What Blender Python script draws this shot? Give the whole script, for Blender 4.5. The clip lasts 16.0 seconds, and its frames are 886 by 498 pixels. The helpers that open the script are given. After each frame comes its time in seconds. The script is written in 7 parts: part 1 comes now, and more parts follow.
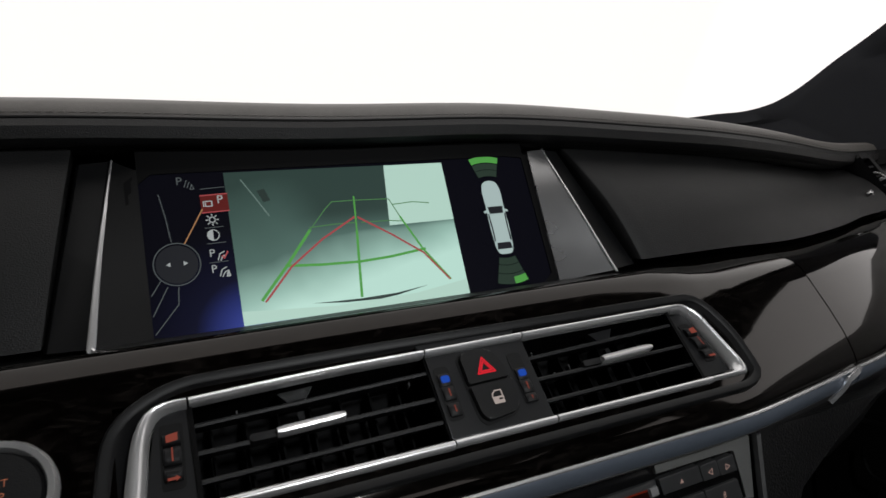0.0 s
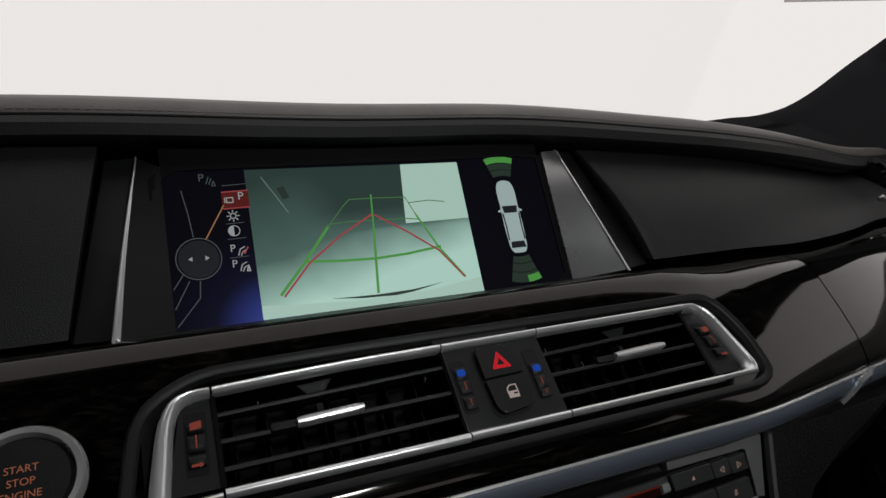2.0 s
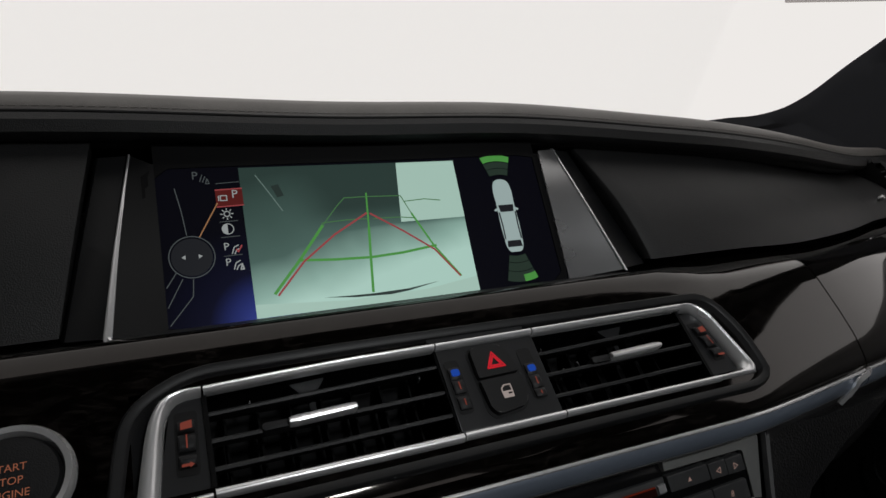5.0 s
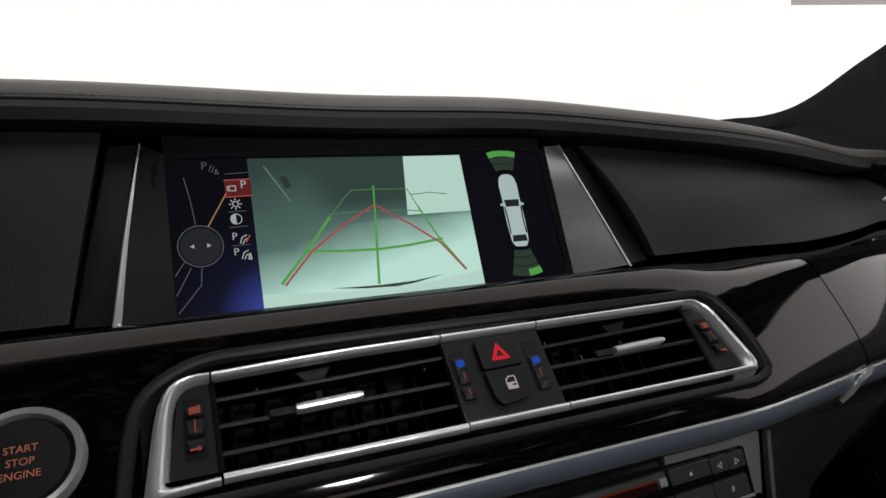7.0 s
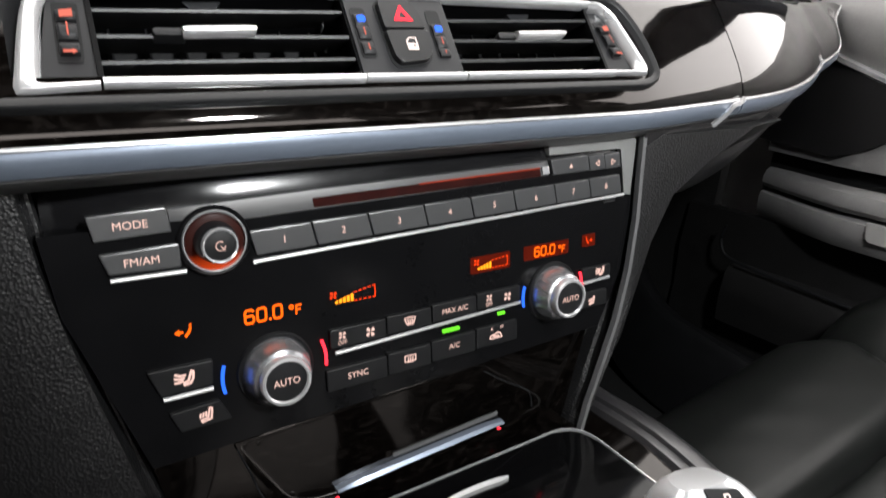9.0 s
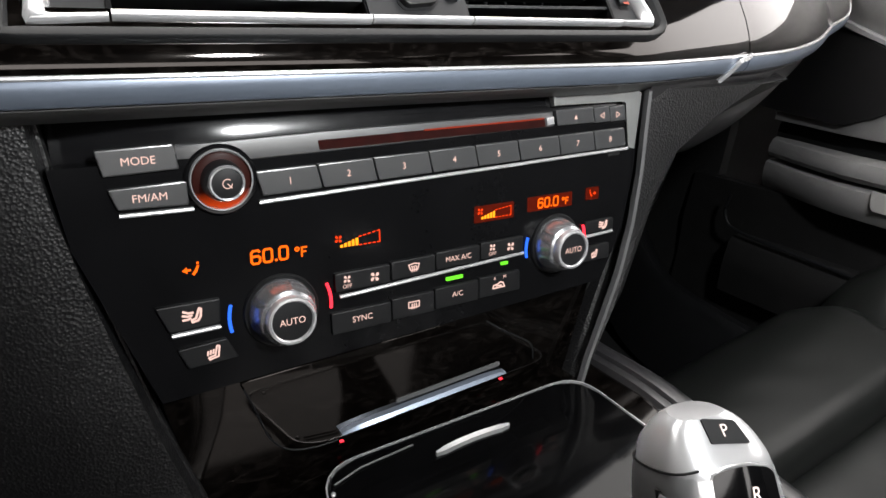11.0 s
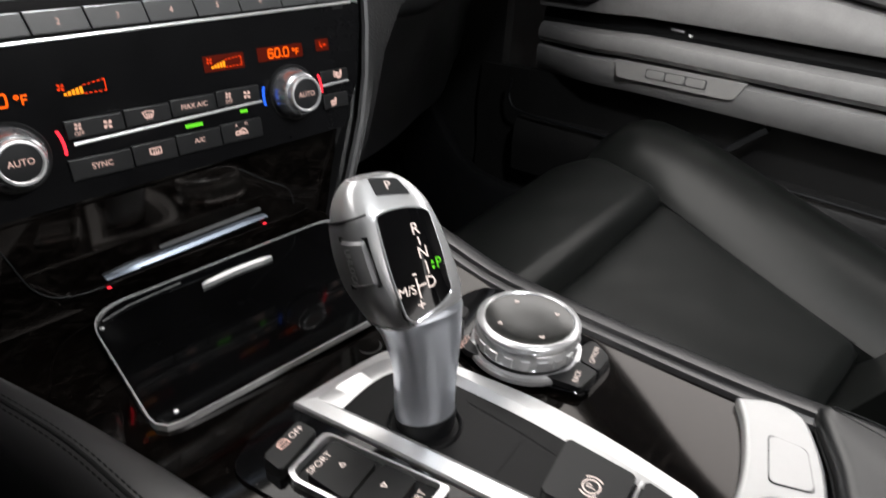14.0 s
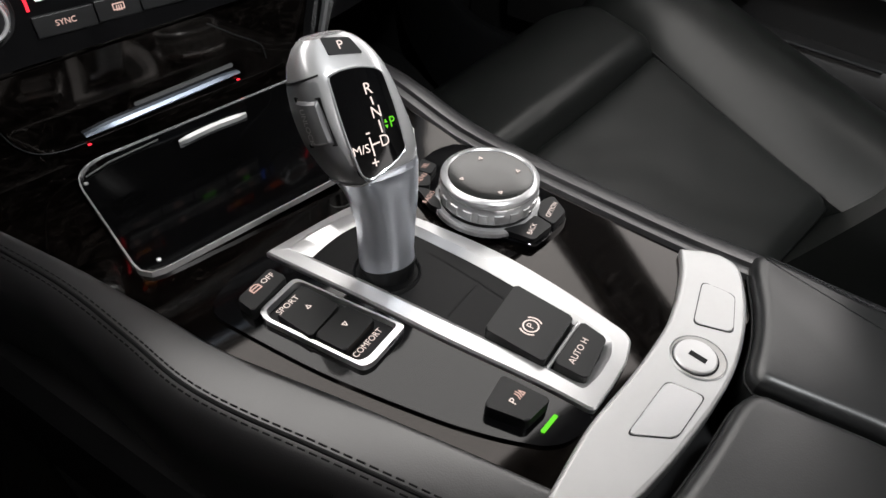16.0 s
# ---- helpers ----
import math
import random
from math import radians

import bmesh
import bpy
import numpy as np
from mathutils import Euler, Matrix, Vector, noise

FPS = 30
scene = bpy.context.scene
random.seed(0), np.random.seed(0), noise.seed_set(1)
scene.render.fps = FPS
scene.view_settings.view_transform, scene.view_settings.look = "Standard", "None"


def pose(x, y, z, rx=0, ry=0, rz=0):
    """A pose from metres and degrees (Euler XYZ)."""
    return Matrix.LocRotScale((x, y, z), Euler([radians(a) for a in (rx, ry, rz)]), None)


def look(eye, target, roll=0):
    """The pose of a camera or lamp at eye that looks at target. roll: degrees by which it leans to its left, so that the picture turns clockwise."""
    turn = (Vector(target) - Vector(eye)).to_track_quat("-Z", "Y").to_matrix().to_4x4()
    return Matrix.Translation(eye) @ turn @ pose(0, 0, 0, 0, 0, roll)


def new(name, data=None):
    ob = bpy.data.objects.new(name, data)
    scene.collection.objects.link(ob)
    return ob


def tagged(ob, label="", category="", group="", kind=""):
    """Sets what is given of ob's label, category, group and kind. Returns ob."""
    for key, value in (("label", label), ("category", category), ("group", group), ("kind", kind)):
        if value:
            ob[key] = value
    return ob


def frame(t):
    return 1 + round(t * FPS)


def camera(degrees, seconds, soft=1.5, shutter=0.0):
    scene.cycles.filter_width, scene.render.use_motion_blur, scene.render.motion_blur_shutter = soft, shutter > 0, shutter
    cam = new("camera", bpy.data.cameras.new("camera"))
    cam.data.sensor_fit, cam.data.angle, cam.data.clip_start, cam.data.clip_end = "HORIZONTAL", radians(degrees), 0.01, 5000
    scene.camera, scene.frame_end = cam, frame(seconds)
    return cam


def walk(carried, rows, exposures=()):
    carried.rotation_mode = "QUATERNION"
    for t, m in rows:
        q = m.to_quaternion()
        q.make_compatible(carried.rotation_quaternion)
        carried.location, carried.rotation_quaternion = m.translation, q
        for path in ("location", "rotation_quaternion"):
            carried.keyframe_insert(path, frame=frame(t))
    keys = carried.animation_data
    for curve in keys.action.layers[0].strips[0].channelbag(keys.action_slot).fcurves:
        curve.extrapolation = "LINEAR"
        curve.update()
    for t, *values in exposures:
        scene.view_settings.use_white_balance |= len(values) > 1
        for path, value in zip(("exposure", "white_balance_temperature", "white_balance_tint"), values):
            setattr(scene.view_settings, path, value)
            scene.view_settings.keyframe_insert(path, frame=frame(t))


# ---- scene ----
cam = camera(68.4, 16.0, shutter=0.5)
PATH = [
    (0, (-0.184, -0.268, 0.798), (0.634, 1.545, 0.588), -3.8),
    (0.5, (-0.192, -0.27, 0.795), (0.612, 1.548, 0.581), -3.3),
    (1, (-0.192, -0.269, 0.794), (0.601, 1.554, 0.58), -3.1),
    (1.5, (-0.193, -0.27, 0.794), (0.603, 1.553, 0.59), -3.3),
    (2, (-0.191, -0.272, 0.795), (0.606, 1.552, 0.599), -3.4),
    (2.5, (-0.19, -0.271, 0.795), (0.606, 1.553, 0.597), -3.3),
    (3, (-0.188, -0.27, 0.795), (0.612, 1.553, 0.599), -3.5),
    (3.5, (-0.19, -0.271, 0.793), (0.605, 1.554, 0.596), -3.1),
    (4, (-0.187, -0.271, 0.794), (0.609, 1.553, 0.6), -3.3),
    (6.5, (-0.189, -0.271, 0.793), (0.603, 1.555, 0.595), -2.9),
    (7, (-0.191, -0.273, 0.791), (0.599, 1.553, 0.591), -2.5),
    (7.5, (-0.197, -0.276, 0.784), (0.62, 1.524, 0.48), -1.6),
    (8, (-0.201, -0.28, 0.761), (0.709, 1.423, 0.24), 1.2),
    (8.5, (-0.198, -0.282, 0.738), (0.798, 1.323, 0.081), 3.2),
    (9, (-0.198, -0.288, 0.72), (0.798, 1.27, -0.041), 3.9),
    (9.5, (-0.202, -0.293, 0.711), (0.787, 1.243, -0.103), 4.3),
    (9.7, (-0.2, -0.295, 0.71), (0.769, 1.246, -0.118), 4.2),
    (12, (-0.204, -0.297, 0.704), (0.783, 1.238, -0.115), 4.3),
    (12.5, (-0.204, -0.3, 0.704), (0.838, 1.197, -0.116), 2.8),
    (13, (-0.197, -0.338, 0.693), (0.984, 1.051, -0.13), 2.8),
    (13.5, (-0.193, -0.372, 0.68), (1.083, 0.879, -0.219), 3.1),
    (14, (-0.192, -0.405, 0.676), (1.085, 0.786, -0.298), 3.6),
    (14.5, (-0.19, -0.423, 0.675), (1.031, 0.704, -0.439), 3.6),
    (15, (-0.187, -0.432, 0.685), (0.969, 0.631, -0.553), 4.2),
    (15.5, (-0.186, -0.437, 0.692), (0.921, 0.586, -0.622), 4.0),
    (16, (-0.183, -0.435, 0.691), (0.903, 0.576, -0.65), 3.7),
]
EXPOSURES = [(0.0, 0.03), (1.0, 0.03), (1.4, -0.32), (4.0, -0.32), (6.0, -0.3), (6.6, -0.25), (7.0, 0.03), (7.5, -0.2), (8.0, 1.4), (8.4, 2.4), (9.0, 2.4), (9.5, 2.22), (12.2, 2.5), (13.0, 2.44), (14.0, 2.03), (16.0, 1.93)]
walk(cam, [(t, look(eye, target, roll)) for t, eye, target, roll in PATH], EXPOSURES)

# ---- world: a bright white hall outside the car ----
world = bpy.data.worlds.new("white_hall")
world.use_nodes = True
scene.world = world
wbg = world.node_tree.nodes["Background"]
wbg.inputs["Color"].default_value = (1.0, 0.955, 0.935, 1)
wbg.inputs["Strength"].default_value = 1.1


# unseen lit reading lamps in the headliner, one over the console aimed to brighten seat and door, and one farther back
for at, aim, power, width in (((0.08, -0.52, 1.205), (0.5, -0.25, 0.35), 0.38, 76), ((0.1, -0.85, 1.205), (-0.03, 0.05, 0.75), 0.27, 46)):
    lamp = bpy.data.lights.new("reading_lamp", "AREA")
    lamp.shape, lamp.size, lamp.energy, lamp.color = "DISK", 0.1, power, (0.965, 0.99, 1.0)
    lamp.spread = radians(width)
    new("reading_lamp", lamp).matrix_world = look(at, aim)


# ---- materials ----
def material(name, base, rough, metal=0.0, var=0.25, scale=40.0, bump=0.0, bump_scale=900.0, coat=0.0, spec=0.5, glow=None, power=0.0, rough_var=0.04):
    """Principled material with colour variation at two scales, roughness variation and fine relief."""
    m = bpy.data.materials.new(name)
    m.use_nodes = True
    nt = m.node_tree
    n, l = nt.nodes, nt.links
    p = n["Principled BSDF"]
    geo = n.new("ShaderNodeNewGeometry")
    big = n.new("ShaderNodeTexNoise")
    big.inputs["Scale"].default_value = scale
    big.inputs["Detail"].default_value = 4
    l.new(geo.outputs["Position"], big.inputs["Vector"])
    fine = n.new("ShaderNodeTexNoise")
    fine.inputs["Scale"].default_value = scale * 9
    fine.inputs["Detail"].default_value = 2
    l.new(geo.outputs["Position"], fine.inputs["Vector"])
    both = n.new("ShaderNodeMath")
    both.operation = "MULTIPLY_ADD"
    l.new(fine.outputs["Fac"], both.inputs[0])
    both.inputs[1].default_value = 0.4
    l.new(big.outputs["Fac"], both.inputs[2])
    ramp = n.new("ShaderNodeValToRGB")
    ramp.color_ramp.elements[0].position, ramp.color_ramp.elements[1].position = 0.25, 1.15
    ramp.color_ramp.elements[0].color = (*[c * (1 - var) for c in base], 1)
    ramp.color_ramp.elements[1].color = (*[min(1, c * (1 + var)) for c in base], 1)
    l.new(both.outputs[0], ramp.inputs["Fac"])
    l.new(ramp.outputs["Color"], p.inputs["Base Color"])
    rr = n.new("ShaderNodeMapRange")
    if metal > 0.5:
        l.new(big.outputs["Fac"], both.inputs[2])
        both.inputs[1].default_value = 0.05
        big.inputs["Detail"].default_value = 1
    rr.inputs["From Min"].default_value, rr.inputs["From Max"].default_value = 0.25, 1.15
    rr.inputs["To Min"].default_value, rr.inputs["To Max"].default_value = max(0.01, rough - rough_var), min(1, rough + rough_var)
    l.new(both.outputs[0], rr.inputs["Value"])
    l.new(rr.outputs["Result"], p.inputs["Roughness"])
    p.inputs["Metallic"].default_value = metal
    p.inputs["Coat Weight"].default_value = coat
    p.inputs["Coat Roughness"].default_value = 0.04
    p.inputs["Specular IOR Level"].default_value = spec
    if glow:
        p.inputs["Emission Color"].default_value = (*glow, 1)
        p.inputs["Emission Strength"].default_value = power
    if bump:
        vor = n.new("ShaderNodeTexVoronoi")
        vor.inputs["Scale"].default_value = bump_scale
        l.new(geo.outputs["Position"], vor.inputs["Vector"])
        b = n.new("ShaderNodeBump")
        b.inputs["Strength"].default_value = bump
        b.inputs["Distance"].default_value = 0.0006
        l.new(vor.outputs["Distance"], b.inputs["Height"])
        l.new(b.outputs["Normal"], p.inputs["Normal"])
    return m


def glow_material(name, colour, power):
    m = bpy.data.materials.new(name)
    m.use_nodes = True
    p = m.node_tree.nodes["Principled BSDF"]
    p.inputs["Base Color"].default_value = (*[c * 0.1 for c in colour], 1)
    p.inputs["Roughness"].default_value = 0.4
    p.inputs["Specular IOR Level"].default_value = 0.08
    p.inputs["Emission Color"].default_value = (*colour, 1)
    p.inputs["Emission Strength"].default_value = power
    return m


def wood_material():
    """Dark stained fine-line veneer under deep gloss lacquer."""
    m = bpy.data.materials.new("dark_lacquered_veneer")
    m.use_nodes = True
    nt = m.node_tree
    n, l = nt.nodes, nt.links
    p = n["Principled BSDF"]
    geo = n.new("ShaderNodeNewGeometry")
    mp = n.new("ShaderNodeMapping")
    mp.inputs["Scale"].default_value = (22, 55, 55)
    l.new(geo.outputs["Position"], mp.inputs["Vector"])
    a = n.new("ShaderNodeTexNoise")
    a.inputs["Scale"].default_value, a.inputs["Detail"].default_value, a.inputs["Distortion"].default_value = 2.0, 6, 2.4
    l.new(mp.outputs["Vector"], a.inputs["Vector"])
    mp2 = n.new("ShaderNodeMapping")
    mp2.inputs["Scale"].default_value = (60, 500, 500)
    l.new(geo.outputs["Position"], mp2.inputs["Vector"])
    f = n.new("ShaderNodeTexNoise")
    f.inputs["Scale"].default_value, f.inputs["Detail"].default_value = 3.0, 3
    l.new(mp2.outputs["Vector"], f.inputs["Vector"])
    mix = n.new("ShaderNodeMath")
    mix.operation = "MULTIPLY_ADD"
    l.new(f.outputs["Fac"], mix.inputs[0])
    mix.inputs[1].default_value = 0.45
    l.new(a.outputs["Fac"], mix.inputs[2])
    ramp = n.new("ShaderNodeValToRGB")
    e = ramp.color_ramp.elements
    e[0].position, e[0].color = 0.5, (0.0006, 0.00045, 0.0004, 1)
    e[1].position, e[1].color = 1.0, (0.0105, 0.0088, 0.0079, 1)
    k = e.new(0.75)
    k.color = (0.0016, 0.0012, 0.001, 1)
    l.new(mix.outputs[0], ramp.inputs["Fac"])
    l.new(ramp.outputs["Color"], p.inputs["Base Color"])
    p.inputs["Roughness"].default_value = 0.06
    p.inputs["Specular IOR Level"].default_value = 0.28
    p.inputs["Specular Tint"].default_value = (1.0, 0.92, 0.87, 1)
    p.inputs["Coat Weight"].default_value = 0.14
    p.inputs["Coat Roughness"].default_value = 0.04
    return m


LEATHER = material("black_grained_leather", (0.016, 0.0156, 0.0167), 0.3, spec=1.0, bump=0.07, bump_scale=1300, var=0.2)
FLANK = material("coarse_grained_flank_leather", (0.0082, 0.0082, 0.0086), 0.4, spec=0.45, bump=0.6, bump_scale=650, var=0.25)
# base colour raised to carry the windscreen's sheen on the hood top
HOOD = material("hood_skin_with_sheen", (0.13, 0.122, 0.115), 0.5, spec=0.5, bump=0.15, bump_scale=1400, var=0.2)
SURROUND = material("dark_grey_vent_surround", (0.0065, 0.0068, 0.0074), 0.45, spec=0.25, var=0.15)
LOUVRE = material("black_louvre_plastic", (0.0125, 0.013, 0.014), 0.45, spec=0.4, var=0.1)
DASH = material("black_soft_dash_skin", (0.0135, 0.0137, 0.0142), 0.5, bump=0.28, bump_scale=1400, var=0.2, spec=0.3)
PLATE = material("satin_silver_plate", (0.5, 0.5, 0.5), 0.4, metal=0.5, var=0.04, rough_var=0.03)
PADLEATHER = material("soft_black_pad_leather", (0.011, 0.0115, 0.012), 0.36, spec=0.8, bump=0.05, bump_scale=1300, var=0.2)
SEATL = material("black_seat_leather", (0.0085, 0.0093, 0.0088), 0.31, spec=0.32, bump=0.07, bump_scale=1200, var=0.25, scale=12)
PLASTIC = material("matt_black_plastic", (0.0088, 0.009, 0.0098), 0.5, var=0.2, spec=0.25, bump=0.15, bump_scale=1500)
WELL = material("satin_black_well", (0.005, 0.0051, 0.0056), 0.4, spec=0.13, var=0.2)
BEZEL = material("dark_grey_satin_plastic", (0.009, 0.0094, 0.0105), 0.42, spec=0.35, var=0.15)
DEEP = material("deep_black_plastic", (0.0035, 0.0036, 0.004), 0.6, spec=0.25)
LIDBLACK = material("satin_black_lid", (0.002, 0.002, 0.0022), 0.07, spec=0.2, var=0.3, rough_var=0.015)
GLOSS = material("gloss_black_panel", (0.003, 0.003, 0.0034), 0.07, spec=0.25, coat=0.22, var=0.3, rough_var=0.03)
FACIATOP = material("gloss_black_facia_top", (0.005, 0.005, 0.0055), 0.16, spec=0.3, var=0.2)
BUTTON = material("soft_touch_black_button", (0.0075, 0.0077, 0.0083), 0.42, spec=0.32, var=0.15)
AUDIOKEY = material("satin_graphite_key", (0.042, 0.0427, 0.044), 0.33, spec=0.95, var=0.1)
PANELBLACK = material("deep_gloss_black_facia", (0.0042, 0.0042, 0.0046), 0.18, spec=0.14, var=0.2)
SATIN = material("satin_silver", (0.82, 0.82, 0.83), 0.27, metal=0.7, var=0.02, rough_var=0.02)
CHROME = material("bright_chrome", (0.82, 0.82, 0.83), 0.14, metal=0.7, var=0.04, rough_var=0.02)
SILVER = material("painted_silver", (0.63, 0.63, 0.635), 0.3, metal=0.65, var=0.05, rough_var=0.02)
STEEL = material("blue_grey_metallic_strip", (0.165, 0.195, 0.245), 0.33, metal=0.45, var=0.08)
GREYPL = material("grey_satin_trim", (0.13, 0.13, 0.132), 0.36, metal=0.2, var=0.1)
WOOD = wood_material()
PILLAR = material("anthracite_pillar_cloth", (0.022, 0.024, 0.03), 0.8, bump=0.3, bump_scale=1500, var=0.15)
DOORLOW = material("dark_grey_door_lining", (0.0105, 0.0102, 0.0102), 0.5, bump=0.2, bump_scale=1300, var=0.2)
GREYLEATHER = material("dark_grey_leather", (0.26, 0.254, 0.252), 0.4, bump=0.3, bump_scale=1300, var=0.15)
# paler grey that holds the window light mirrored in the facia corner
FACIASHEEN = material("facia_sheen_grey", (0.27, 0.273, 0.267), 0.34, metal=0.45, var=0.08)
SILVERDULL = material("dull_silver", (0.42, 0.41, 0.4), 0.42, metal=0.3, var=0.06)
BOARD = material("dull_grey_board", (0.3, 0.27, 0.27), 0.7)
BLACKFRAME = material("matt_black_display_frame", (0.0015, 0.0015, 0.0018), 0.6, spec=0.1)
BLUESILVER = material("bluish_satin_metal", (0.27, 0.31, 0.38), 0.32, metal=0.55, var=0.04)
CARPET = material("black_carpet", (0.005, 0.005, 0.005), 0.95, bump=1.0, bump_scale=900, var=0.4)
LINER = material("anthracite_headliner", (0.03, 0.029, 0.029), 0.9, bump=0.4, bump_scale=900, var=0.1)
PAINT = glow_material("pale_pink_backlit_print", (1.0, 0.66, 0.57), 0.2)
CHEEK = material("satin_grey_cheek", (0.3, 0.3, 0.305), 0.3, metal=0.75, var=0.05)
REDPRINT = glow_material("dim_red_backlit_print", (1.0, 0.22, 0.15), 0.14)
PAINTO = glow_material("orange_backlit_print", (1.0, 0.35, 0.2), 0.22)
PAINTW = glow_material("white_backlit_print", (1.0, 0.84, 0.77), 0.3)
AMBER = glow_material("amber_segment", (1.0, 0.12, 0.004), 0.36)
AMBERRED = glow_material("red_amber_segment", (1.0, 0.055, 0.006), 0.26)
AMBERYELLOW = glow_material("yellow_amber_segment", (1.0, 0.3, 0.012), 0.4)
AMBERBG = glow_material("amber_segment_haze", (0.6, 0.04, 0.01), 0.007)
REDGLOW = glow_material("red_lamp", (1.0, 0.03, 0.05), 0.5)
BLUEGLOW = glow_material("blue_lamp", (0.03, 0.16, 1.0), 0.28)
GREENGLOW = glow_material("green_lamp", (0.2, 1.0, 0.04), 0.2)


def ring_material():
    """Dark gap lit red from its lower side."""
    m = glow_material("red_ring_light", (0.9, 0.08, 0.01), 0.5)
    n, l = m.node_tree.nodes, m.node_tree.links
    geo, sep, mr = n.new("ShaderNodeNewGeometry"), n.new("ShaderNodeSeparateXYZ"), n.new("ShaderNodeMapRange")
    l.new(geo.outputs["Position"], sep.inputs[0])
    l.new(sep.outputs["Z"], mr.inputs["Value"])
    mr.inputs["From Min"].default_value, mr.inputs["From Max"].default_value = 0.589, 0.5985
    mr.inputs["To Min"].default_value, mr.inputs["To Max"].default_value = 0.16, 0.0015
    l.new(mr.outputs["Result"], n["Principled BSDF"].inputs["Emission Strength"])
    n["Principled BSDF"].inputs["Base Color"].default_value = (0.02, 0.006, 0.005, 1)
    return m


REDRING = ring_material()


# ---- building helpers ----
ORIGIN = {}


class Plane:
    """A flat working frame: o + a*u + b*v + h*n."""

    def __init__(self, o, u, v):
        self.o, self.u, self.v = Vector(o), Vector(u).normalized(), Vector(v).normalized()
        self.n = self.u.cross(self.v).normalized()

    def __call__(self, a, b, h=0.0):
        return self.o + a * self.u + b * self.v + h * self.n


def thing(name, at, label, category, group="", kind=""):
    ob = new(name)
    ob.location = at
    ORIGIN[ob.name] = Vector(at)
    return tagged(ob, label, category, group, kind)


def part(name, bm, mat, parent, label="", angle=35):
    """Links a bmesh, made in world places, as one mesh under a thing or a part."""
    at = ORIGIN[parent.name]
    bmesh.ops.translate(bm, verts=bm.verts, vec=-at)
    bmesh.ops.recalc_face_normals(bm, faces=bm.faces)
    me = bpy.data.meshes.new(name)
    bm.to_mesh(me)
    bm.free()
    return part_mesh(name, me, mat, parent, label, angle)


def part_mesh(name, me, mat, parent, label="", angle=35):
    me.materials.clear()
    me.materials.append(mat)
    me.polygons.foreach_set("use_smooth", [True] * len(me.polygons))
    me.set_sharp_from_angle(angle=radians(angle))
    # a large flat face keeps its own normal beside its rounded edge
    whole = sum(p.area for p in me.polygons)
    if len(me.polygons) < 400:
        for p in me.polygons:
            if p.area > 0.15 * whole:
                for i in p.loop_indices:
                    me.edges[me.loops[i].edge_index].use_edge_sharp = True
    ob = new(name, me)
    ob.parent = parent
    ORIGIN[ob.name] = ORIGIN[parent.name]
    return tagged(ob, label)


def top_mesh(name, bm, mat, label, category, kind="", at=(0, 0, 0), group=""):
    holder = Vector(at)
    bmesh.ops.translate(bm, verts=bm.verts, vec=-holder)
    bmesh.ops.recalc_face_normals(bm, faces=bm.faces)
    me = bpy.data.meshes.new(name)
    bm.to_mesh(me)
    bm.free()
    me.materials.append(mat)
    me.polygons.foreach_set("use_smooth", [True] * len(me.polygons))
    me.set_sharp_from_angle(angle=radians(35))
    ob = new(name, me)
    ob.location = holder
    ORIGIN[ob.name] = holder
    return tagged(ob, label, category, group, kind)


def rounded(pts, r, n=4):
    """A polygon with its corners rounded by r (a number, or one for each corner)."""
    out = []
    k = len(pts)
    rs = r if isinstance(r, (list, tuple)) else [r] * k
    for i in range(k):
        p, a, b = Vector(pts[i]), Vector(pts[i - 1]), Vector(pts[(i + 1) % k])
        da, db = (a - p), (b - p)
        d = min(rs[i], da.length * 0.45, db.length * 0.45)
        if d <= 1e-6:
            out.append(tuple(p))
            continue
        s, e = p + da.normalized() * d, p + db.normalized() * d
        for j in range(n + 1):
            t = j / n
            q = (1 - t) ** 2 * s + 2 * t * (1 - t) * p + t * t * e
            out.append(tuple(q))
    return out


def box2(cx, cy, w, h, r=0.0, n=3):
    pts = [(cx - w / 2, cy - h / 2), (cx + w / 2, cy - h / 2), (cx + w / 2, cy + h / 2), (cx - w / 2, cy + h / 2)]
    return rounded(pts, r, n) if r else pts


def circle2(cx, cy, r, n=28, ry=None):
    return [(cx + r * math.cos(2 * math.pi * i / n), cy + (ry or r) * math.sin(2 * math.pi * i / n)) for i in range(n)]


def prism(fr, pts, h0, h1, bevel=0.0, segs=2, bm=None):
    """A flat piece with outline pts in the frame, from height h0 to h1, its top edge rounded off."""
    bm = bm or bmesh.new()
    hi = [bm.verts.new(fr(a, b, h1)) for a, b in pts]
    lo = [bm.verts.new(fr(a, b, h0)) for a, b in pts]
    top = bm.faces.new(hi)
    bm.faces.new(lo[::-1])
    for i in range(len(pts)):
        j = (i + 1) % len(pts)
        bm.faces.new((hi[i], lo[i], lo[j], hi[j]))
    if bevel:
        bmesh.ops.bevel(bm, geom=list(top.edges), offset=bevel, segments=segs, profile=0.6, affect="EDGES", clamp_overlap=True)
    return bm


def inset(pts, d):
    """An outline moved inwards by d."""
    k = len(pts)
    area = sum(pts[i][0] * pts[(i + 1) % k][1] - pts[(i + 1) % k][0] * pts[i][1] for i in range(k))
    out = []
    for i in range(k):
        a, b = Vector(pts[i - 1]), Vector(pts[(i + 1) % k])
        t = (b - a).normalized()
        n = Vector((-t.y, t.x)) * (1 if area > 0 else -1)
        out.append(tuple(Vector(pts[i]) + n * d))
    return out


def between(a, b, t):
    return (a[0] + (b[0] - a[0]) * t, a[1] + (b[1] - a[1]) * t)


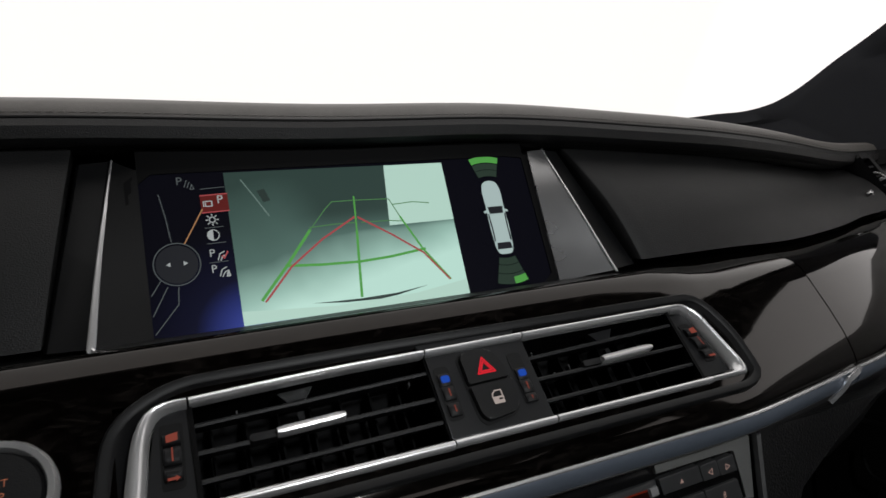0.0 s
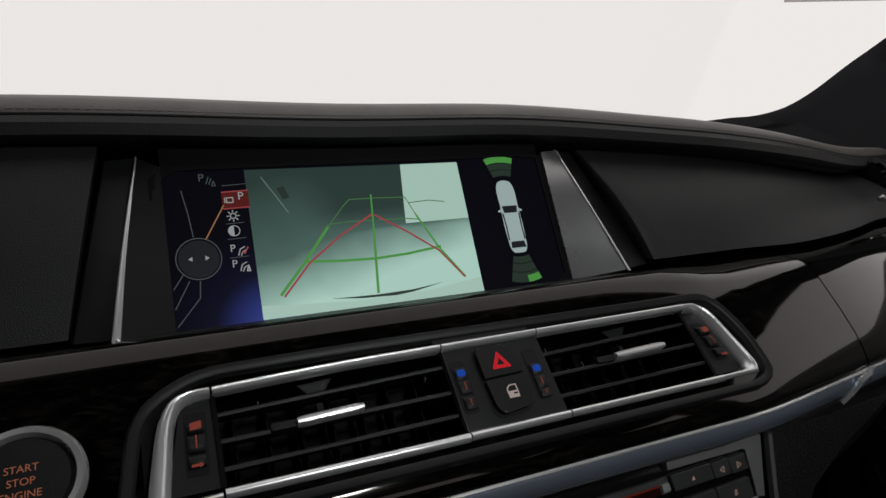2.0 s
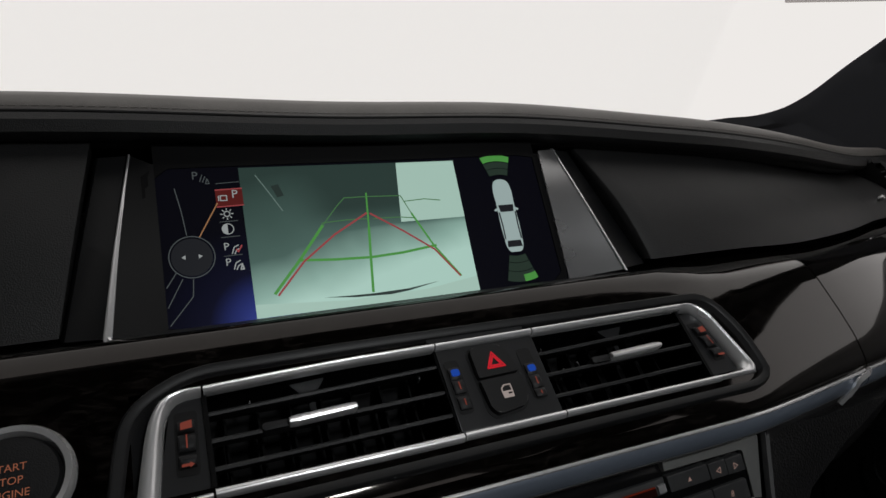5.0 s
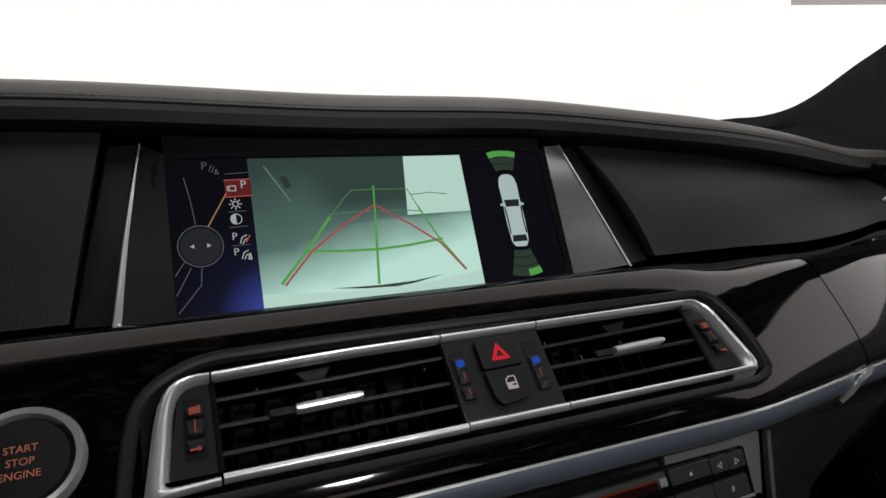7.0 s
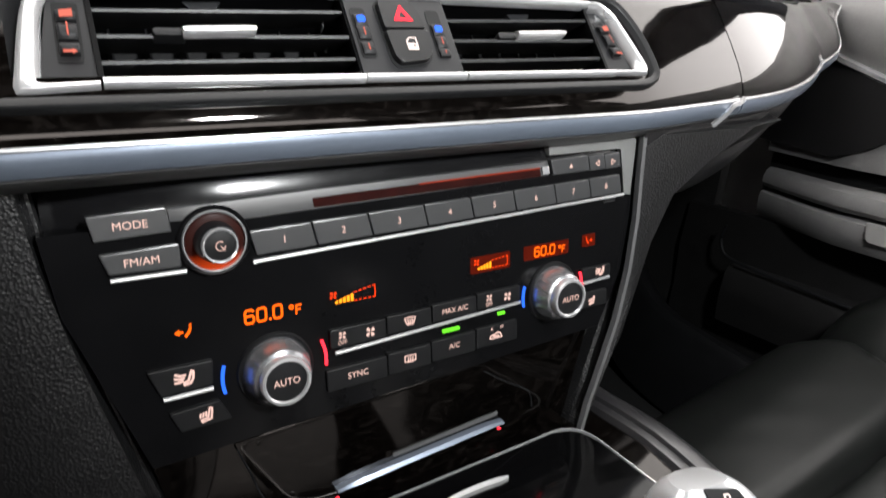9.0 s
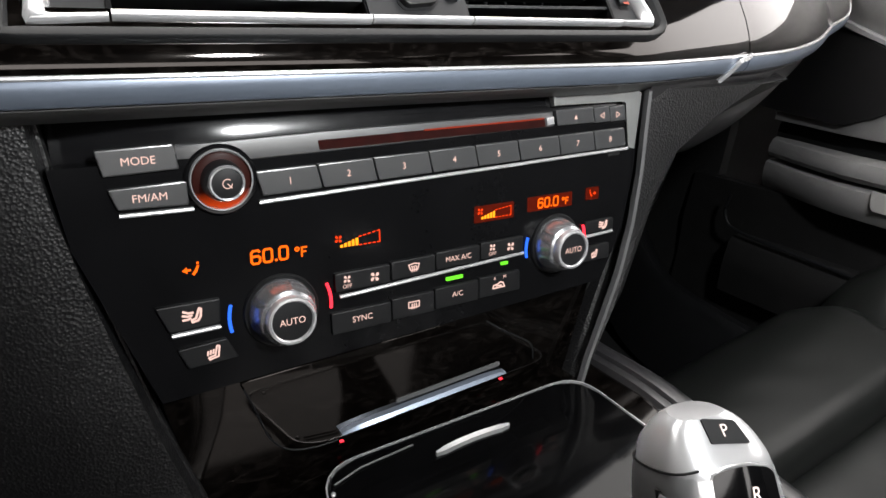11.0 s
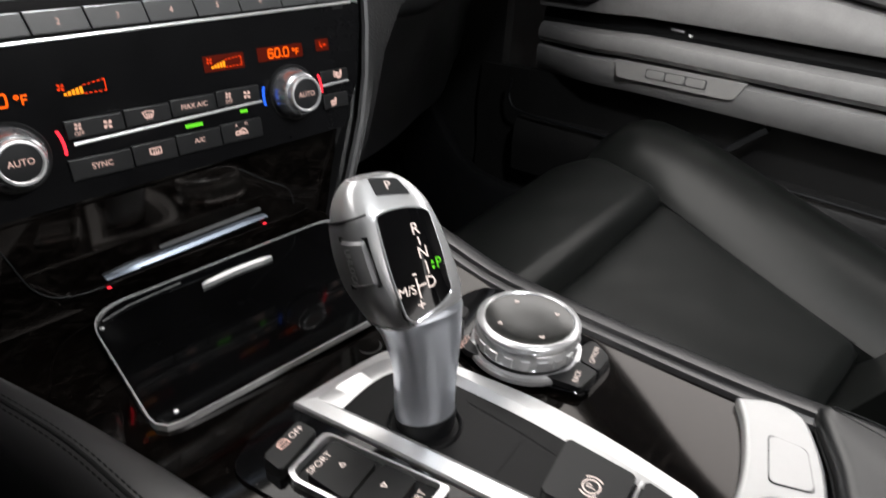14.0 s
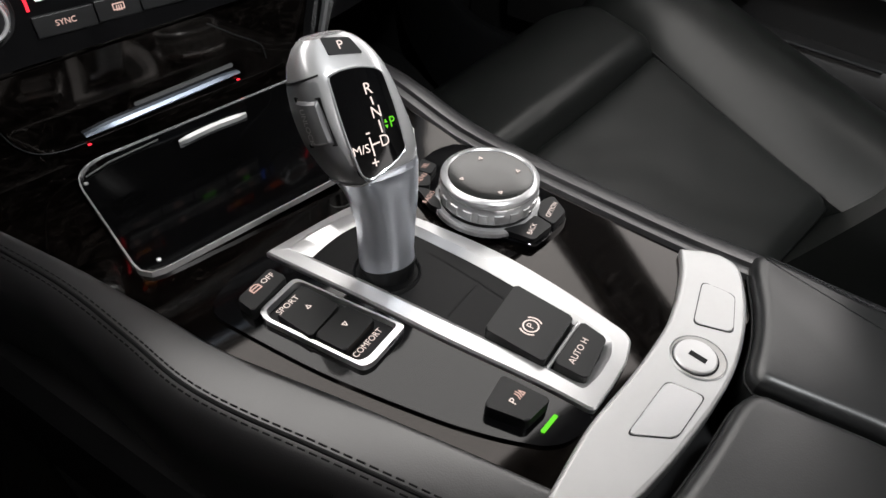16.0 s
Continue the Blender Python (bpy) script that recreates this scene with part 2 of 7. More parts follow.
def slab(fr, pts, h0, h1, r, n=3):
    """A flat piece with a rounded-over top edge."""
    rings = [[fr(a, b, h0) for a, b in pts]]
    for j in range(n + 1):
        t = math.pi / 2 * j / n
        rings.append([fr(a, b, h1 - r + r * math.sin(t)) for a, b in inset(pts, r * (1 - math.cos(t)))])
    return loft(rings)


def band(fr, outer, inner, h0, h1, h_in=None, bm=None):
    """A flat frame between two outlines of equal count."""
    bm = bm or bmesh.new()
    h_in = h1 if h_in is None else h_in
    k = len(outer)
    oh, ih = [bm.verts.new(fr(a, b, h1)) for a, b in outer], [bm.verts.new(fr(a, b, h_in)) for a, b in inner]
    ol, il = [bm.verts.new(fr(a, b, h0)) for a, b in outer], [bm.verts.new(fr(a, b, h0)) for a, b in inner]
    for i in range(k):
        j = (i + 1) % k
        bm.faces.new((oh[i], oh[j], ih[j], ih[i]))
        bm.faces.new((ol[i], ol[j], oh[j], oh[i]))
        bm.faces.new((ih[i], ih[j], il[j], il[i]))
        bm.faces.new((il[i], il[j], ol[j], ol[i]))
    return bm


def resample(pts, n, closed=True):
    """n points at even steps along a line of 2D or 3D points."""
    p = [Vector(q) for q in pts] + ([Vector(pts[0])] if closed else [])
    run = [0.0]
    for a, b in zip(p, p[1:]):
        run.append(run[-1] + (b - a).length)
    out, k = [], 0
    for i in range(n):
        s = run[-1] * i / (n if closed else n - 1)
        while k < len(run) - 2 and run[k + 1] < s:
            k += 1
        t = (s - run[k]) / max(1e-9, run[k + 1] - run[k])
        out.append(tuple(p[k].lerp(p[k + 1], min(1, t))))
    return out


def smooth_line(pts, n):
    """A smooth line (Catmull-Rom) through the points, n pieces a stretch."""
    p = [Vector(q) for q in pts]
    p = [2 * p[0] - p[1]] + p + [2 * p[-1] - p[-2]]
    out = []
    for i in range(1, len(p) - 2):
        a, b, c, d = p[i - 1 : i + 3]
        for j in range(n):
            t = j / n
            out.append(0.5 * (2 * b + (c - a) * t + (2 * a - 5 * b + 4 * c - d) * t * t + (3 * b - a - 3 * c + d) * t ** 3))
    return out + [p[-2]]


def sweep(path, section, closed=False, up=(0, 0, 1), bm=None, caps=True):
    """A section (list of (side, up)) or a round rod (radius) swept along a path."""
    bm = bm or bmesh.new()
    if isinstance(section, (int, float)):
        section = circle2(0, 0, section, 8)
    path = [Vector(p) for p in path]
    k, rings = len(path), []
    for i, p in enumerate(path):
        a = path[i - 1] if (closed or i) else p
        b = path[(i + 1) % k] if (closed or i < k - 1) else p
        t = (b - a).normalized()
        side = t.cross(Vector(up)).normalized()
        upv = side.cross(t)
        rings.append([bm.verts.new(p + s * side + h * upv) for s, h in section])
    m = len(section)
    for i in range(k if closed else k - 1):
        r, q = rings[i], rings[(i + 1) % k]
        for j in range(m):
            bm.faces.new((r[j], r[(j + 1) % m], q[(j + 1) % m], q[j]))
    if caps and not closed:
        bm.faces.new(rings[0][::-1])
        bm.faces.new(rings[-1])
    return bm


def loft(rings, bm=None, caps=True):
    bm = bm or bmesh.new()
    vs = [[bm.verts.new(p) for p in r] for r in rings]
    m = len(vs[0])
    for r, q in zip(vs, vs[1:]):
        for j in range(m):
            bm.faces.new((r[j], r[(j + 1) % m], q[(j + 1) % m], q[j]))
    if caps:
        bm.faces.new(vs[0][::-1])
        bm.faces.new(vs[-1])
    return bm


def sheet(lines, thick=(0, 0.01, -0.01), bm=None):
    """A skin over lines of equal count, with thickness along a vector."""
    bm = bm or bmesh.new()
    off = Vector(thick)
    f = [[bm.verts.new(Vector(p)) for p in r] for r in lines]
    g = [[bm.verts.new(Vector(p) + off) for p in r] for r in lines]
    a, b = len(lines), len(lines[0])
    for i in range(a - 1):
        for j in range(b - 1):
            bm.faces.new((f[i][j], f[i][j + 1], f[i + 1][j + 1], f[i + 1][j]))
            bm.faces.new((g[i][j], g[i + 1][j], g[i + 1][j + 1], g[i][j + 1]))
    for i in range(a - 1):
        for j in (0, b - 1):
            bm.faces.new((f[i][j], f[i + 1][j], g[i + 1][j], g[i][j]))
    for j in range(b - 1):
        for i in (0, a - 1):
            bm.faces.new((f[i][j], f[i][j + 1], g[i][j + 1], g[i][j]))
    return bm


def turned(fr, cx, cy, profile, n=40, bm=None):
    """A round body about the frame's normal: profile of (radius, height)."""
    bm = bm or bmesh.new()
    rings = [[fr(cx + r * math.cos(2 * math.pi * i / n), cy + r * math.sin(2 * math.pi * i / n), h) for i in range(n)] for r, h in profile]
    return loft(rings, bm)


def text(name, words, fr, a, b, size, mat, parent, h=0.0, squash=1.0, turn=0.0, label="", lift=0.0002):
    """Printed writing, centred on (a, b) in the frame."""
    cu = bpy.data.curves.new(name, "FONT")
    cu.body, cu.size, cu.align_x, cu.align_y = words, size, "CENTER", "CENTER"
    cu.resolution_u = 3
    tmp = bpy.data.objects.new(name, cu)
    scene.collection.objects.link(tmp)
    bpy.context.view_layer.update()
    me = bpy.data.meshes.new_from_object(tmp)
    bpy.data.objects.remove(tmp)
    bpy.data.curves.remove(cu)
    c, s = math.cos(radians(turn)), math.sin(radians(turn))
    at = ORIGIN[parent.name]
    for v in me.vertices:
        x, y = v.co.x * squash, v.co.y
        v.co = fr(a + x * c - y * s, b + x * s + y * c, h + lift) - at
    me.name = name
    return part_mesh(name, me, mat, parent, label)


def strokes(fr, lines, width, h=0.0, bm=None, thick=0.0002):
    """Thin printed lines: each a list of (a, b) points."""
    bm = bm or bmesh.new()
    for line in lines:
        for (a0, b0), (a1, b1) in zip(line, line[1:]):
            d = Vector((a1 - a0, b1 - b0))
            if d.length < 1e-7:
                continue
            d.normalize()
            s = Vector((-d.y, d.x)) * width / 2
            e = d * width * 0.3
            q = [(a0 + s.x - e.x, b0 + s.y - e.y), (a1 + s.x + e.x, b1 + s.y + e.y), (a1 - s.x + e.x, b1 - s.y + e.y), (a0 - s.x - e.x, b0 - s.y - e.y)]
            bm.faces.new([bm.verts.new(fr(a, b, h + thick)) for a, b in q])
    return bm


def blots(fr, shapes, h=0.0, thick=0.0002):
    """Printed filled shapes."""
    bm = bmesh.new()
    for pts in shapes:
        bm.faces.new([bm.verts.new(fr(a, b, h + thick)) for a, b in pts])
    return bm


def join_bm(bm, other):
    me = bpy.data.meshes.new("joint")
    other.to_mesh(me)
    other.free()
    bm.from_mesh(me)
    bpy.data.meshes.remove(me)
    return bm


# ---- the shape of the dashboard ----
def ahead(x):
    """How far the dash front bends away towards the passenger's door."""
    return 0.12 * max(0.0, (min(x, 0.45) - 0.2) / 0.356) ** 1.8 + 0.457 * max(0.0, x - 0.45)


def ramp(x, a, b):
    t = min(1.0, max(0.0, (x - a) / (b - a)))
    return t * t * (3 - 2 * t)


PAN = Plane((0, 0.002, 0.605), (1, 0, 0), (0, 0.16, 1))
VENT = Plane((0, 0.016, 0.693), (1, 0, 0), (0, 0.87, 1))
SCR = Plane((-0.058, 0.114, 0.768), (1, 0, 0), (0, math.sin(radians(21.8)), math.cos(radians(21.8))))
ASH = Plane((0, -0.011, 0.45), (1, 0, 0), (0, 0.1, 1))
TOP = Plane((0, 0, 0.42), (1, 0, 0), (0, 1, 0))


def pz(z):
    return (z - 0.605) * 1.0127


def vz(z):
    return (z - 0.693) * 1.3254


def pan(pts):
    return [(x, pz(z)) for x, z in pts]


def ven(pts):
    return [(x, vz(z)) for x, z in pts]


XS = [-0.75 + 0.05 * i for i in range(10)] + [-0.25, -0.205, -0.19, -0.15, -0.1, -0.05, 0.0, 0.05, 0.1, 0.122, 0.135, 0.16, 0.2, 0.243]
XR = [0.2445 + 0.01164 * i for i in range(41)]


def bend(x):
    """The trim's own bend, easing off towards the door."""
    return ahead(min(x, 0.5)) + 0.3 * max(0.0, x - 0.5)


def along(x, pts):
    for (x0, y0), (x1, y1) in zip(pts, pts[1:]):
        if x <= x1:
            return y0 + (y1 - y0) * max(0.0, x - x0) / (x1 - x0)
    return pts[-1][1]


LOW_EDGE = [(p.x, p.y) for p in smooth_line([(0.2, 0.653, 0), (0.3, 0.654, 0), (0.36, 0.656, 0), (0.43, 0.660, 0), (0.5, 0.666, 0), (0.56, 0.675, 0), (0.605, 0.686, 0), (0.65, 0.699, 0), (0.69, 0.713, 0), (0.712, 0.722, 0)], 8)]


def trim_top(x):
    t = ramp(x, 0.09, 0.17)
    return Vector((x, 0.0575 + 0.0305 * t + bend(x), 0.7318 - 0.0033 * t - 0.003 * ramp(x, 0.2, 0.3)))


def trim_low(x):
    z = along(x, LOW_EDGE)
    return Vector((x, -0.010 + 0.018 * ramp(x, 0.1, 0.25) + 0.045 * ramp(x, 0.55, 0.712) + bend(x) * 1.1, z))


def trim_profile(x):
    a, b = trim_top(x), trim_low(x)
    t = ramp(x, 0.09, 0.17)
    mix = lambda p, q: p + (q - p) * t
    m = lambda y, z: Vector((x, b.y + (y + 0.010) * (a.y - b.y) / mix(0.0675, 0.098), b.z + (z - 0.653) * (a.z - b.z) / mix(0.0788, 0.0755)))
    return [a, m(mix(0.0545, 0.066), mix(0.7323, 0.7268)), m(mix(0.0498, 0.05), mix(0.7303, 0.7235)), m(mix(0.0435, 0.041), mix(0.7248, 0.7194)), m(0.033, 0.7115), m(0.014, 0.6915), m(0.0015, 0.677), m(-0.004, 0.669), m(-0.008, 0.662), m(-0.0102, 0.6565), b]


# ---- cabin shell ----
def cabin():
    floor = bmesh.new()
    prism(Plane((0, 0, 0), (1, 0, 0), (0, 1, 0)), [(-0.8, -1.9), (0.86, -1.9), (0.86, 0.95), (-0.8, 0.95)], -0.04, 0.0, bm=floor)
    top_mesh("floor", floor, CARPET, "black carpeted cabin floor in the footwells", "floor", "structure")
    for name, pts, y in (("wall_front", [(-0.8, 0.0), (0.86, 0.0), (0.86, 0.86), (-0.8, 0.86)], 0.95), ("wall_rear", [(-0.8, 0.0), (0.86, 0.0), (0.86, 0.95), (-0.8, 0.95)], -1.9)):
        bm = prism(Plane((0, y, 0), (1, 0, 0), (0, 0, 1)), pts, -0.02, 0.02)
        top_mesh(name, bm, CARPET, "dark carpeted bulkhead closing the cabin", "wall", "structure")
    for name, x in (("wall_right", 0.9),):
        bm = prism(Plane((x, 0, 0), (0, 1, 0), (0, 0, 1)), [(-1.95, -0.04), (1.0, -0.04), (1.0, 0.84), (0.6, 0.8), (-1.95, 0.8)], -0.01, 0.01)
        top_mesh(name, bm, CARPET, "dark outer body side behind the door", "wall", "structure")
    # unseen low wall, added to darken the console's lower driver side
    bm = prism(Plane((-0.5, 0, 0), (0, 1, 0), (0, 0, 1)), [(-1.95, -0.04), (1.0, -0.04), (1.0, 0.7), (0.45, 0.7), (0.2, 0.34), (-1.95, 0.34)], -0.01, 0.01)
    top_mesh("wall_low_block", bm, CARPET, "dark unseen low wall shading the console's driver side", "wall", "structure")
    # unseen block, added to keep windscreen light off the driver-side leather
    bm = prism(Plane((0, 0, 0.6), (1, 0, 0), (0, 1, 0)), rounded([(-0.76, -0.16), (-0.34, -0.16), (-0.345, 0.12), (-0.36, 0.5), (-0.76, 0.5)], 0.03), -0.1, 0.36, 0.02)
    top_mesh("wall_dash_block", bm, LINER, "dark unseen block that cuts windscreen light off the console", "wall", "structure")
    # headliner
    fr = Plane((0.03, 0, 1.225), (1, 0, 0), (0, 1, -0.03))
    rim = resample(rounded([(-0.72, -1.95), (0.72, -1.95), (0.72, -0.15), (0.5, -0.11), (0.0, -0.09), (-0.5, -0.11), (-0.72, -0.15)], 0.02), 60)
    top_mesh("ceiling", prism(fr, rim, 0.0, 0.05), LINER, "anthracite cloth headliner over the front seats", "ceiling", "structure")
    # unseen wall over the driver's window, added to shut out its light
    bm = prism(Plane((-0.8, 0, 0), (0, 1, 0), (0, 0, 1)), [(-1.95, 0.0), (0.6, 0.0), (0.6, 0.9), (0.3, 1.0), (-0.1, 1.26), (-1.95, 1.26)], -0.01, 0.01)
    top_mesh("wall_side_block", bm, LINER, "dark unseen wall shutting out light from the driver's side", "wall", "structure")
    # unseen plate, added so that no light leaks into the footwell
    bm = prism(Plane((0, 0, 0.79), (1, 0, 0), (0, 1, 0)), [(0.66, 0.3), (0.9, 0.3), (0.9, 1.0), (0.66, 1.0)], -0.01, 0.01)
    top_mesh("wall_gap_block", bm, CARPET, "dark unseen plate stopping light leaking past the dash end", "wall", "structure")
    bm = prism(Plane((0.79, 0, 0), (0, 1, 0), (0, 0, 1)), [(0.38, 0.0), (0.97, 0.0), (0.97, 0.79), (0.38, 0.79)], -0.01, 0.01)
    top_mesh("wall_kick", bm, CARPET, "dark carpeted kick panel in the footwell", "wall", "structure")
    bm = sweep(smooth_line([(0.765, 0.56, 0.29), (0.748, 0.5, 0.238), (0.738, 0.45, 0.204), (0.73, 0.4, 0.186), (0.726, 0.3, 0.178), (0.724, 0.1, 0.176), (0.724, -0.5, 0.176)], 5), [(-0.035, -0.17), (0.02, -0.17), (0.014, -0.01), (0.004, 0.004), (-0.012, 0.004), (-0.03, -0.008)], up=(0, 0, 1))
    top_mesh("trim_sill", bm, PLASTIC, "black rolled door sill beside the footwell", "sill", "structure")
    # windscreen pillars, roof rails and door posts
    for side, m in ((1, lambda x: x), (-1, lambda x: -x + 0.06)):
        inner = smooth_line([(0.52, 0.6, 0.866), (0.575, 0.488, 0.867), (0.607, 0.458, 0.869), (0.634, 0.432, 0.8695), (0.662, 0.406, 0.878), (0.689, 0.381, 0.898), (0.719, 0.352, 0.929), (0.753, 0.32, 0.961), (0.765, 0.2, 1.03), (0.745, 0.05, 1.095), (0.715, -0.1, 1.16), (0.69, -0.25, 1.2), (0.68, -0.4, 1.215), (0.68, -1.0, 1.215), (0.68, -1.75, 1.12)], 4)
        rows = []
        for p in inner:
            w = 0.05 + 0.16 * ramp(p.y, 0.2, 0.42) + 0.06 * ramp(-p.y, 0.15, 0.45)
            rows.append([Vector((m(p.x), p.y, p.z)), Vector((m(p.x + 0.02), p.y - 0.01, p.z - 0.004)), Vector((m(p.x + w * 0.5), p.y - 0.02 - w * 0.3, p.z - 0.03 - w * 0.2)), Vector((m(p.x + w), p.y - 0.03 - w * 0.5, p.z - 0.05 - w * 0.7))])
        top_mesh("trim_pillar", sheet(rows, (side * 0.008, -0.006, -0.016)), PILLAR, "dark soft-covered windscreen pillar and roof rail", "pillar", "structure")
        xo = m(0.74)
        bm = sweep([(xo + side * 0.04, -0.6, 0.78), (xo - side * 0.03, -0.66, 1.21)], [(-0.06, -0.03), (0.06, -0.03), (0.06, 0.03), (-0.06, 0.03)], up=(0, 1, 0))
        top_mesh("trim_post", bm, LINER, "dark covered door post between the side windows", "pillar", "structure")
    # windscreen glass
    g = bpy.data.materials.new("windscreen_glass")
    g.use_nodes = True
    n, l = g.node_tree.nodes, g.node_tree.links
    n.remove(n["Principled BSDF"])
    tr, gl, mx = n.new("ShaderNodeBsdfTransparent"), n.new("ShaderNodeBsdfGlossy"), n.new("ShaderNodeMixShader")
    tr.inputs["Color"].default_value = (0.985, 0.99, 0.985, 1)
    gl.inputs["Roughness"].default_value = 0.02
    mx.inputs["Fac"].default_value = 0.02
    l.new(tr.outputs[0], mx.inputs[1])
    l.new(gl.outputs[0], mx.inputs[2])
    l.new(mx.outputs[0], n["Material Output"].inputs["Surface"])
    lines = [[Vector((x * (1 - 0.12 * k), 0.9 - 0.84 * k - 0.05 * (x / 0.78) ** 2, 0.87 + 0.33 * k + 0.03 * math.sin(k * 3.1))) for x in [-1.1 + 0.11 * i for i in range(21)]] for k in [j / 7 for j in range(9)]]
    ob = top_mesh("window_1", sheet(lines, (0, 0.004, 0.005)), g, "clear raked windscreen over the dashboard", "window", "structure")
    ob.visible_shadow = False


def door(side):
    """A front door: upper pad, bright line, armrest with ledge and lower panel, under an open window gap."""
    s = side
    fx = lambda x: x if s > 0 else 0.06 - x
    d = thing("door_1", (fx(0.78), -0.3, 0.1), "black and grey trimmed passenger door with armrest and seat controls" if s > 0 else "black trimmed driver's door under its side window", "car door", kind="structure")
    ys = [0.42, 0.36, 0.3, 0.25, 0.2, 0.15, 0.08, 0.0, -0.1, -0.2, -0.35, -0.55, -0.75, -0.95]

    def lie(z, y):
        """Height of a line on the door: lower lines almost level, the seam under the upper pad sloping."""
        k = ramp(z, 0.52, 0.585) * (1 - ramp(z, 0.62, 0.76))
        return z + 0.004 + 0.012 * max(0.0, -y) - 0.08 * max(0.0, y - 0.06) * (1 - k) + k * (0.02 + 0.15 * y + 0.4 * max(0.0, y) ** 2)

    def strip(name, prof, mat, label, y_from=0.42, bend=0.0, y_to=-2.0):
        lines = []
        for y in ys:
            if y > y_from + 1e-6 or y < y_to:
                continue
            f = bend * ramp(y, 0.1, 0.4)
            lines.append([Vector((fx(px + f), y, lie(z, y))) for px, z in prof])
        return part(name, sheet(lines, (s * 0.02, 0, 0)), mat, d, label)

    strip("upper_pad", [(0.80, 0.805), (0.765, 0.8), (0.735, 0.77), (0.722, 0.70), (0.72, 0.65), (0.726, 0.61), (0.738, 0.588), (0.76, 0.58)], GREYLEATHER, "grey leather upper door pad")
    strip("bright_line", [(0.737, 0.587), (0.733, 0.5845), (0.733, 0.580), (0.739, 0.5775)], SATIN, "thin bright metal line", y_to=0.07)
    strip("middle_panel", [(0.76, 0.579), (0.738, 0.575), (0.727, 0.556), (0.721, 0.535), (0.724, 0.522), (0.75, 0.517)], GREYLEATHER, "grey leather middle panel", 0.3, 0.06)
    strip("dark_band", [(0.752, 0.52), (0.741, 0.514), (0.739, 0.502), (0.745, 0.49)], PLASTIC, "gloss dark band", 0.3, 0.06)
    strip("armrest_top", [(0.76, 0.496), (0.732, 0.495), (0.719, 0.490), (0.714, 0.48), (0.715, 0.47), (0.722, 0.463), (0.75, 0.461)], GREYLEATHER, "grey leather armrest", 0.3, 0.08)
    strip("ledge", [(0.76, 0.460), (0.726, 0.457), (0.717, 0.4535), (0.7155, 0.445), (0.718, 0.427), (0.727, 0.412), (0.76, 0.404)], GREYLEATHER, "grey leather ledge", 0.3, 0.08)
    strip("lower_panel", [(0.77, 0.41), (0.765, 0.33), (0.772, 0.25), (0.768, 0.15), (0.775, 0.04)], DOORLOW, "dark grey lower door panel", 0.42)
    part("front_panel", sheet([[Vector((fx(0.717 + 0.06 * ramp(y, 0.1, 0.4)), y, lie(z, y))) for y in [0.42, 0.36, 0.3, 0.25, yb]] for z, yb in ((0.577, 0.075), (0.565, 0.085), (0.552, 0.105), (0.54, 0.135), (0.53, 0.18))], (s * 0.02, 0, 0)), LEATHER, d, "dark front door panel")
    part("pocket_rib", sweep([(fx(0.735), -0.069, 0.354), (fx(0.74), -0.128, 0.41)], [(-0.008, -0.004), (0.008, -0.004), (0.006, 0.004), (-0.006, 0.004)]), BEZEL, d)
    strip("pocket", [(0.775, 0.332), (0.742, 0.329), (0.735, 0.32), (0.732, 0.28), (0.738, 0.23), (0.772, 0.21)], DOORLOW, "dark grey door pocket", 0.3)
    lip = [(0.735, 0.318, 0.38), (0.735, 0.321, 0.355), (0.734, 0.312, 0.335), (0.734, 0.294, 0.328), (0.733, 0.25, 0.327), (0.733, 0.18, 0.329), (0.733, 0.07, 0.332), (0.733, -0.3, 0.34)]
    part("pocket_lip", sweep(smooth_line([(fx(x), y, z) for x, y, z in lip], 5), 0.0028), BEZEL, d, "dark grey rolled pocket lip")
    if s > 0:
        fr = Plane((0.7155, 0.007, 0.4505), (0, -1, 0.035), (0.1, 0.035, 1))
        pl = part("control_plate", prism(fr, rounded([(-0.0935, -0.0124), (0.0875, -0.0124), (0.1005, 0.013), (-0.1005, 0.013)], [0.004, 0.008, 0.002, 0.004]), -0.004, 0.002, 0.001), SILVERDULL, d, "satin silver control plate")
        part("key_slot", prism(fr, rounded(box2(0.0, 0.001, 0.094, 0.0135), 0.003), 0.001, 0.0025), GREYPL, pl)
        for k in (-1, 0, 1):
            part("memory_key", prism(fr, rounded(box2(k * 0.031, 0.001, 0.028, 0.011), 0.003), 0.001, 0.0042, 0.0012), SILVERDULL, pl, "silver memory key")
        part("latch_mark", sweep([(0.738, 0.04, 0.513), (0.7375, 0.02, 0.512)], 0.002), SATIN, d, "small bright latch")
        part("latch_mark", sweep([(0.737, 0.012, 0.509), (0.737, 0.006, 0.508)], 0.002), SATIN, d, "small bright latch")
    return d


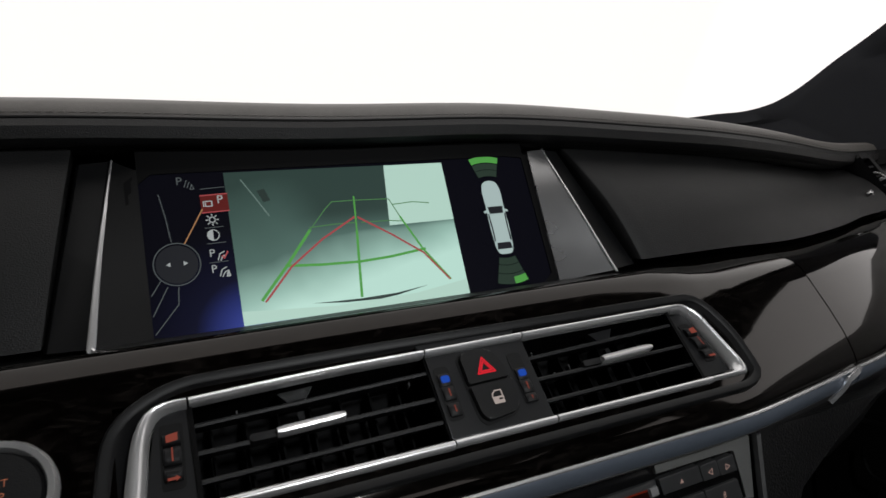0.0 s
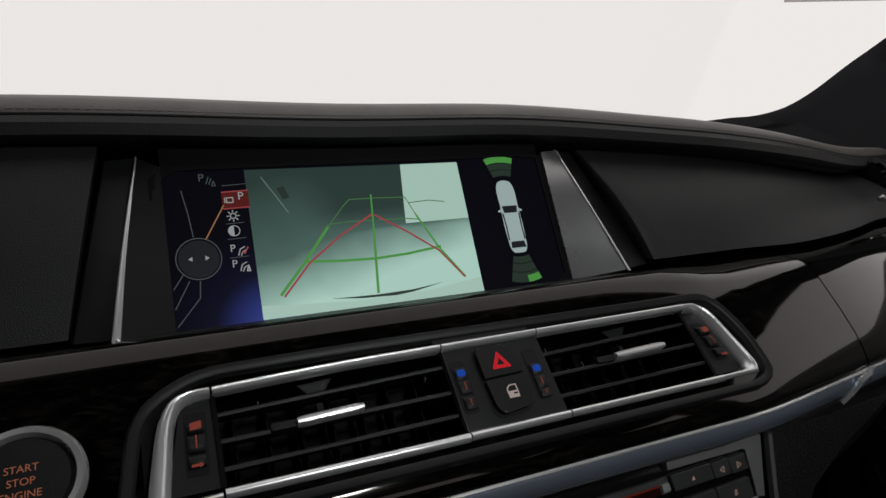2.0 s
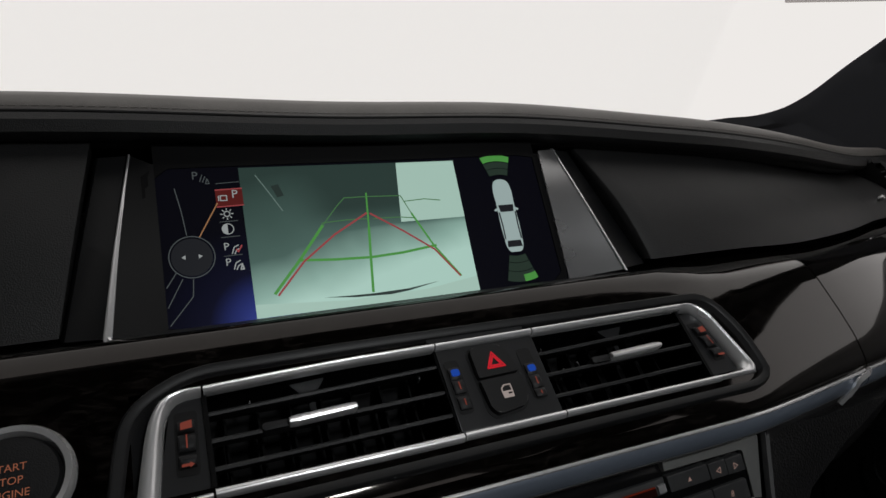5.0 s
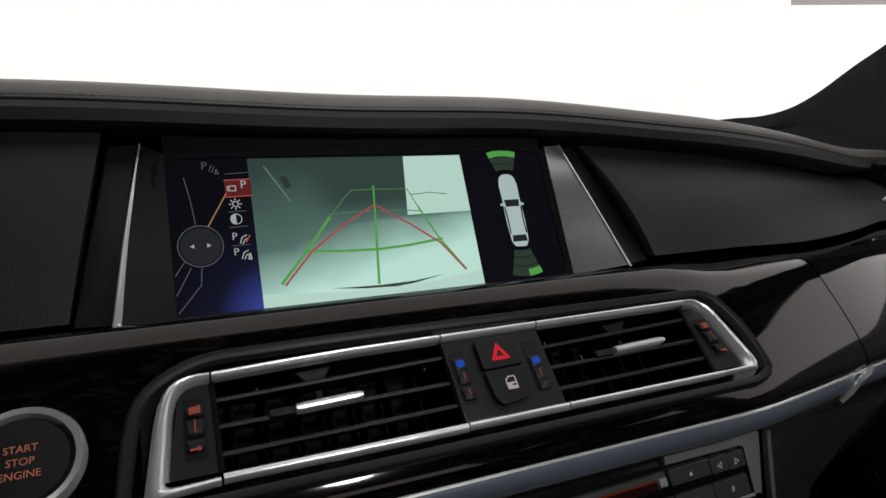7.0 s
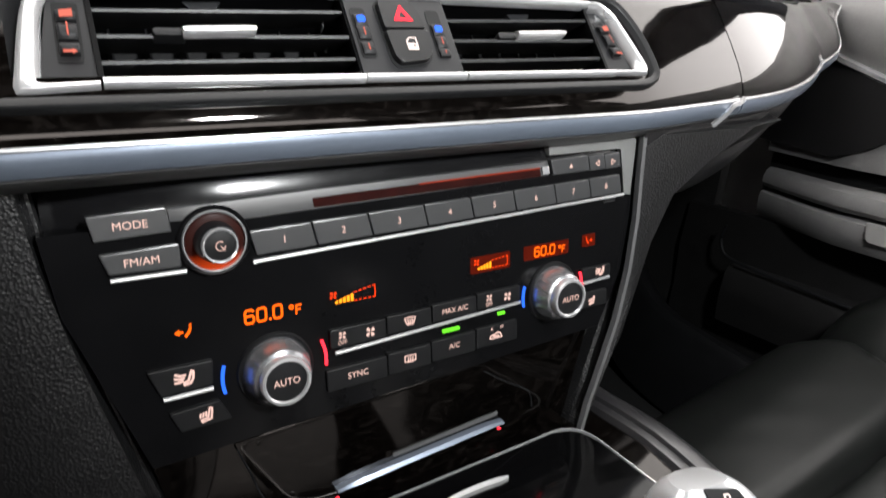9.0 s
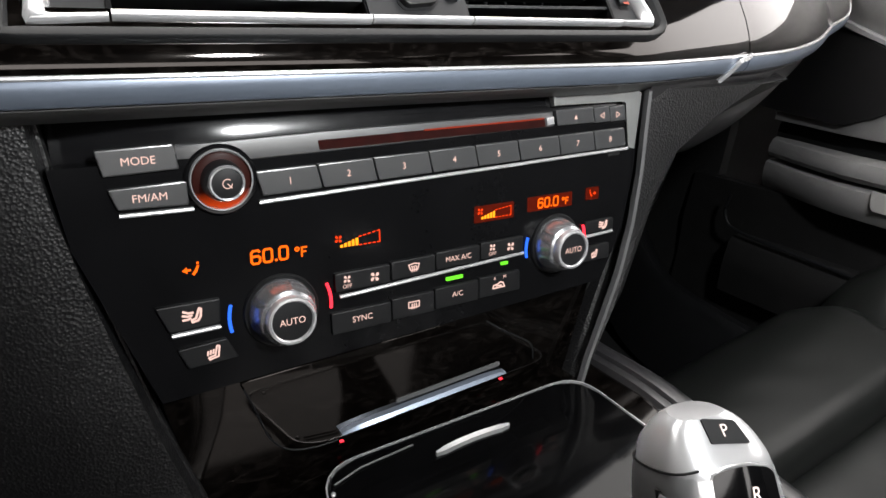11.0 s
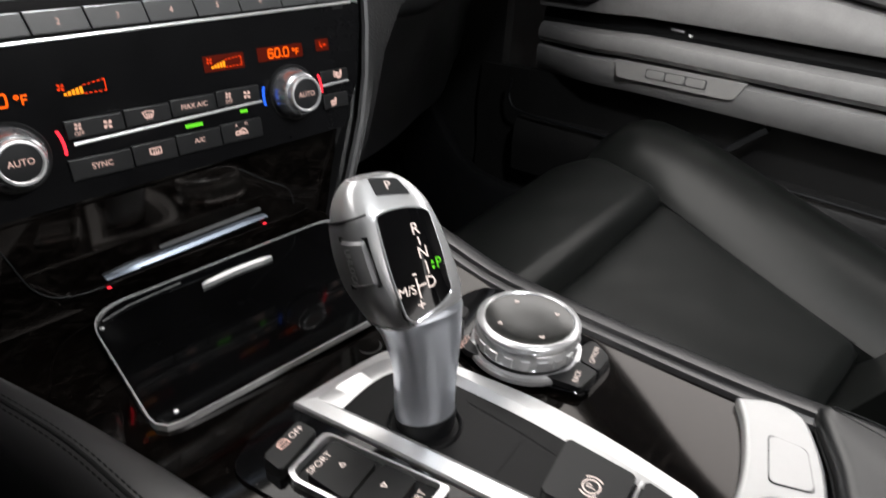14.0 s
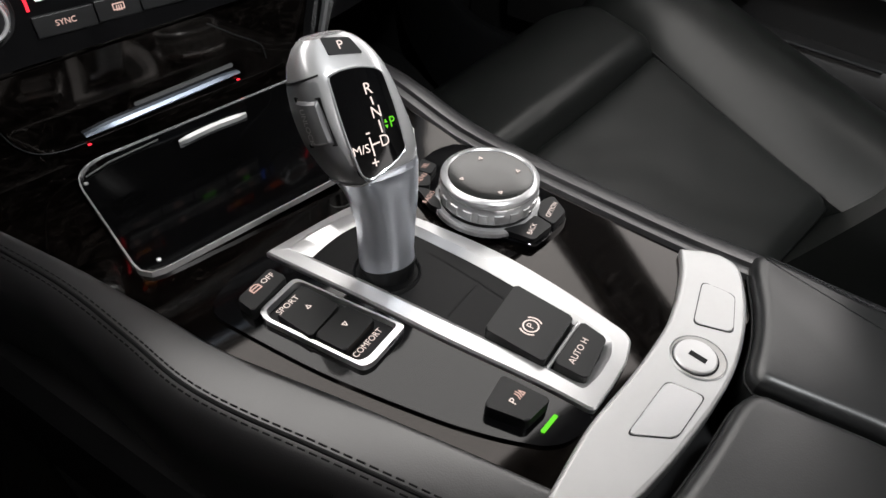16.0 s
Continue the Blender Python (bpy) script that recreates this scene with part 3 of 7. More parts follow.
def dashboard():
    dash = thing("dashboard", (0.03, 0.3, 0.4), "black soft-skinned car dashboard with a stitched hood", "dashboard")
    xs = [-0.75 + 0.025 * i for i in range(61)]

    def lift(x):
        return 0.006 * ramp(-x, 0.05, 0.26) - 0.004 * ramp(x, 0.0, 0.2) - 0.036 * ramp(x, 0.02, 0.62)

    lines = []
    for x in xs:
        a, z = ahead(x) * 0.9, lift(x)
        lines.append([Vector((x, y + a, h + z)) for y, h in ((0.40, 0.785), (0.2, 0.818), (0.142, 0.8225), (0.131, 0.824), (0.1265, 0.8275), (0.126, 0.834), (0.129, 0.8378), (0.1325, 0.8385), (0.133, 0.842), (0.137, 0.8475), (0.147, 0.851), (0.18, 0.853), (0.35, 0.855), (0.6, 0.858), (0.93, 0.852))])
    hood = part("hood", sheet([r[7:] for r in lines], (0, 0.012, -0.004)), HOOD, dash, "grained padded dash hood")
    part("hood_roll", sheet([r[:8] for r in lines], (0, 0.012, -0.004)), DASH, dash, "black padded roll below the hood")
    seam = [Vector((x, 0.1305 + ahead(x) * 0.9, 0.8386 + lift(x))) for x in [xs[0] + i * (xs[-1] - xs[0]) / 90 for i in range(91)]]
    part("seam", sweep(seam, 0.0011), DEEP, hood, "dark stitched seam")
    st = bmesh.new()
    for i in range(230):
        x = -0.6 + i * 0.0052
        p = Vector((x, 0.1318 + ahead(x) * 0.9, 0.8415 + lift(x)))
        sweep([p, p + Vector((0.0034, ahead(x + 0.0034) * 0.9 - ahead(x) * 0.9, 0))], 0.0003, bm=st)
    tagged(part("stitching", st, HOOD, hood), kind="stuff")

    # padded panel towards the passenger
    lines = []
    for i in range(25):
        row = []
        for j in range(9):
            t = j / 8
            x = 0.1261 - 0.0233 * t
            x += (0.605 - x) * max(0.0, (i - 3) / 21) ** 1.15 + (0.0, 0.0005, 0.0016, 0.0032)[min(i, 3)]
            y = 0.086 + t * 0.062 + 0.010 * math.sin(math.pi * t) * -1
            z = 0.734 + 0.09 * t - 0.006 * t * ramp(x, 0.1, 0.5)
            y += (0.008, 0.003, 0.0009, 0.0)[min(i, 3)]
            row.append(Vector((x, y + bend(x) * (1.0 - 0.05 * t), z - 0.003 * ramp(x, 0.2, 0.3) * (1 - t) + lift(x) * t)))
        lines.append(row)
    part("passenger_pad", sheet(lines, (0, 0.02, 0)), DASH, dash, "smooth black padded panel")
    lines = []
    for i in range(15):
        x = -0.222 - 0.5 * i / 14
        lines.append([Vector((x - 0.013 * (1 - t) * (1 - i / 14) + 0.0062 * t * (1 - i / 14), 0.085 + t * 0.055 - 0.006 * math.sin(math.pi * t), 0.731 + 0.095 * t + lift(x) * t)) for t in [j / 8 for j in range(9)]])
    part("driver_pad", sheet(lines, (0, 0.02, 0)), DASH, dash, "smooth black padded panel")

    part("display_sill", sheet([[Vector((x, 0.0935, 0.7264)), Vector((x, 0.080, 0.7284)), Vector((x, 0.066, 0.7302)), Vector((x, 0.0585, 0.7309))] for x in [-0.2125 + 0.0153 * i for i in range(21)]], (0, 0, -0.002)), DASH, dash, "matt black sill below the display")
    # closing shelf behind the wood trim
    part("inner_shelf", sheet([[trim_top(x) + Vector((0, -0.002, -0.003)), trim_top(x) + Vector((0, 0.03, -0.0065)), trim_top(x) + Vector((0, 0.2, -0.0065))] for x in XS + XR], (0, 0, -0.006)), DEEP, dash)

    # lower dash below the trim, towards the passenger
    lines = []
    for i in range(22):
        x = 0.137 + 0.563 * i / 21
        a = trim_low(x) + Vector((0, 0.006, -0.006))
        t = ramp(x, 0.137, 0.22)
        d = 0.012 + 0.063 * max(0.0, min(1.0, (0.6 - x) / 0.35)) ** 1.8
        lines.append([a, a + Vector((0, 0.004, -0.3 * d)), a + Vector((0, 0.007, -0.6 * d)), a + Vector((0, 0.014, -0.85 * d)), a + Vector((0, 0.028, -d)), a + Vector((0, 0.06, -d - 0.004)), a + Vector((0, 0.15, -d - 0.06)), a + Vector((0, 0.2, -0.3))])
    part("glove_box_panel", sheet(lines, (0, 0.01, 0.004)), LEATHER, dash, "grained grey-black lower dash panel")
    return dash


def stack_sides():
    """The leather-covered flanks of the centre stack."""
    st = thing("centre_stack", (0, 0.1, 0.3), "black leather-covered centre stack under the dashboard", "car console")
    edge = [(0.139, 0.634), (0.1375, 0.61), (0.136, 0.58), (0.131, 0.545), (0.122, 0.512), (0.108, 0.478), (0.098, 0.455), (0.09, 0.43)]
    out = [(0.32, 0.632), (0.248, 0.612), (0.192, 0.595), (0.165, 0.566), (0.15, 0.532), (0.138, 0.504), (0.121, 0.482), (0.102, 0.455)]
    lines = []
    for (x0, z0), (x1, z1) in zip(edge, out):
        y0 = 0.002 + 0.16 * (z0 - 0.605)
        w = x1 - x0
        lines.append([Vector((x0, y0 + 0.006, z0)), Vector((x0 + 0.001, y0 - 0.002, z0)), Vector((x0 + 0.3 * w, y0 - 0.003, z0 + 0.3 * (z1 - z0))), Vector((x0 + 0.7 * w, y0 + 0.002, z0 + 0.7 * (z1 - z0))), Vector((x1, y0 + 0.016, z1)), Vector((x1 + 0.002, y0 + 0.035, z1 + 0.004)), Vector((x1 - 0.004, y0 + 0.06, z1 + 0.006))])
    part("flank", sheet(lines, (-0.004, 0.01, 0)), FLANK, st, "grained leather flank")
    part("tunnel_side", sheet([[Vector((0.118, 0.0, z)), Vector((0.118, 0.9, z))] for z in (0.6, 0.3, 0.02)], (-0.01, 0, 0)), CARPET, st, "dark carpeted tunnel side")
    part("edge_trim", sweep([Vector((x - 0.001, 0.002 + 0.16 * (z - 0.605) - 0.003, z)) for x, z in edge], [(-0.0016, -0.002), (0.0016, -0.002), (0.0016, 0.002), (-0.0016, 0.002)], up=(0, -1, 0)), GREYPL, st, "thin grey edge strip")
    edge = [(-0.211, 0.634), (-0.207, 0.6), (-0.199, 0.56), (-0.189, 0.52), (-0.179, 0.48), (-0.170, 0.45), (-0.164, 0.43)]
    lines = []
    for x0, z0 in edge:
        y0 = 0.002 + 0.16 * (z0 - 0.605)
        lines.append([Vector((x0, y0 + 0.006, z0)), Vector((x0 - 0.001, y0, z0)), Vector((x0 - 0.02, y0 + 0.001, z0)), Vector((x0 - 0.06, y0 + 0.012, z0 - 0.004)), Vector((x0 - 0.12, y0 + 0.05, z0 - 0.01)), Vector((x0 - 0.2, y0 + 0.12, z0 - 0.02)), Vector((x0 - 0.2, y0 + 0.5, z0 - 0.02))])
    part("flank", sheet(lines, (0.004, 0.01, 0)), FLANK, st, "grained leather flank")
    part("core", prism(Plane((0, 0.0, 0), (1, 0, 0), (0, 0, 1)), [(-0.16, 0.02), (0.085, 0.02), (0.1, 0.5), (0.105, 0.62), (0.11, 0.7), (-0.5, 0.7), (-0.21, 0.62), (-0.18, 0.5)], -0.5, -0.06), DEEP, st)
    return st


def trim():
    def skin(xs, hole):
        bm = bmesh.new()
        rows = [trim_profile(x) for x in xs]
        off = Vector((0, 0.006, -0.006))
        f = [[bm.verts.new(p) for p in r] for r in rows]
        g = [[bm.verts.new(p + off) for p in r] for r in rows]
        for i in range(len(xs) - 1):
            for j in range(len(rows[0]) - 1):
                if hole and -0.2 < (xs[i] + xs[i + 1]) / 2 < 0.122 and 4 <= j <= 5:
                    continue
                bm.faces.new((f[i][j], f[i][j + 1], f[i + 1][j + 1], f[i + 1][j]))
                bm.faces.new((g[i][j], g[i + 1][j], g[i + 1][j + 1], g[i][j + 1]))
        ends = ((f[0], g[0]), (f[-1], g[-1]))
        for a, b in ends:
            for j in range(len(a) - 1):
                bm.faces.new((a[j], a[j + 1], b[j + 1], b[j]))
        return bm

    t = thing("wood_trim", (0.0, 0.03, 0.65), "glossy dark brown wood dash trim with a metallic lower strip", "dash trim")
    part("veneer", skin(XS, True), WOOD, t, "glossy dark brown veneer", 60)
    line = [trim_low(x) + Vector((0, -0.0008, 0.0)) for x in XS]
    part("bright_edge", sweep(line, 0.0011), SATIN, t, "thin bright metal edge")
    under = lambda x: [trim_low(x) + Vector((0, 0.0025, -0.0128)), trim_low(x) + Vector((0, 0.006, -0.0155)), trim_low(x) + Vector((0, 0.014, -0.0205)), trim_low(x) + Vector((0, 0.024, -0.022))]
    strip = lambda x: [trim_low(x) + Vector((0, -0.0008, -0.0010)), trim_low(x) + Vector((0, -0.0018, -0.0035)), trim_low(x) + Vector((0, -0.0012, -0.008)), trim_low(x) + Vector((0, 0.0012, -0.0115)), trim_low(x) + Vector((0, 0.005, -0.0125))]
    part("metal_strip", sheet([strip(x) for x in XS], (0, 0.004, 0.002)), STEEL, t, "blue-grey metallic strip")
    part("under_strip", sheet([under(x) for x in XS], (0, 0.004, 0.002)), GREYPL, t, "darker grey lower edge")
    p = thing("wood_trim", (0.4, 0.1, 0.65), "glossy dark brown wood dash trim before the passenger seat", "dash trim")
    part("veneer", skin(XR, False), WOOD, p, "glossy dark brown veneer", 60)
    line = [trim_low(x) + Vector((0, -0.0008, 0.0)) for x in XR]
    part("bright_edge", sweep(line, 0.0011), SATIN, p, "thin bright metal edge")
    part("metal_strip", sheet([strip(x) for x in XR], (0, 0.004, 0.002)), STEEL, p, "blue-grey metallic strip")
    part("under_strip", sheet([under(x) for x in XR], (0, 0.004, 0.002)), GREYPL, p, "darker grey lower edge")
    # chrome catch at the joint
    q = [trim_low(0.243) + Vector((0.0, -0.0025, 0.001)), trim_low(0.236) + Vector((0, -0.004, -0.001)), trim_low(0.226) + Vector((0, -0.004, -0.003)), trim_low(0.221) + Vector((0, -0.002, -0.009)), trim_low(0.213) + Vector((0, 0.003, -0.0175))]
    part("catch", sweep(smooth_line(q, 5), [(-0.0016, -0.001), (0.0016, -0.001), (0.0016, 0.001), (-0.0016, 0.001)], up=(0, -1, 0.3)), CHROME, p, "small chrome catch")


def side_vent():
    v = thing("side_air_vent", (0.6, 0.225, 0.74), "small louvred air vent at the dash end beside the door", "air vent")
    fr = Plane((0.642, 0.238, 0.762), (1, 0.4, 0), (-0.35, 0.55, 1))
    out = resample(rounded([(-0.026, -0.034), (0.03, -0.034), (0.026, 0.04), (-0.033, 0.04)], 0.006), 40)
    inn = resample(rounded([(-0.019, -0.028), (0.024, -0.028), (0.02, 0.034), (-0.024, 0.034)], 0.004), 40)
    part("surround", band(fr, out, inn, -0.02, 0.002, 0.0), PLASTIC, v, "black vent surround")
    part("well", prism(fr, inn, -0.03, -0.022), DEEP, v)
    for k in range(4):
        b = -0.02 + 0.014 * k
        part("louvre", loft([[fr(a, b - 0.0012, -0.002), fr(a, b + 0.0012, -0.002), fr(a, b + 0.005, -0.016), fr(a, b + 0.003, -0.016)] for a in (-0.0215, 0.0, 0.0215)]), BEZEL, v)
    part("bright_edge", sweep([fr(a, b, 0.002) for a, b in ((-0.024, 0.012), (-0.002, 0.01), (0.013, 0.003), (0.022, -0.025))], 0.0013), SATIN, v, "thin bright edge")
    part("slide_tab", prism(fr, rounded(box2(-0.002, 0.002, 0.016, 0.004), 0.001), -0.002, 0.003, 0.001), SATIN, v, "bright metal slider")
    b = thing("dash_badge", (0.53, 0.19, 0.745), "tiny bright oval badge on the passenger's pad", "badge")
    f = Plane((0.556, 0.198, 0.7525), (1, 0.4, 0), (0, 0.6, 1))
    part("plate", prism(f, circle2(0, 0, 0.005, 16, 0.0028), -0.004, 0.0012, 0.0005), SATIN, b)


cabin()
side_vent()
door(1)
dashboard()
stack_sides()
trim()


# ---- centre display ----
def display():
    d = thing("display_screen", (-0.058, 0.1, 0.728), "wide dash display showing a rear-view camera picture with guide lines", "car display")
    part("housing", band(SCR, resample(box2(-0.0055, 0.0, 0.259, 0.099, 0.003), 48), resample(box2(-0.0055, 0.0, 0.2475, 0.0935, 0.002), 48), -0.02, 0.0009), BLACKFRAME, d, "black display surround")
    part("panel", prism(SCR, box2(-0.003, 0, 0.254, 0.095), -0.01, 0.0), SCREEN, d, "dark glass panel lit deep blue at its lower corner")
    part("upper_fill", prism(SCR, [(-0.128, 0.046), (0.122, 0.046), (0.122, 0.085), (-0.128, 0.085)], -0.01, -0.002), BLACKFRAME, d, "black strip under the hood")
    # the camera picture
    pic = [(-0.0832, -0.0455), (0.0552, -0.0455), (0.0562, 0.0445), (-0.0826, 0.0456)]
    part("camera_picture", blots(SCR, [pic], 0.0004), PICTURE, d, "pale green camera picture of a white hall floor")
    part("far_doorway", blots(SCR, [[(-0.0655, 0.033), (-0.061, 0.034), (-0.0585, 0.0265), (-0.0625, 0.0255)]], 0.0006), PICMID, d)
    part("wall_edge", strokes(SCR, [[(-0.0735, 0.0405), (-0.0675, 0.03), (-0.0605, 0.017)]], 0.0006, 0.0005), PICEDGE, d)
    part("white_wall", blots(SCR, [[(0.0155, 0.0446), (0.0562, 0.0445), (0.0558, 0.0045), (0.0115, 0.0042)]], 0.0006), PICWHITE, d)
    part("floor_glare", blots(SCR, [[(-0.0832, -0.0455), (0.0552, -0.0455), (0.0553, -0.036), (0.02, -0.0405), (-0.03, -0.0415), (-0.0831, -0.0375)]], 0.0005), PICWHITE, d)
    for line, w in ((((-0.0715, -0.0325), (-0.0546, -0.0138), (-0.0385, 0.0058)), 0.0017), (((0.0194, 0.0093), (0.0302, -0.0134), (0.0442, -0.0345)), 0.0013), (((-0.008, 0.0248), (-0.0102, 0.002)), 0.0011), (((-0.0102, 0.002), (-0.0125, -0.018), (-0.0147, -0.038)), 0.0016), (((-0.0555, -0.0143), (-0.0347, -0.016), (-0.0119, -0.0168), (0.0086, -0.0158), (0.0314, -0.0132)), 0.0016)):
        part("green_guide_line", strokes(SCR, [line], w, 0.0007), LINEGREEN, d, "green parking guide line")
    part("guide_line", strokes(SCR, [[(-0.0385, 0.0058), (-0.0273, 0.0182), (-0.0225, 0.0226), (-0.0084, 0.0226), (0.0142, 0.0218), (0.0194, 0.0093)], [(0.016, 0.0178), (0.03, 0.0186), (0.0408, 0.017)], [(-0.0385, 0.0074), (-0.024, 0.0082), (-0.009, 0.008)], [(-0.006, 0.0078), (0.012, 0.0074), (0.0207, 0.0062)]], 0.0006, 0.0007), LINEGREENDIM, d)
    for line in (((-0.0697, -0.0337), (-0.0525, -0.0152), (-0.0318, -0.0003), (-0.0102, 0.0116)), ((-0.0078, 0.0112), (0.0116, -0.0018), (0.03, -0.0157), (0.0436, -0.0345))):
        part("red_guide_line", strokes(SCR, [line], 0.0012, 0.0008), LINERED, d, "red steering guide line")
    part("bumper_edge", blots(SCR, [[(-0.0443, -0.0382), (-0.03, -0.0388), (-0.015, -0.0392), (0.0076, -0.0388), (0.0286, -0.0365), (0.0076, -0.0402), (-0.0038, -0.0411), (-0.0249, -0.0403)]], 0.0007), PICDARK, d)
    # menu on the left
    cx, cy = -0.113, -0.0065
    part("menu_dial", prism(SCR, circle2(cx, cy, 0.0108), 0.0, 0.0006), MENUDARK, d)
    part("menu_ring", sweep([SCR(a, b, 0.0008) for a, b in circle2(cx, cy, 0.0119, 36)], 0.0003, closed=True, up=tuple(SCR.n)), LINEDIM, d)
    part("menu_arrow", blots(SCR, [[(cx - 0.0056, cy), (cx - 0.0034, cy + 0.0013), (cx - 0.0034, cy - 0.0013)], [(cx + 0.0056, cy), (cx + 0.0034, cy + 0.0013), (cx + 0.0034, cy - 0.0013)]], 0.0008), LINEWHITE, d)
    for line in [[(-0.1146, 0.0063), (-0.1161, 0.0206), (-0.1184, 0.0344)], [(-0.1218, -0.0146), (-0.1274, -0.0226)], [(-0.119, -0.0187), (-0.1275, -0.0335)], [(-0.1136, -0.0193), (-0.1146, -0.0288), (-0.1273, -0.0434)]]:
        part("menu_line", strokes(SCR, [line], 0.0005, 0.0005), LINEDIM, d)
    part("menu_pointer", strokes(SCR, [[(cx + 0.005, cy + 0.0112), (cx + 0.0165, cy + 0.0305)]], 0.0007, 0.0006), LINEORANGE, d)
    part("menu_highlight", blots(SCR, [box2(-0.0895, 0.0272, 0.015, 0.0105)], 0.0005), MENURED, d)
    part("menu_rule", strokes(SCR, [[(-0.0968, 0.0322), (-0.0822, 0.0326)], [(-0.0968, 0.0218), (-0.0822, 0.0222)]], 0.0007, 0.0006), LINERED, d)
    text("menu_text", "P", SCR, -0.107, 0.0415, 0.0068, LINEDIM, d, 0.0006)
    part("menu_waves", strokes(SCR, [[(-0.1045, 0.038), (-0.103, 0.042)], [(-0.103, 0.0375), (-0.1015, 0.041)], [(-0.1015, 0.0365), (-0.0995, 0.0365), (-0.1005, 0.0395), (-0.1015, 0.0365)]], 0.0005, 0.0006), LINEDIM, d)
    text("menu_text", "P", SCR, -0.0865, 0.029, 0.007, LINEWHITE, d, 0.0008)
    part("menu_camera", strokes(SCR, [[(-0.0955, 0.0285), (-0.0955, 0.0255)], [(-0.0945, 0.0285), (-0.091, 0.0285), (-0.091, 0.0255), (-0.0945, 0.0255), (-0.0945, 0.0285)]], 0.0006, 0.0008), LINEWHITE, d)
    sun = [circle2(-0.092, 0.0173, 0.0016, 12) + [(-0.0904, 0.0173)]] + [[(-0.092 + 0.0024 * math.cos(a), 0.0173 + 0.0024 * math.sin(a)), (-0.092 + 0.0034 * math.cos(a), 0.0173 + 0.0034 * math.sin(a))] for a in [i * math.pi / 4 for i in range(8)]]
    part("menu_sun", strokes(SCR, sun, 0.0006, 0.0006), LINEWHITE, d)
    part("menu_contrast", strokes(SCR, [circle2(-0.0925, 0.0082, 0.0031, 18) + [(-0.0894, 0.0082)]], 0.0005, 0.0006), LINEWHITE, d)
    part("menu_contrast_half", blots(SCR, [[(-0.0925 - 0.003 * math.sin(a), 0.0082 + 0.003 * math.cos(a)) for a in [i * math.pi / 10 for i in range(11)]]], 0.0006), LINEWHITE, d)
    for k, b in enumerate((-0.0036, -0.0128)):
        text("menu_text", "P", SCR, -0.0945, b + 0.0012, 0.0062, LINEWHITE, d, 0.0006)
        part("menu_waves", strokes(SCR, [[(-0.0918, b - 0.003), (-0.0905, b + 0.0006), (-0.088, b + 0.0018)], [(-0.0904, b - 0.0033), (-0.0893, b - 0.0012), (-0.088, b - 0.0004)]], 0.0006, 0.0006), LINEWHITE, d)
        part("menu_tick", strokes(SCR, [[(-0.0893, b - 0.0008), (-0.0884, b - 0.0022), (-0.0862, b + 0.0014)]] if not k else [[(-0.0882, b - 0.0034), (-0.0866, b - 0.0034), (-0.0872, b - 0.0002), (-0.0882, b - 0.0034)]], 0.0008, 0.0007), (LINERED, LINEWHITE)[k], d)
    for line in [[(-0.096, 0.0362), (-0.083, 0.0368)], [(-0.0965, 0.0126), (-0.0865, 0.0129)], [(-0.0965, 0.0033), (-0.0865, 0.0036)], [(-0.0965, -0.0078), (-0.0865, -0.0075)]]:
        part("menu_rule", strokes(SCR, [line], 0.0004, 0.0006), LINEDIM, d)
    # plan view of the car on the right
    kx = 0.088
    body = [(-0.0065, -0.0205), (-0.0072, -0.006), (-0.0068, 0.01), (-0.0072, 0.02), (-0.0055, 0.0265), (0, 0.0282), (0.0055, 0.0265), (0.0072, 0.02), (0.0068, 0.01), (0.0072, -0.006), (0.0065, -0.0205), (0.0045, -0.0245), (-0.0045, -0.0245)]
    for sx in (-1, 1):
        part("car_symbol_mirror", blots(SCR, [[(kx + sx * 0.0068, 0.0085), (kx + sx * 0.0092, 0.0075), (kx + sx * 0.009, 0.0062), (kx + sx * 0.0068, 0.0066)]], 0.0005), CARWHITE, d)
        part("car_symbol_window", strokes(SCR, [[(kx + sx * 0.0062, 0.005), (kx + sx * 0.0058, -0.004), (kx + sx * 0.006, -0.0135)]], 0.001, 0.0007), MENUDARK, d)
    part("car_symbol", blots(SCR, [rounded([(kx + a, b + 0.0015) for a, b in body], 0.003, 3)], 0.0005), CARWHITE, d, "small white car seen from above")
    for shape in [[(kx - 0.0058, 0.0105), (kx + 0.0058, 0.0105), (kx + 0.005, 0.0055), (kx - 0.005, 0.0055)], [(kx - 0.005, -0.015), (kx + 0.005, -0.015), (kx + 0.0056, -0.0195), (kx - 0.0056, -0.0195)]]:
        part("car_symbol_glass", blots(SCR, [shape], 0.0007), MENUDARK, d)
    def arc_band(cy, r0, r1, a0, a1, n=8):
        ang = [radians(a0 + (a1 - a0) * i / n) for i in range(n + 1)]
        return [(kx + r1 * math.cos(t), cy + r1 * math.sin(t)) for t in ang] + [(kx + r0 * math.cos(t), cy + r0 * math.sin(t)) for t in reversed(ang)]

    for cy, r0, r1, a0, a1 in ((0.0105, 0.0272, 0.0317, 72, 108), (0.0105, 0.0222, 0.0268, 72, 108), (-0.0065, 0.0193, 0.024, 252, 288), (-0.0065, 0.0244, 0.03, 252, 288), (-0.0065, 0.0304, 0.0372, 252, 288)):
        part("sensor_fan", blots(SCR, [arc_band(cy, r0, r1, a0, a1)], 0.0005), FANDARK, d)
    for cy, r0, r1, a0, a1 in ((0.0105, 0.0322, 0.0367, 72, 108), (-0.0065, 0.0325, 0.0372, 272, 288)):
        part("sensor_green", blots(SCR, [arc_band(cy, r0, r1, a0, a1)], 0.0007), LINEGREEN, d, "green distance warning")
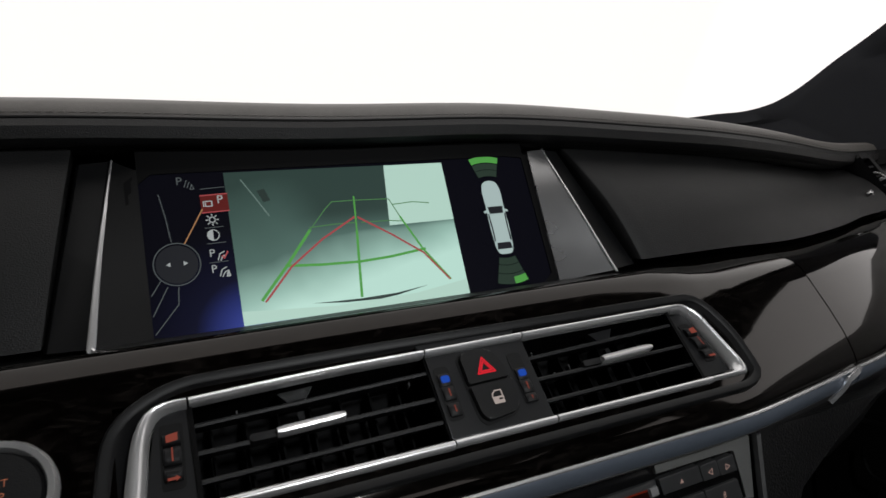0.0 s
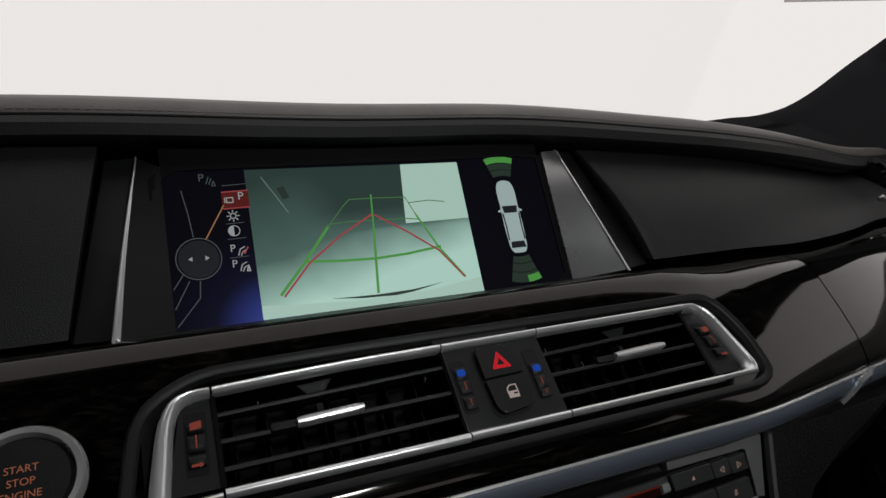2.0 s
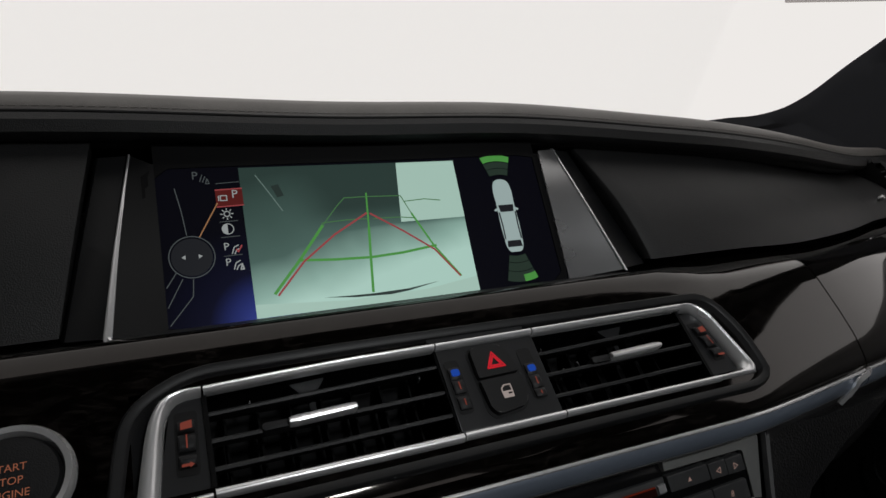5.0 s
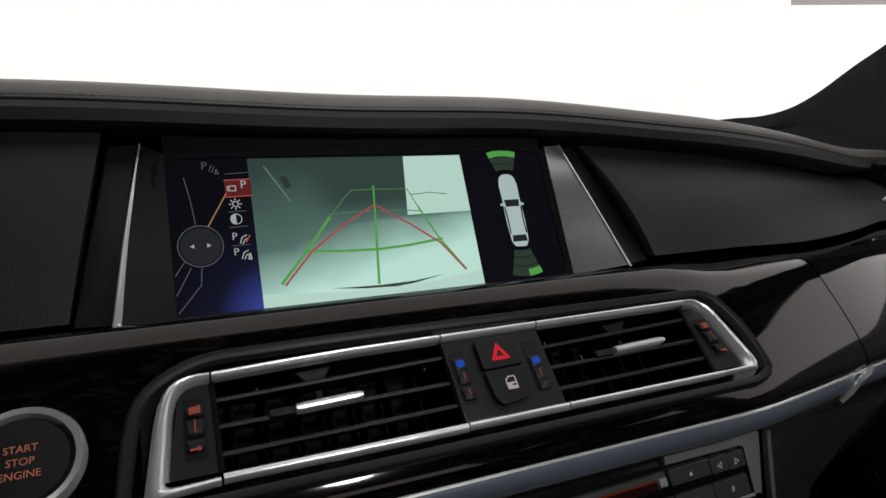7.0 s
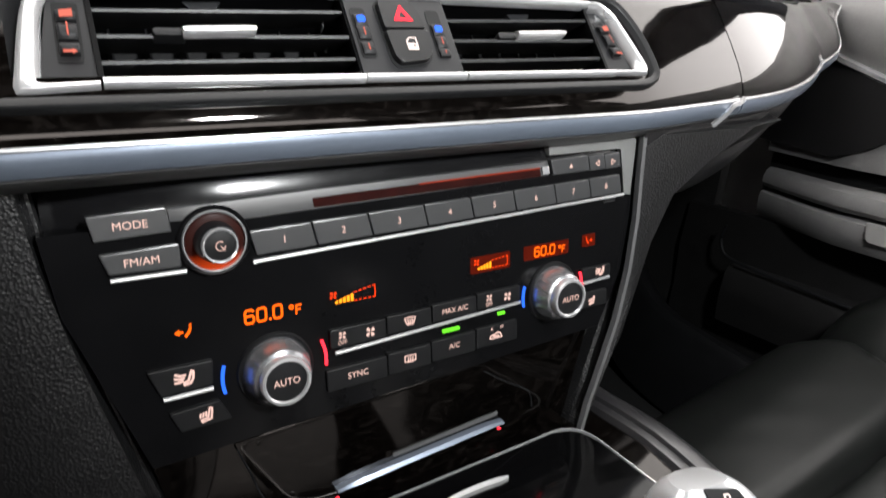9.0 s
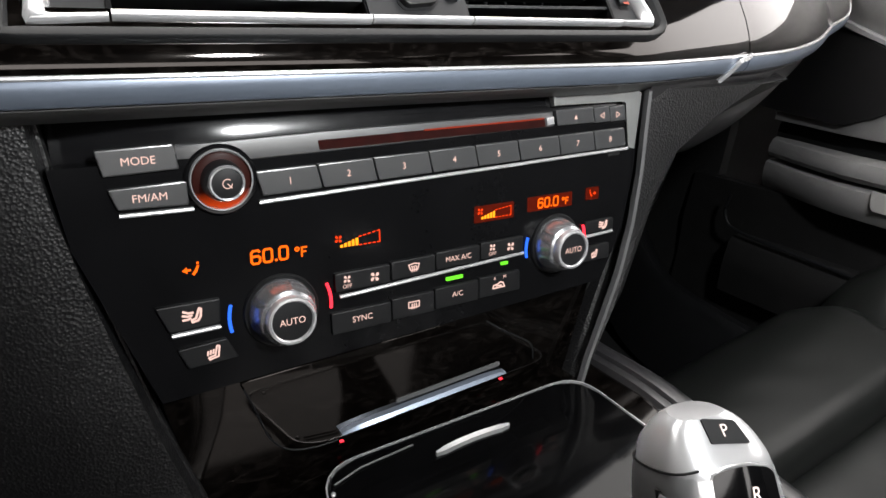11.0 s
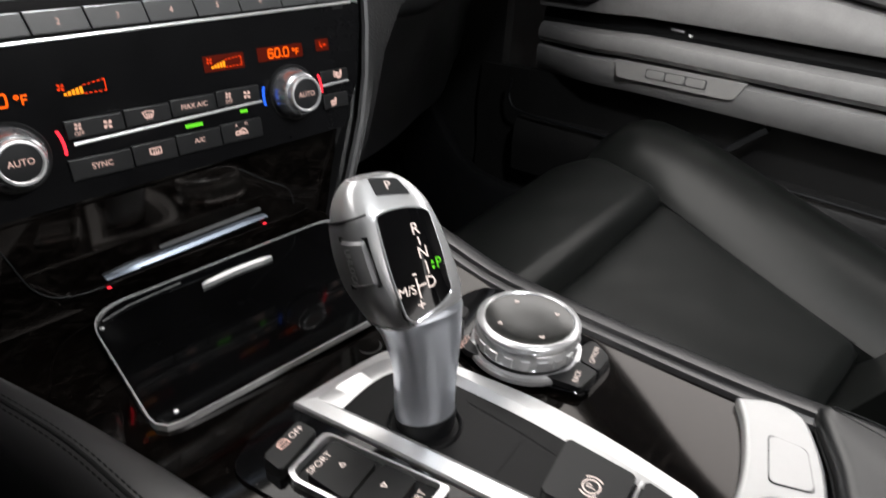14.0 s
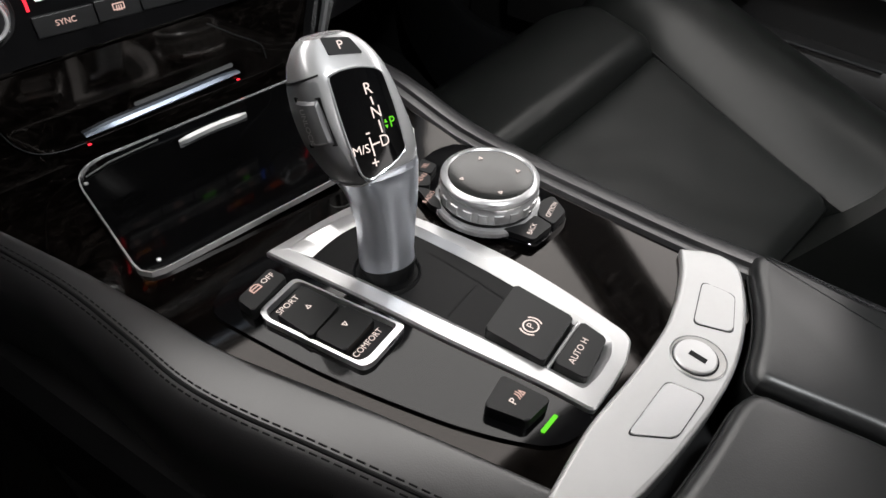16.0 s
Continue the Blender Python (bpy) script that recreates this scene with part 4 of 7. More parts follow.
    # slanted cheeks beside the display with bright edges
    for s in (-1, 1):
        w = thing("display_cheek", (-0.058 + s * 0.15, 0.1, 0.73), "dark slanted cheek beside the display with a bright metal edge", "dash trim")
        lo_in, hi_in = SCR(0.1222 if s > 0 else -0.1285, -0.0468, 0.0022), SCR(0.1235 if s > 0 else -0.128, 0.0488, 0.0022)
        if s < 0:
            lo_out, mid_out, hi_out = Vector((-0.214, 0.080, 0.7284)), Vector((-0.2074, 0.110, 0.7715)), Vector((-0.198, 0.140, 0.8204))
            pad_lo, pad_hi = Vector((-0.2352, 0.0845, 0.7285)), Vector((-0.2158, 0.1405, 0.8195))
        else:
            lo_out, hi_out = Vector((0.0959, 0.0765, 0.7313)), Vector((0.0844, 0.140, 0.8153))
            mid_out = lo_out.lerp(hi_out, 0.5) + Vector((0.0003, 0, 0))
            pad_lo, pad_hi = Vector((0.1272, 0.089, 0.7309)), Vector((0.1035, 0.145, 0.8135))
        edge = smooth_line([lo_out, mid_out, hi_out], 6)
        rows = [[lo_in.lerp(hi_in, t / 12) for t in range(13)], edge]
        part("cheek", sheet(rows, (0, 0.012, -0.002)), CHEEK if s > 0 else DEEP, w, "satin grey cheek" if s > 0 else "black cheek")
        rings = []
        for t, p in enumerate(edge):
            half = (0.0021 - 0.0015 * t / 12) if s < 0 else (0.0012 - 0.0005 * t / 12)
            rings.append([p + Vector((half * math.cos(a), 0.0016 * math.sin(a) - 0.0006, 0.0008 * math.sin(a))) for a in [2 * math.pi * k / 10 for k in range(10)]])
        part("bright_edge", loft(rings), CHROME if s > 0 else SATIN, w, "satin silver edge")
        if s < 0:
            part("edge_toe", sweep(smooth_line([lo_out + Vector((0.0005, -0.001, 0.0005)), lo_out + Vector((0.003, -0.0035, -0.0012)), lo_out + Vector((0.0075, -0.005, -0.0022))], 5), 0.0011), SATIN, w, "small silver toe")
        drop = Vector((0, 0.0025, 0))
        rows = [[p + drop * 0.3 for p in edge], [p.lerp(pad_lo.lerp(pad_hi, t / 12), 0.1) + drop for t, p in enumerate(edge)], [p.lerp(pad_lo.lerp(pad_hi, t / 12), 0.9) + drop for t, p in enumerate(edge)], [pad_lo.lerp(pad_hi, t / 12) + drop * 2.4 for t in range(13)]]
        part("outer_lip", sheet(rows, (0, 0.008, -0.002)), SURROUND, w, "black outer lip")


def screen_material():
    """Dark display glass, faintly lit, with the backlight's deep blue towards one lower corner."""
    m = bpy.data.materials.new("display_glass")
    m.use_nodes = True
    n, l = m.node_tree.nodes, m.node_tree.links
    p = n["Principled BSDF"]
    p.inputs["Base Color"].default_value = (0.004, 0.004, 0.006, 1)
    p.inputs["Roughness"].default_value = 0.22
    p.inputs["Specular IOR Level"].default_value = 0.05
    geo = n.new("ShaderNodeNewGeometry")
    sub = n.new("ShaderNodeVectorMath")
    sub.operation = "DISTANCE"
    sub.inputs[1].default_value = (-0.135, 0.097, 0.722)
    l.new(geo.outputs["Position"], sub.inputs[0])
    r = n.new("ShaderNodeValToRGB")
    r.color_ramp.elements[0].position, r.color_ramp.elements[0].color = 0.0, (0.03, 0.05, 0.3, 1)
    r.color_ramp.elements[1].position, r.color_ramp.elements[1].color = 0.06, (0.0015, 0.0015, 0.003, 1)
    k = r.color_ramp.elements.new(0.03)
    k.color = (0.0025, 0.003, 0.014, 1)
    l.new(sub.outputs["Value"], r.inputs["Fac"])
    l.new(r.outputs["Color"], p.inputs["Emission Color"])
    p.inputs["Emission Strength"].default_value = 1.0
    return m


def picture_material():
    m = bpy.data.materials.new("camera_picture")
    m.use_nodes = True
    n, l = m.node_tree.nodes, m.node_tree.links
    p = n["Principled BSDF"]
    p.inputs["Base Color"].default_value = (0.01, 0.01, 0.01, 1)
    p.inputs["Roughness"].default_value = 0.25
    p.inputs["Specular IOR Level"].default_value = 0.05
    geo, sep, nz = n.new("ShaderNodeNewGeometry"), n.new("ShaderNodeSeparateXYZ"), n.new("ShaderNodeTexNoise")
    l.new(geo.outputs["Position"], sep.inputs[0])
    l.new(geo.outputs["Position"], nz.inputs["Vector"])
    nz.inputs["Scale"].default_value = 30
    mr = n.new("ShaderNodeMapRange")
    mr.inputs["From Min"].default_value, mr.inputs["From Max"].default_value = 0.81, 0.724
    l.new(sep.outputs["Z"], mr.inputs["Value"])
    ad = n.new("ShaderNodeMath")
    ad.operation = "MULTIPLY_ADD"
    l.new(nz.outputs["Fac"], ad.inputs[0])
    ad.inputs[1].default_value = 0.16
    side = n.new("ShaderNodeMath")
    side.operation = "MULTIPLY_ADD"
    l.new(sep.outputs["X"], side.inputs[0])
    side.inputs[1].default_value = 2.6
    l.new(mr.outputs["Result"], side.inputs[2])
    lift = n.new("ShaderNodeMath")
    lift.inputs[1].default_value = 0.28
    l.new(side.outputs[0], lift.inputs[0])
    l.new(lift.outputs[0], ad.inputs[2])
    r = n.new("ShaderNodeValToRGB")
    r.color_ramp.elements[0].position, r.color_ramp.elements[0].color = 0.1, (0.022, 0.042, 0.036, 1)
    half = r.color_ramp.elements.new(0.62)
    half.color = (0.065, 0.12, 0.103, 1)
    most = r.color_ramp.elements.new(0.86)
    most.color = (0.26, 0.42, 0.36, 1)
    last = r.color_ramp.elements[-1]
    last.position, last.color = 1.0, (0.42, 0.63, 0.55, 1)
    # the dim far wall, fading out to one side and towards the floor
    wall = []
    for out, lo, hi, low, high in (("X", -0.118, -0.082, 0.0, 1.0), ("Z", 0.768, 0.785, 0.0, 0.78)):
        g = n.new("ShaderNodeMapRange")
        g.interpolation_type = "SMOOTHSTEP"
        g.inputs["From Min"].default_value, g.inputs["From Max"].default_value = lo, hi
        g.inputs["To Min"].default_value, g.inputs["To Max"].default_value = low, high
        l.new(sep.outputs[out], g.inputs["Value"])
        wall.append(g)
    both = n.new("ShaderNodeMath")
    both.operation = "MULTIPLY"
    l.new(wall[0].outputs["Result"], both.inputs[0])
    l.new(wall[1].outputs["Result"], both.inputs[1])
    keep = n.new("ShaderNodeMath")
    keep.operation = "SUBTRACT"
    keep.inputs[0].default_value = 1.0
    l.new(both.outputs[0], keep.inputs[1])
    dim = n.new("ShaderNodeMath")
    dim.operation = "MULTIPLY"
    l.new(ad.outputs[0], dim.inputs[0])
    l.new(keep.outputs[0], dim.inputs[1])
    l.new(dim.outputs[0], r.inputs["Fac"])
    l.new(r.outputs["Color"], p.inputs["Emission Color"])
    p.inputs["Emission Strength"].default_value = 1.1
    return m


SCREEN, PICTURE = screen_material(), picture_material()
PICDARK = glow_material("picture_dark", (0.026, 0.04, 0.036), 1.0)
PICMID = glow_material("picture_mid", (0.02, 0.032, 0.028), 1.0)
PICWHITE = glow_material("picture_white", (0.4, 0.58, 0.5), 1.0)
LINEGREEN = glow_material("line_green", (0.07, 0.28, 0.055), 1.0)
LINEGREENDIM = glow_material("line_green_dim", (0.06, 0.17, 0.06), 1.0)
PICEDGE = glow_material("picture_edge", (0.13, 0.19, 0.17), 1.0)
LINERED = glow_material("line_red", (0.3, 0.055, 0.06), 1.0)
LINEDIM = glow_material("line_dim", (0.065, 0.075, 0.078), 1.0)
LINEWHITE = glow_material("line_white", (0.3, 0.32, 0.32), 1.0)
LINEORANGE = glow_material("line_orange", (0.3, 0.15, 0.07), 1.0)
MENURED = glow_material("menu_red", (0.085, 0.01, 0.009), 1.0)
MENUDARK = glow_material("menu_dark", (0.012, 0.013, 0.016), 1.0)
CARWHITE = glow_material("car_white", (0.34, 0.43, 0.42), 1.0)
FANDARK = glow_material("fan_dark", (0.02, 0.035, 0.025), 1.0)
display()


# ---- centre air vents ----
def vents():
    v = thing("air_vent_unit", (-0.03, 0.02, 0.67), "wide pair of dash air vents in a bright metal frame", "air vent")
    outer = rounded([(-0.2175, -0.036), (0.124, -0.035), (0.1375, -0.028), (0.137, 0.002), (0.124, 0.032), (-0.11, 0.0345), (-0.183, 0.034), (-0.2095, 0.018)], [0.006, 0.01, 0.01, 0.03, 0.016, 0.05, 0.03, 0.025], 6)
    N = 120
    start = lambda pts: resample(pts, N)
    gap_out = rounded(ven([(-0.2045, 0.6695), (0.1255, 0.6705), (0.128, 0.679), (0.1165, 0.7075), (0.108, 0.7125), (-0.178, 0.7125), (-0.197, 0.7045)]), [0.004, 0.003, 0.004, 0.008, 0.006, 0.014, 0.016], 6)
    o_ring, g_ring = start(outer), start(gap_out)
    rings = [[VENT(a, b, h) for a, b in inset(o_ring, d)] for d, h in ((0.0, -0.012), (0.0, 0.0012), (0.0006, 0.0024), (0.0014, 0.0029), (0.0042, 0.0027), (0.0052, 0.002))]
    part("surround", loft(rings, caps=False), SURROUND, v, "dark grey vent surround")
    part("recess", loft([[VENT(a, b, 0.002) for a, b in inset(o_ring, 0.0052)], [VENT(*between(p, q, 0.5), -0.0035) for p, q in zip(inset(o_ring, 0.0052), g_ring)], [VENT(a, b, -0.006) for a, b in g_ring], [VENT(a, b, -0.014) for a, b in g_ring]], caps=False), PLASTIC, v, "black recess round the bars")
    part("lower_slot", prism(VENT, ven([(-0.205, 0.669), (0.127, 0.669), (0.127, 0.6735), (-0.205, 0.6735)]), -0.014, -0.008), DEEP, v, "black slot below the bars")
    for x in (-0.1497, -0.1085, -0.1005, -0.001, 0.026):
        part("slot_pin", prism(VENT, box2(x, vz(0.6712), 0.0012, 0.003), -0.01, -0.003), SATIN, v, "tiny bright pin")
    # thin grey pieces standing for glints inside the vents
    for x, b in ((-0.155, 0.0175), (-0.0715, 0.004), (-0.0705, 0.0165), (0.0045, 0.0175), (0.024, 0.006), (0.0015, -0.0065), (0.0135, 0.0035)):
        part("louvre_glint", prism(VENT, box2(x, b, 0.0006, 0.004), -0.018, -0.014), GREYPL, v, "tiny grey mark standing for a glint")
    def bar(a, b, lo, hi):
        m = 14
        rings = []
        for k in range(m + 1):
            t = k / m
            x = a + (b - a) * t
            c, w = (lo + hi) / 2, (hi - lo) / 2
            if c > 0:
                c -= 0.0022 * max(0.0, (-0.1 - x) / 0.075) ** 1.5
            rings.append([VENT(x, c - w, -0.003)] + [VENT(x, c - w * math.cos(math.pi * j / 8), 0.0034 * math.sin(math.pi * j / 8)) for j in range(9)] + [VENT(x, c + w, -0.003)])
        return loft(rings)

    tops, lows = vz(0.7095), vz(0.6762)
    for a, b in ((-0.1752, -0.0642), (-0.0634, -0.0072), (-0.0064, 0.0985)):
        part("top_bar", bar(a, b, tops + 0.0004, vz(0.7126)), SATIN, v, "satin silver bar")
    for a, b in ((-0.1752, -0.0644), (-0.0636, -0.0075), (-0.0067, 0.0985)):
        part("bottom_bar", bar(a, b, vz(0.6728) + (a + 0.17) * 0.004, lows), SATIN, v, "satin silver bar")

    def end(out_pts, in_pts):
        bm = bmesh.new()
        n = 22
        a, b = resample(out_pts, n, False), resample(in_pts, n, False)
        rings = []
        for (x0, y0), (x1, y1) in zip(a, b):
            rings.append([VENT(x0, y0, -0.004)] + [VENT(x0 + (x1 - x0) * k, y0 + (y1 - y0) * k, -0.0005 + 0.0042 * math.sin(math.pi * min(1, 0.08 + 0.92 * k)) ** 0.8 - 0.002 * k) for k in [j / 8 for j in range(9)]] + [VENT(x1, y1, -0.005)])
        return loft(rings, bm)

    lo_l = [(p.x, p.y) for p in smooth_line([(-0.1762, 0.0239, 0), (-0.1845, 0.0238, 0), (-0.1915, 0.0214, 0), (-0.196, 0.0162, 0), (-0.1993, 0.0066, 0), (-0.2019, -0.0072, 0), (-0.2041, -0.0204, 0), (-0.205, -0.0262, 0), (-0.2035, -0.0285, 0), (-0.1762, -0.027, 0)], 4)]
    li_l = [(p.x, p.y) for p in smooth_line([(-0.1762, 0.02, 0), (-0.1815, 0.02, 0), (-0.1872, 0.0182, 0), (-0.1905, 0.0135, 0), (-0.1924, 0.0065, 0), (-0.1938, -0.0055, 0), (-0.1952, -0.0165, 0), (-0.1955, -0.0215, 0), (-0.1945, -0.0228, 0), (-0.1762, -0.0224, 0)], 4)]
    part("left_end", end(lo_l, li_l), SATIN, v, "broad satin silver end")
    lo_r = rounded(ven([(0.0995, 0.7126), (0.1085, 0.7126), (0.1175, 0.7065), (0.1285, 0.678), (0.1275, 0.6738), (0.0995, 0.6738)]), [0, 0.004, 0.006, 0.003, 0.003, 0])
    li_r = rounded(ven([(0.0995, 0.7097), (0.106, 0.7097), (0.112, 0.7045), (0.1205, 0.681), (0.1195, 0.677), (0.0995, 0.6768)]), [0, 0.003, 0.005, 0.002, 0.002, 0])
    part("right_end", end(lo_r, li_r), SATIN, v, "broad satin silver end")
    # end blocks with thumb wheels
    for x0, x1, wx, left in ((-0.1968, -0.1745, -0.184, True), (0.0955, 0.119, 0.1072, False)):
        pts = ven([(x0, 0.6765), (x1, 0.6765), (x1 - (0.0 if left else 0.008), 0.7085), (x0 + (0.008 if left else 0.0), 0.7085)])
        part("end_block", prism(VENT, pts, -0.03, -0.0028), BEZEL, v)
        lean = 0.0005 if left else -0.003
        low, high = (-0.0135, 0.0145) if left else (-0.0125, 0.0135)
        half = 0.0047 if left else 0.004
        place = lambda da, b: (wx + da + lean * b / 0.014, b)
        part("wheel_slot", prism(VENT, rounded([place(-half, low), place(half, low), place(half, high), place(-half, high)], 0.0018), -0.0034, -0.0025), DEEP, v)
        w = None
        for b, length in ((0.0072, 0.0056), (0.0, 0.0082), (-0.0078, 0.0056)):
            rings = []
            for k in range(9):
                c = math.cos(math.pi * k / 8)
                h = -0.0027 + 0.0032 * math.sin(math.pi * k / 8) ** 0.6
                rings.append([VENT(*place(da, b + c * length / 2), h - (0.0006 if abs(da) > 0.003 else 0.0)) for da in (-0.0035, -0.0027, 0.0027, 0.0035)] + [VENT(*place(da, b + c * length / 2), -0.004) for da in (0.0035, -0.0035)])
            w = part("thumb_wheel", loft(rings), PLASTIC, v, "ribbed black thumb wheel")
            if b == 0.0:
                part("wheel_mark", strokes(VENT, [[place(0, -0.0028), place(0, 0.0028)]], 0.0006, 0.0008), REDPRINT, w)
            elif b > 0:
                part("vent_symbol", blots(VENT, [[place(-0.0022, 0.0052), place(0.0024, 0.0056), place(0.0024, 0.0092), place(-0.0022, 0.0084)]], 0.0008), REDPRINT, w)
            else:
                part("vent_symbol", blots(VENT, [[place(-0.0024, -0.0108), place(0.0008, -0.0108), place(0.0008, -0.0115), place(0.0026, -0.0102), place(0.0008, -0.009), place(0.0008, -0.0096), place(-0.0024, -0.0096)]], 0.0008), REDPRINT, w)
    # louvres
    for x0, x1, tab0, tab1, mid in ((-0.1742, -0.0645, -0.1415, -0.1105, -0.0002), (-0.0068, 0.0952, 0.035, 0.0698, 0.0012)):
        well = bmesh.new()
        pts = [(x0, lows - 0.001), (x1, lows - 0.001), (x1, tops + 0.001), (x0, tops + 0.001)]
        band(VENT, [(a - 0.002 if a == x0 else a + 0.002, b * 1.03) for a, b in pts], pts, -0.05, -0.001, bm=well)
        prism(VENT, pts, -0.052, -0.048, bm=well)
        part("well", well, BLACKFRAME, v, "deep black vent well")
        for b0, b1 in ((0.0114, 0.0146), (-0.001, 0.0004), (-0.0134, -0.0118)):
            rings = []
            for k in range(9):
                t = k / 8
                x, b = x0 + (x1 - x0) * t, b0 + (b1 - b0) * t
                rings.append([VENT(x, b - 0.0009, -0.0024), VENT(x, b + 0.0001, -0.0019), VENT(x, b + 0.0011, -0.0026), VENT(x, b + 0.0046, -0.02), VENT(x, b + 0.0036, -0.02), VENT(x, b - 0.0009, -0.0032)])
            part("louvre", loft(rings), LOUVRE, v)
        n = 7
        for k in range(n):
            x = x0 + (x1 - x0) * (k + 0.5) / n
            part("fin", prism(Plane(VENT(x, 0, -0.029), VENT.v, -VENT.n), [(-0.022, 0.0), (0.022, 0.0), (0.022, 0.014), (-0.022, 0.014)], -0.0005, 0.0005), BLACKFRAME, v)
        rings = []
        for k in range(11):
            t = k / 10
            x = tab0 + (tab1 - tab0) * t
            c = mid + 0.0012 * t
            w = 0.0021 * (1.0 if 0 < k < 10 else 0.8)
            rings.append([VENT(x, c - w, -0.002), VENT(x, c - w, 0.0028), VENT(x, c - w * 0.75, 0.0036), VENT(x, c - w * 0.3, 0.0039), VENT(x, c + w * 0.1, 0.0036), VENT(x, c + w, 0.0016), VENT(x, c + w, -0.002)])
        part("slide_tab", loft(rings), SILVER, v, "bright metal slider")
        part("tab_base", prism(VENT, rounded(box2(tab0 - 0.005, mid, 0.013, 0.0034), 0.001), -0.006, 0.0004, 0.0008), PLASTIC, v)
        gx = (tab0 + tab1) / 2 - 0.0025
        part("guide", prism(VENT, [(gx - 0.0085, 0.0212), (gx + 0.0085, 0.022), (gx + 0.0045, 0.0165), (gx - 0.0045, 0.016)], -0.012, -0.008), BEZEL, v)
        part("guide_stem", prism(VENT, box2(gx + 0.001, 0.0095, 0.003, 0.004, 0.0008), -0.014, -0.0105), BEZEL, v)
    # block between the vents
    part("centre_block", prism(VENT, [(-0.064, lows), (-0.0072, lows), (-0.007, tops), (-0.0638, tops)], -0.03, 0.0005, 0.0005), BEZEL, v, "dark switch block")
    part("block_tail", prism(VENT, rounded([(-0.0665, vz(0.7128)), (-0.0105, vz(0.7128)), (-0.0105, 0.0312), (-0.0672, 0.0302)], 0.001), -0.006, 0.0012, 0.0006), BEZEL, v)
    part("button_gap", prism(VENT, rounded([(-0.0445, -0.0196), (-0.028, -0.0178), (-0.0237, -0.0142), (-0.0224, 0.002), (-0.025, 0.0132), (-0.0298, 0.0205), (-0.046, 0.02), (-0.0486, 0.017), (-0.0482, -0.0005), (-0.0476, -0.0155)], 0.002), 0.0, 0.0008), DEEP, v, "black gap round the buttons")
    hz = part("hazard_button", prism(VENT, rounded([(-0.0472, 0.0016), (-0.0242, 0.0022), (-0.0262, 0.0125), (-0.0305, 0.0192), (-0.0452, 0.0188), (-0.0472, 0.0165)], [0.0012, 0.001, 0.004, 0.003, 0.002, 0.002]), 0.0, 0.0042, 0.0012), BUTTON, v, "hazard light button")
    c = (-0.0358, 0.0092)
    tri = lambda r: [(c[0] + r * math.sin(a), c[1] - 0.0005 + r * math.cos(a)) for a in (0, 2.094, 4.189)]
    part("warning_triangle", strokes(VENT, [tri(0.0056) + [tri(0.0056)[0]], tri(0.0036) + [tri(0.0036)[0]]], 0.0009, 0.0043), REDGLOW, hz, "glowing red warning triangle")
    lk = part("lock_button", prism(VENT, rounded([(-0.0432, -0.0182), (-0.0285, -0.0165), (-0.0248, -0.0135), (-0.0236, 0.0008), (-0.0472, 0.0002), (-0.0462, -0.0145)], [0.0025, 0.0025, 0.0025, 0.001, 0.001, 0.003]), 0.0, 0.0042, 0.0012), BUTTON, v, "door lock button")
    dx, dy = -0.0352, -0.0078
    part("lock_symbol", strokes(VENT, [[(dx - 0.0028, dy + 0.0002), (dx - 0.0025, dy + 0.0019), (dx - 0.0008, dy + 0.0034), (dx + 0.0027, dy + 0.0034), (dx + 0.0027, dy + 0.0002)]], 0.0007, 0.0043), PAINTW, lk)
    part("lock_symbol", blots(VENT, [[(dx - 0.0029, dy - 0.0034), (dx + 0.0029, dy - 0.0034), (dx + 0.0031, dy + 0.0003), (dx - 0.0031, dy + 0.0003)]], 0.0043), PAINTW, lk)
    part("lock_keyhole", blots(VENT, [box2(dx + 0.0012, dy - 0.0012, 0.0022, 0.0009)], 0.0045), DEEP, lk)
    for wx, blue, marks in ((-0.058, 0.0075, ((0.0028, -0.0018), (-0.0062, -0.0102))), (-0.0158, 0.0026, ((-0.0022, -0.0068), (-0.0098, -0.0122)))):
        part("wheel_slot", prism(VENT, rounded([(wx - 0.004, -0.0135), (wx + 0.004, -0.0135), (wx + 0.004, 0.015), (wx - 0.004, 0.015)], 0.0022), 0.0, 0.0008), DEEP, v)
        for k, (m0, m1) in enumerate(((blue + 0.002, blue - 0.002),) + marks):
            rings = []
            mb, half = (m0 + m1) / 2, abs(m0 - m1) / 2 + 0.0016
            for j in range(9):
                c = math.cos(math.pi * j / 8)
                h = 0.0006 + 0.0019 * math.sin(math.pi * j / 8) ** 0.6
                rings.append([VENT(wx + da, max(-0.0132, mb + c * half), h - (0.0005 if abs(da) > 0.0025 else 0.0)) for da in (-0.0031, -0.0024, 0.0024, 0.0031)] + [VENT(wx + da, max(-0.0132, mb + c * half), 0.0003) for da in (0.0031, -0.0031)])
            w = part("thumb_wheel", loft(rings), PLASTIC, v, "black thumb wheel")
            if k:
                part("wheel_mark", strokes(VENT, [[(wx, m0 - 0.0004), (wx, m1 + 0.0004)]], 0.0006, 0.0026), REDPRINT, w)
            else:
                part("cold_mark", prism(VENT, rounded(box2(wx, blue, 0.0044, 0.0036), 0.001), 0.002, 0.003, 0.0004), BLUEGLOW, w, "glowing blue mark")


vents()


